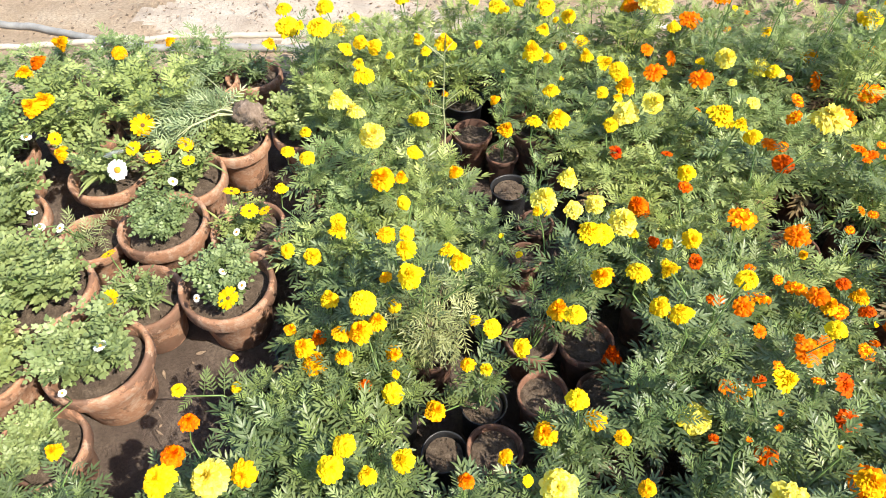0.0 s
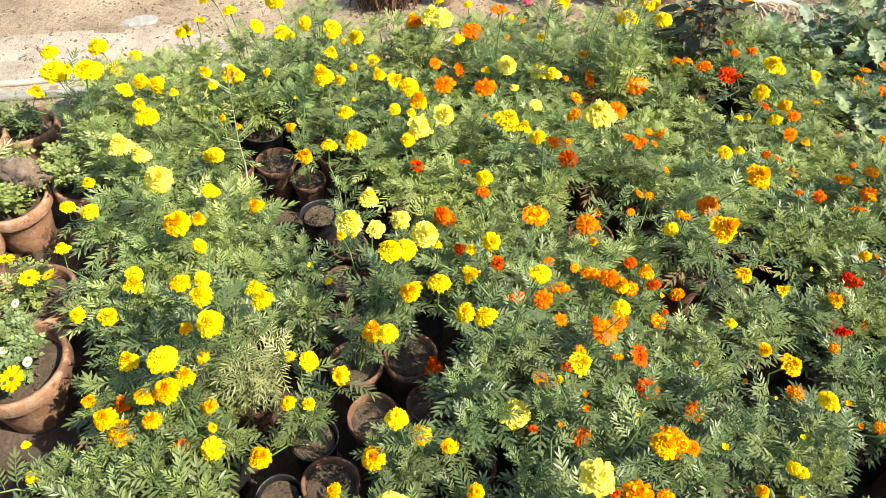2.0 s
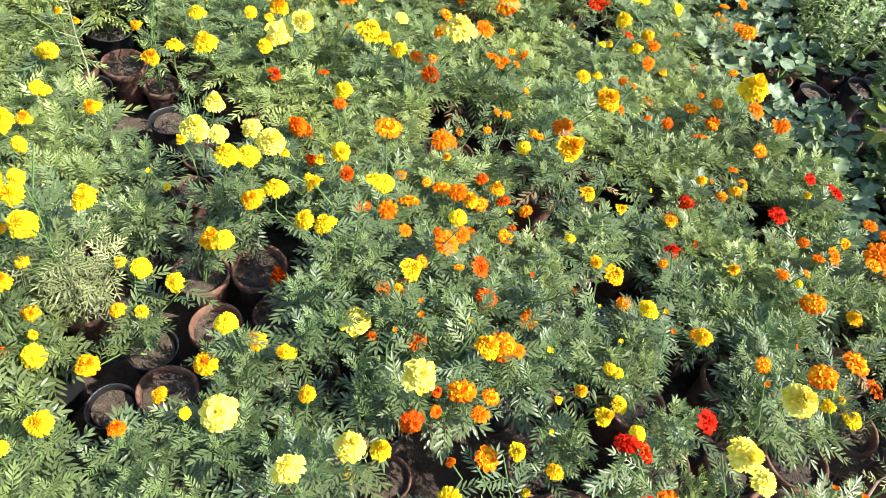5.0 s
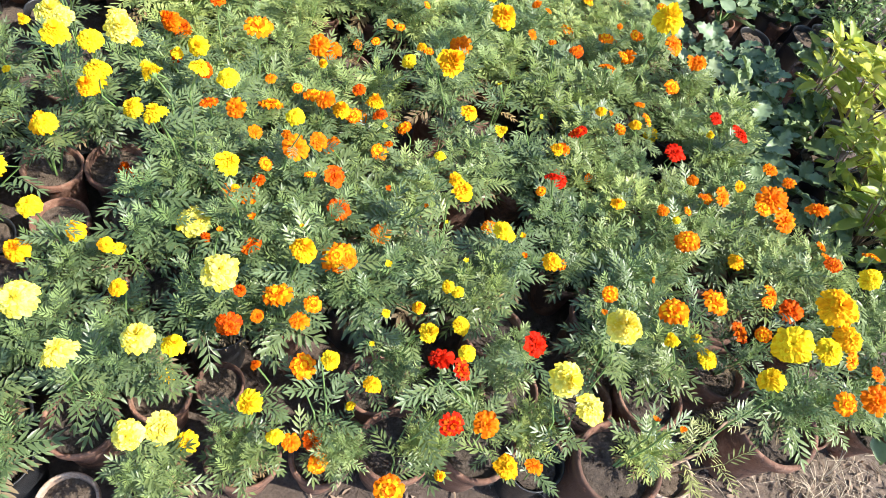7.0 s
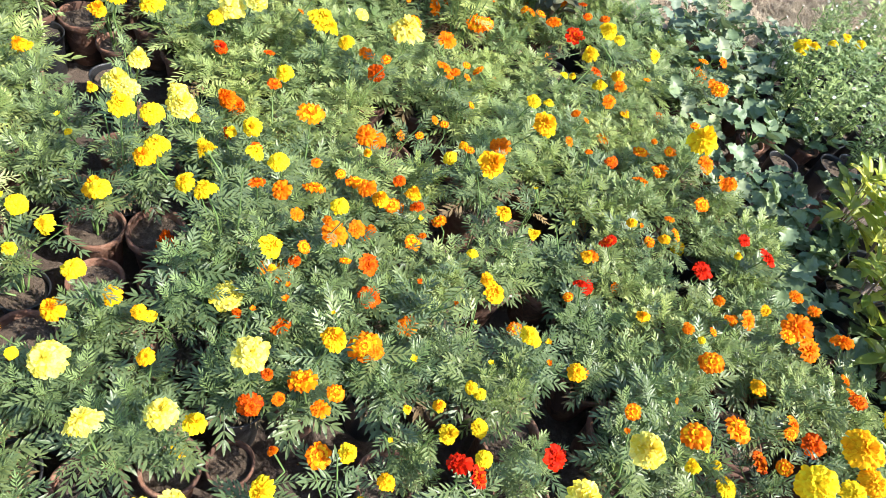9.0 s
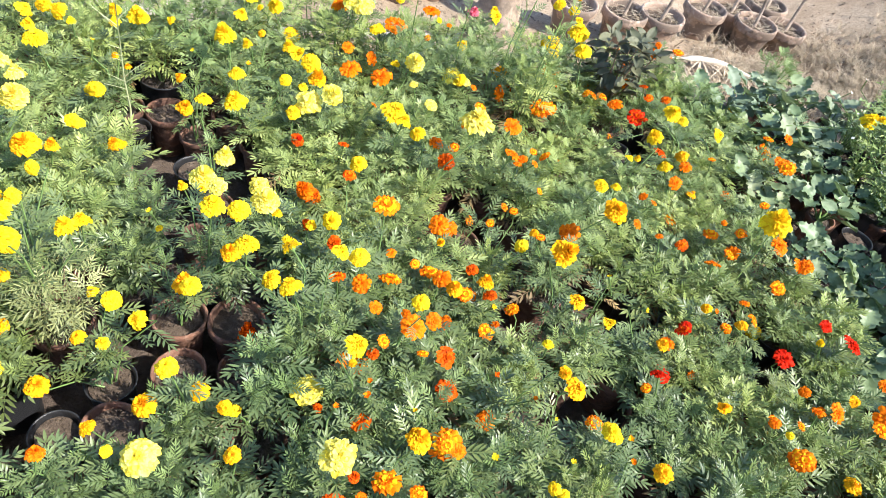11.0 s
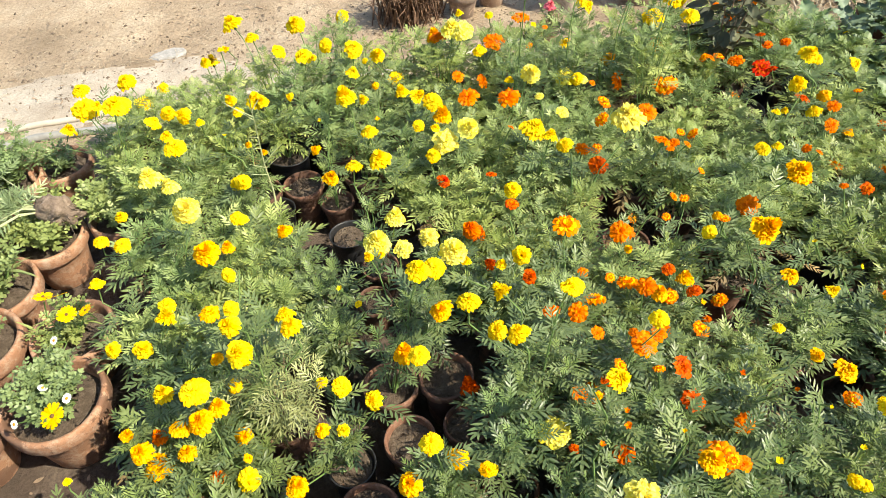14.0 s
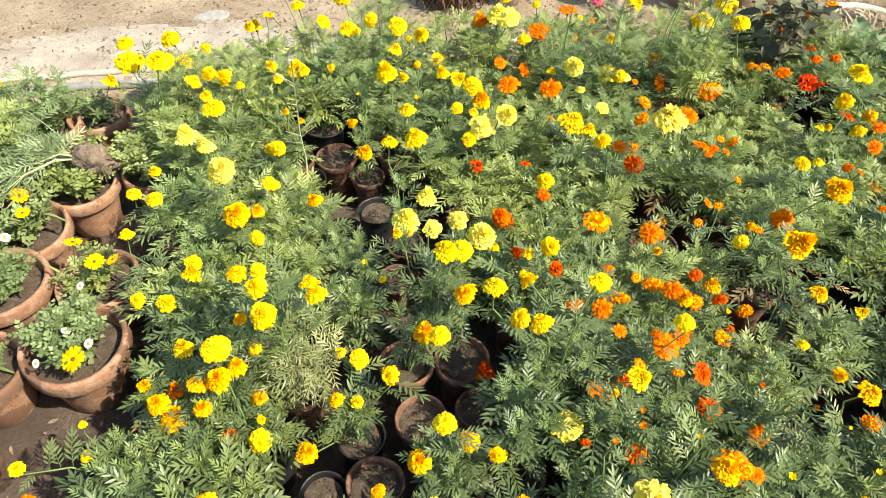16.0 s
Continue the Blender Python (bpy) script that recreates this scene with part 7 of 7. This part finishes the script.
marigold(2.025, 2.142, "small", 0.144, "fine", 0.286, [("o", 2.047, 2.219, 0.360, 0.0189)], french=True)
marigold(-0.389, 2.143, "small", 0.140, "pale", 0.371, [("y", -0.381, 2.178, 0.360, 0.0327)])
marigold(0.494, 2.141, "small", 0.156, "pale", 0.334, [("y", 0.493, 2.140, 0.321, 0.0327), ("y", 0.433, 2.156, 0.417, 0.0290)])
marigold(2.191, 2.145, "small", 0.144, "fine", 0.295)
marigold(1.160, 2.147, "small", 0.140, "fine", 0.323, [("y", 1.124, 2.116, 0.374, 0.0218)])
marigold(1.756, 2.268, "black", 0.153, "pale", 0.313, [("y", 1.690, 2.509, 0.374, 0.0290), ("o", 1.821, 2.256, 0.351, 0.0158)], french=True)
marigold(0.569, 2.272, "small", 0.152, "pale", 0.395)
marigold(-0.118, 2.270, "small", 0.143, "pale", 0.317, [("y", -0.180, 2.611, 0.223, 0.0302), ("y", -0.105, 2.514, 0.324, 0.0157), ("y", -0.110, 2.373, 0.405, 0.0145), ("y", -0.171, 2.351, 0.374, 0.0215)])
marigold(0.223, 2.271, "small", 0.144, "pale", 0.422, [("y", 0.171, 2.399, 0.449, 0.0387)])
marigold(-0.276, 2.274, "small", 0.157, "pale", 0.313, [("y", -0.362, 2.444, 0.242, 0.0230)])
marigold(0.050, 2.277, "small", 0.157, "pale", 0.374, [("y", 0.008, 2.378, 0.433, 0.0290), ("y", -0.063, 2.539, 0.416, 0.0460)])
marigold(1.589, 2.280, "small", 0.153, "fine", 0.360, [("y", 1.623, 2.244, 0.422, 0.0484), ("y", 1.640, 2.213, 0.381, 0.0088), ("y", 1.676, 2.387, 0.393, 0.0210)])
marigold(0.726, 2.284, "small", 0.143, "pale", 0.395, [("g", 0.661, 2.243, 0.403, 0.0339), ("y", 0.788, 2.372, 0.413, 0.0179)])
marigold(0.398, 2.284, "small", 0.147, "pale", 0.350)
marigold(0.915, 2.284, "small", 0.157, "fine", 0.358, [("o", 0.884, 2.204, 0.377, 0.0363), ("y", 0.904, 2.361, 0.395, 0.0180)], french=True)
marigold(1.079, 2.286, "small", 0.140, "pale", 0.337, [("o", 1.037, 2.367, 0.363, 0.0363), ("y", 1.049, 2.250, 0.390, 0.0131), ("o", 1.083, 2.222, 0.389, 0.0109)], french=True)
marigold(2.098, 2.288, "small", 0.144, "fine", 0.312, [("o", 2.145, 2.323, 0.342, 0.0266), ("o", 2.032, 2.316, 0.365, 0.0165)], french=True)
marigold(1.244, 2.292, "small", 0.141, "fine", 0.353, [("y", 1.281, 2.293, 0.411, 0.0314), ("y", 1.309, 2.409, 0.360, 0.0290)])
marigold(-0.464, 2.294, "small", 0.156, "pale", 0.266, [("y", -0.370, 2.488, 0.220, 0.0266), ("y", -0.463, 2.364, 0.340, 0.0399), ("y", -0.616, 2.344, 0.344, 0.0351)])
marigold(1.431, 2.296, "black", 0.155, "pale", 0.342)
marigold(1.926, 2.298, "small", 0.138, "fine", 0.306, [("o", 1.984, 2.251, 0.362, 0.0314), ("o", 1.917, 2.250, 0.353, 0.0186)], french=True)
marigold(0.320, 2.416, "small", 0.146, "pale", 0.409, [("y", 0.364, 2.668, 0.314, 0.0327)])
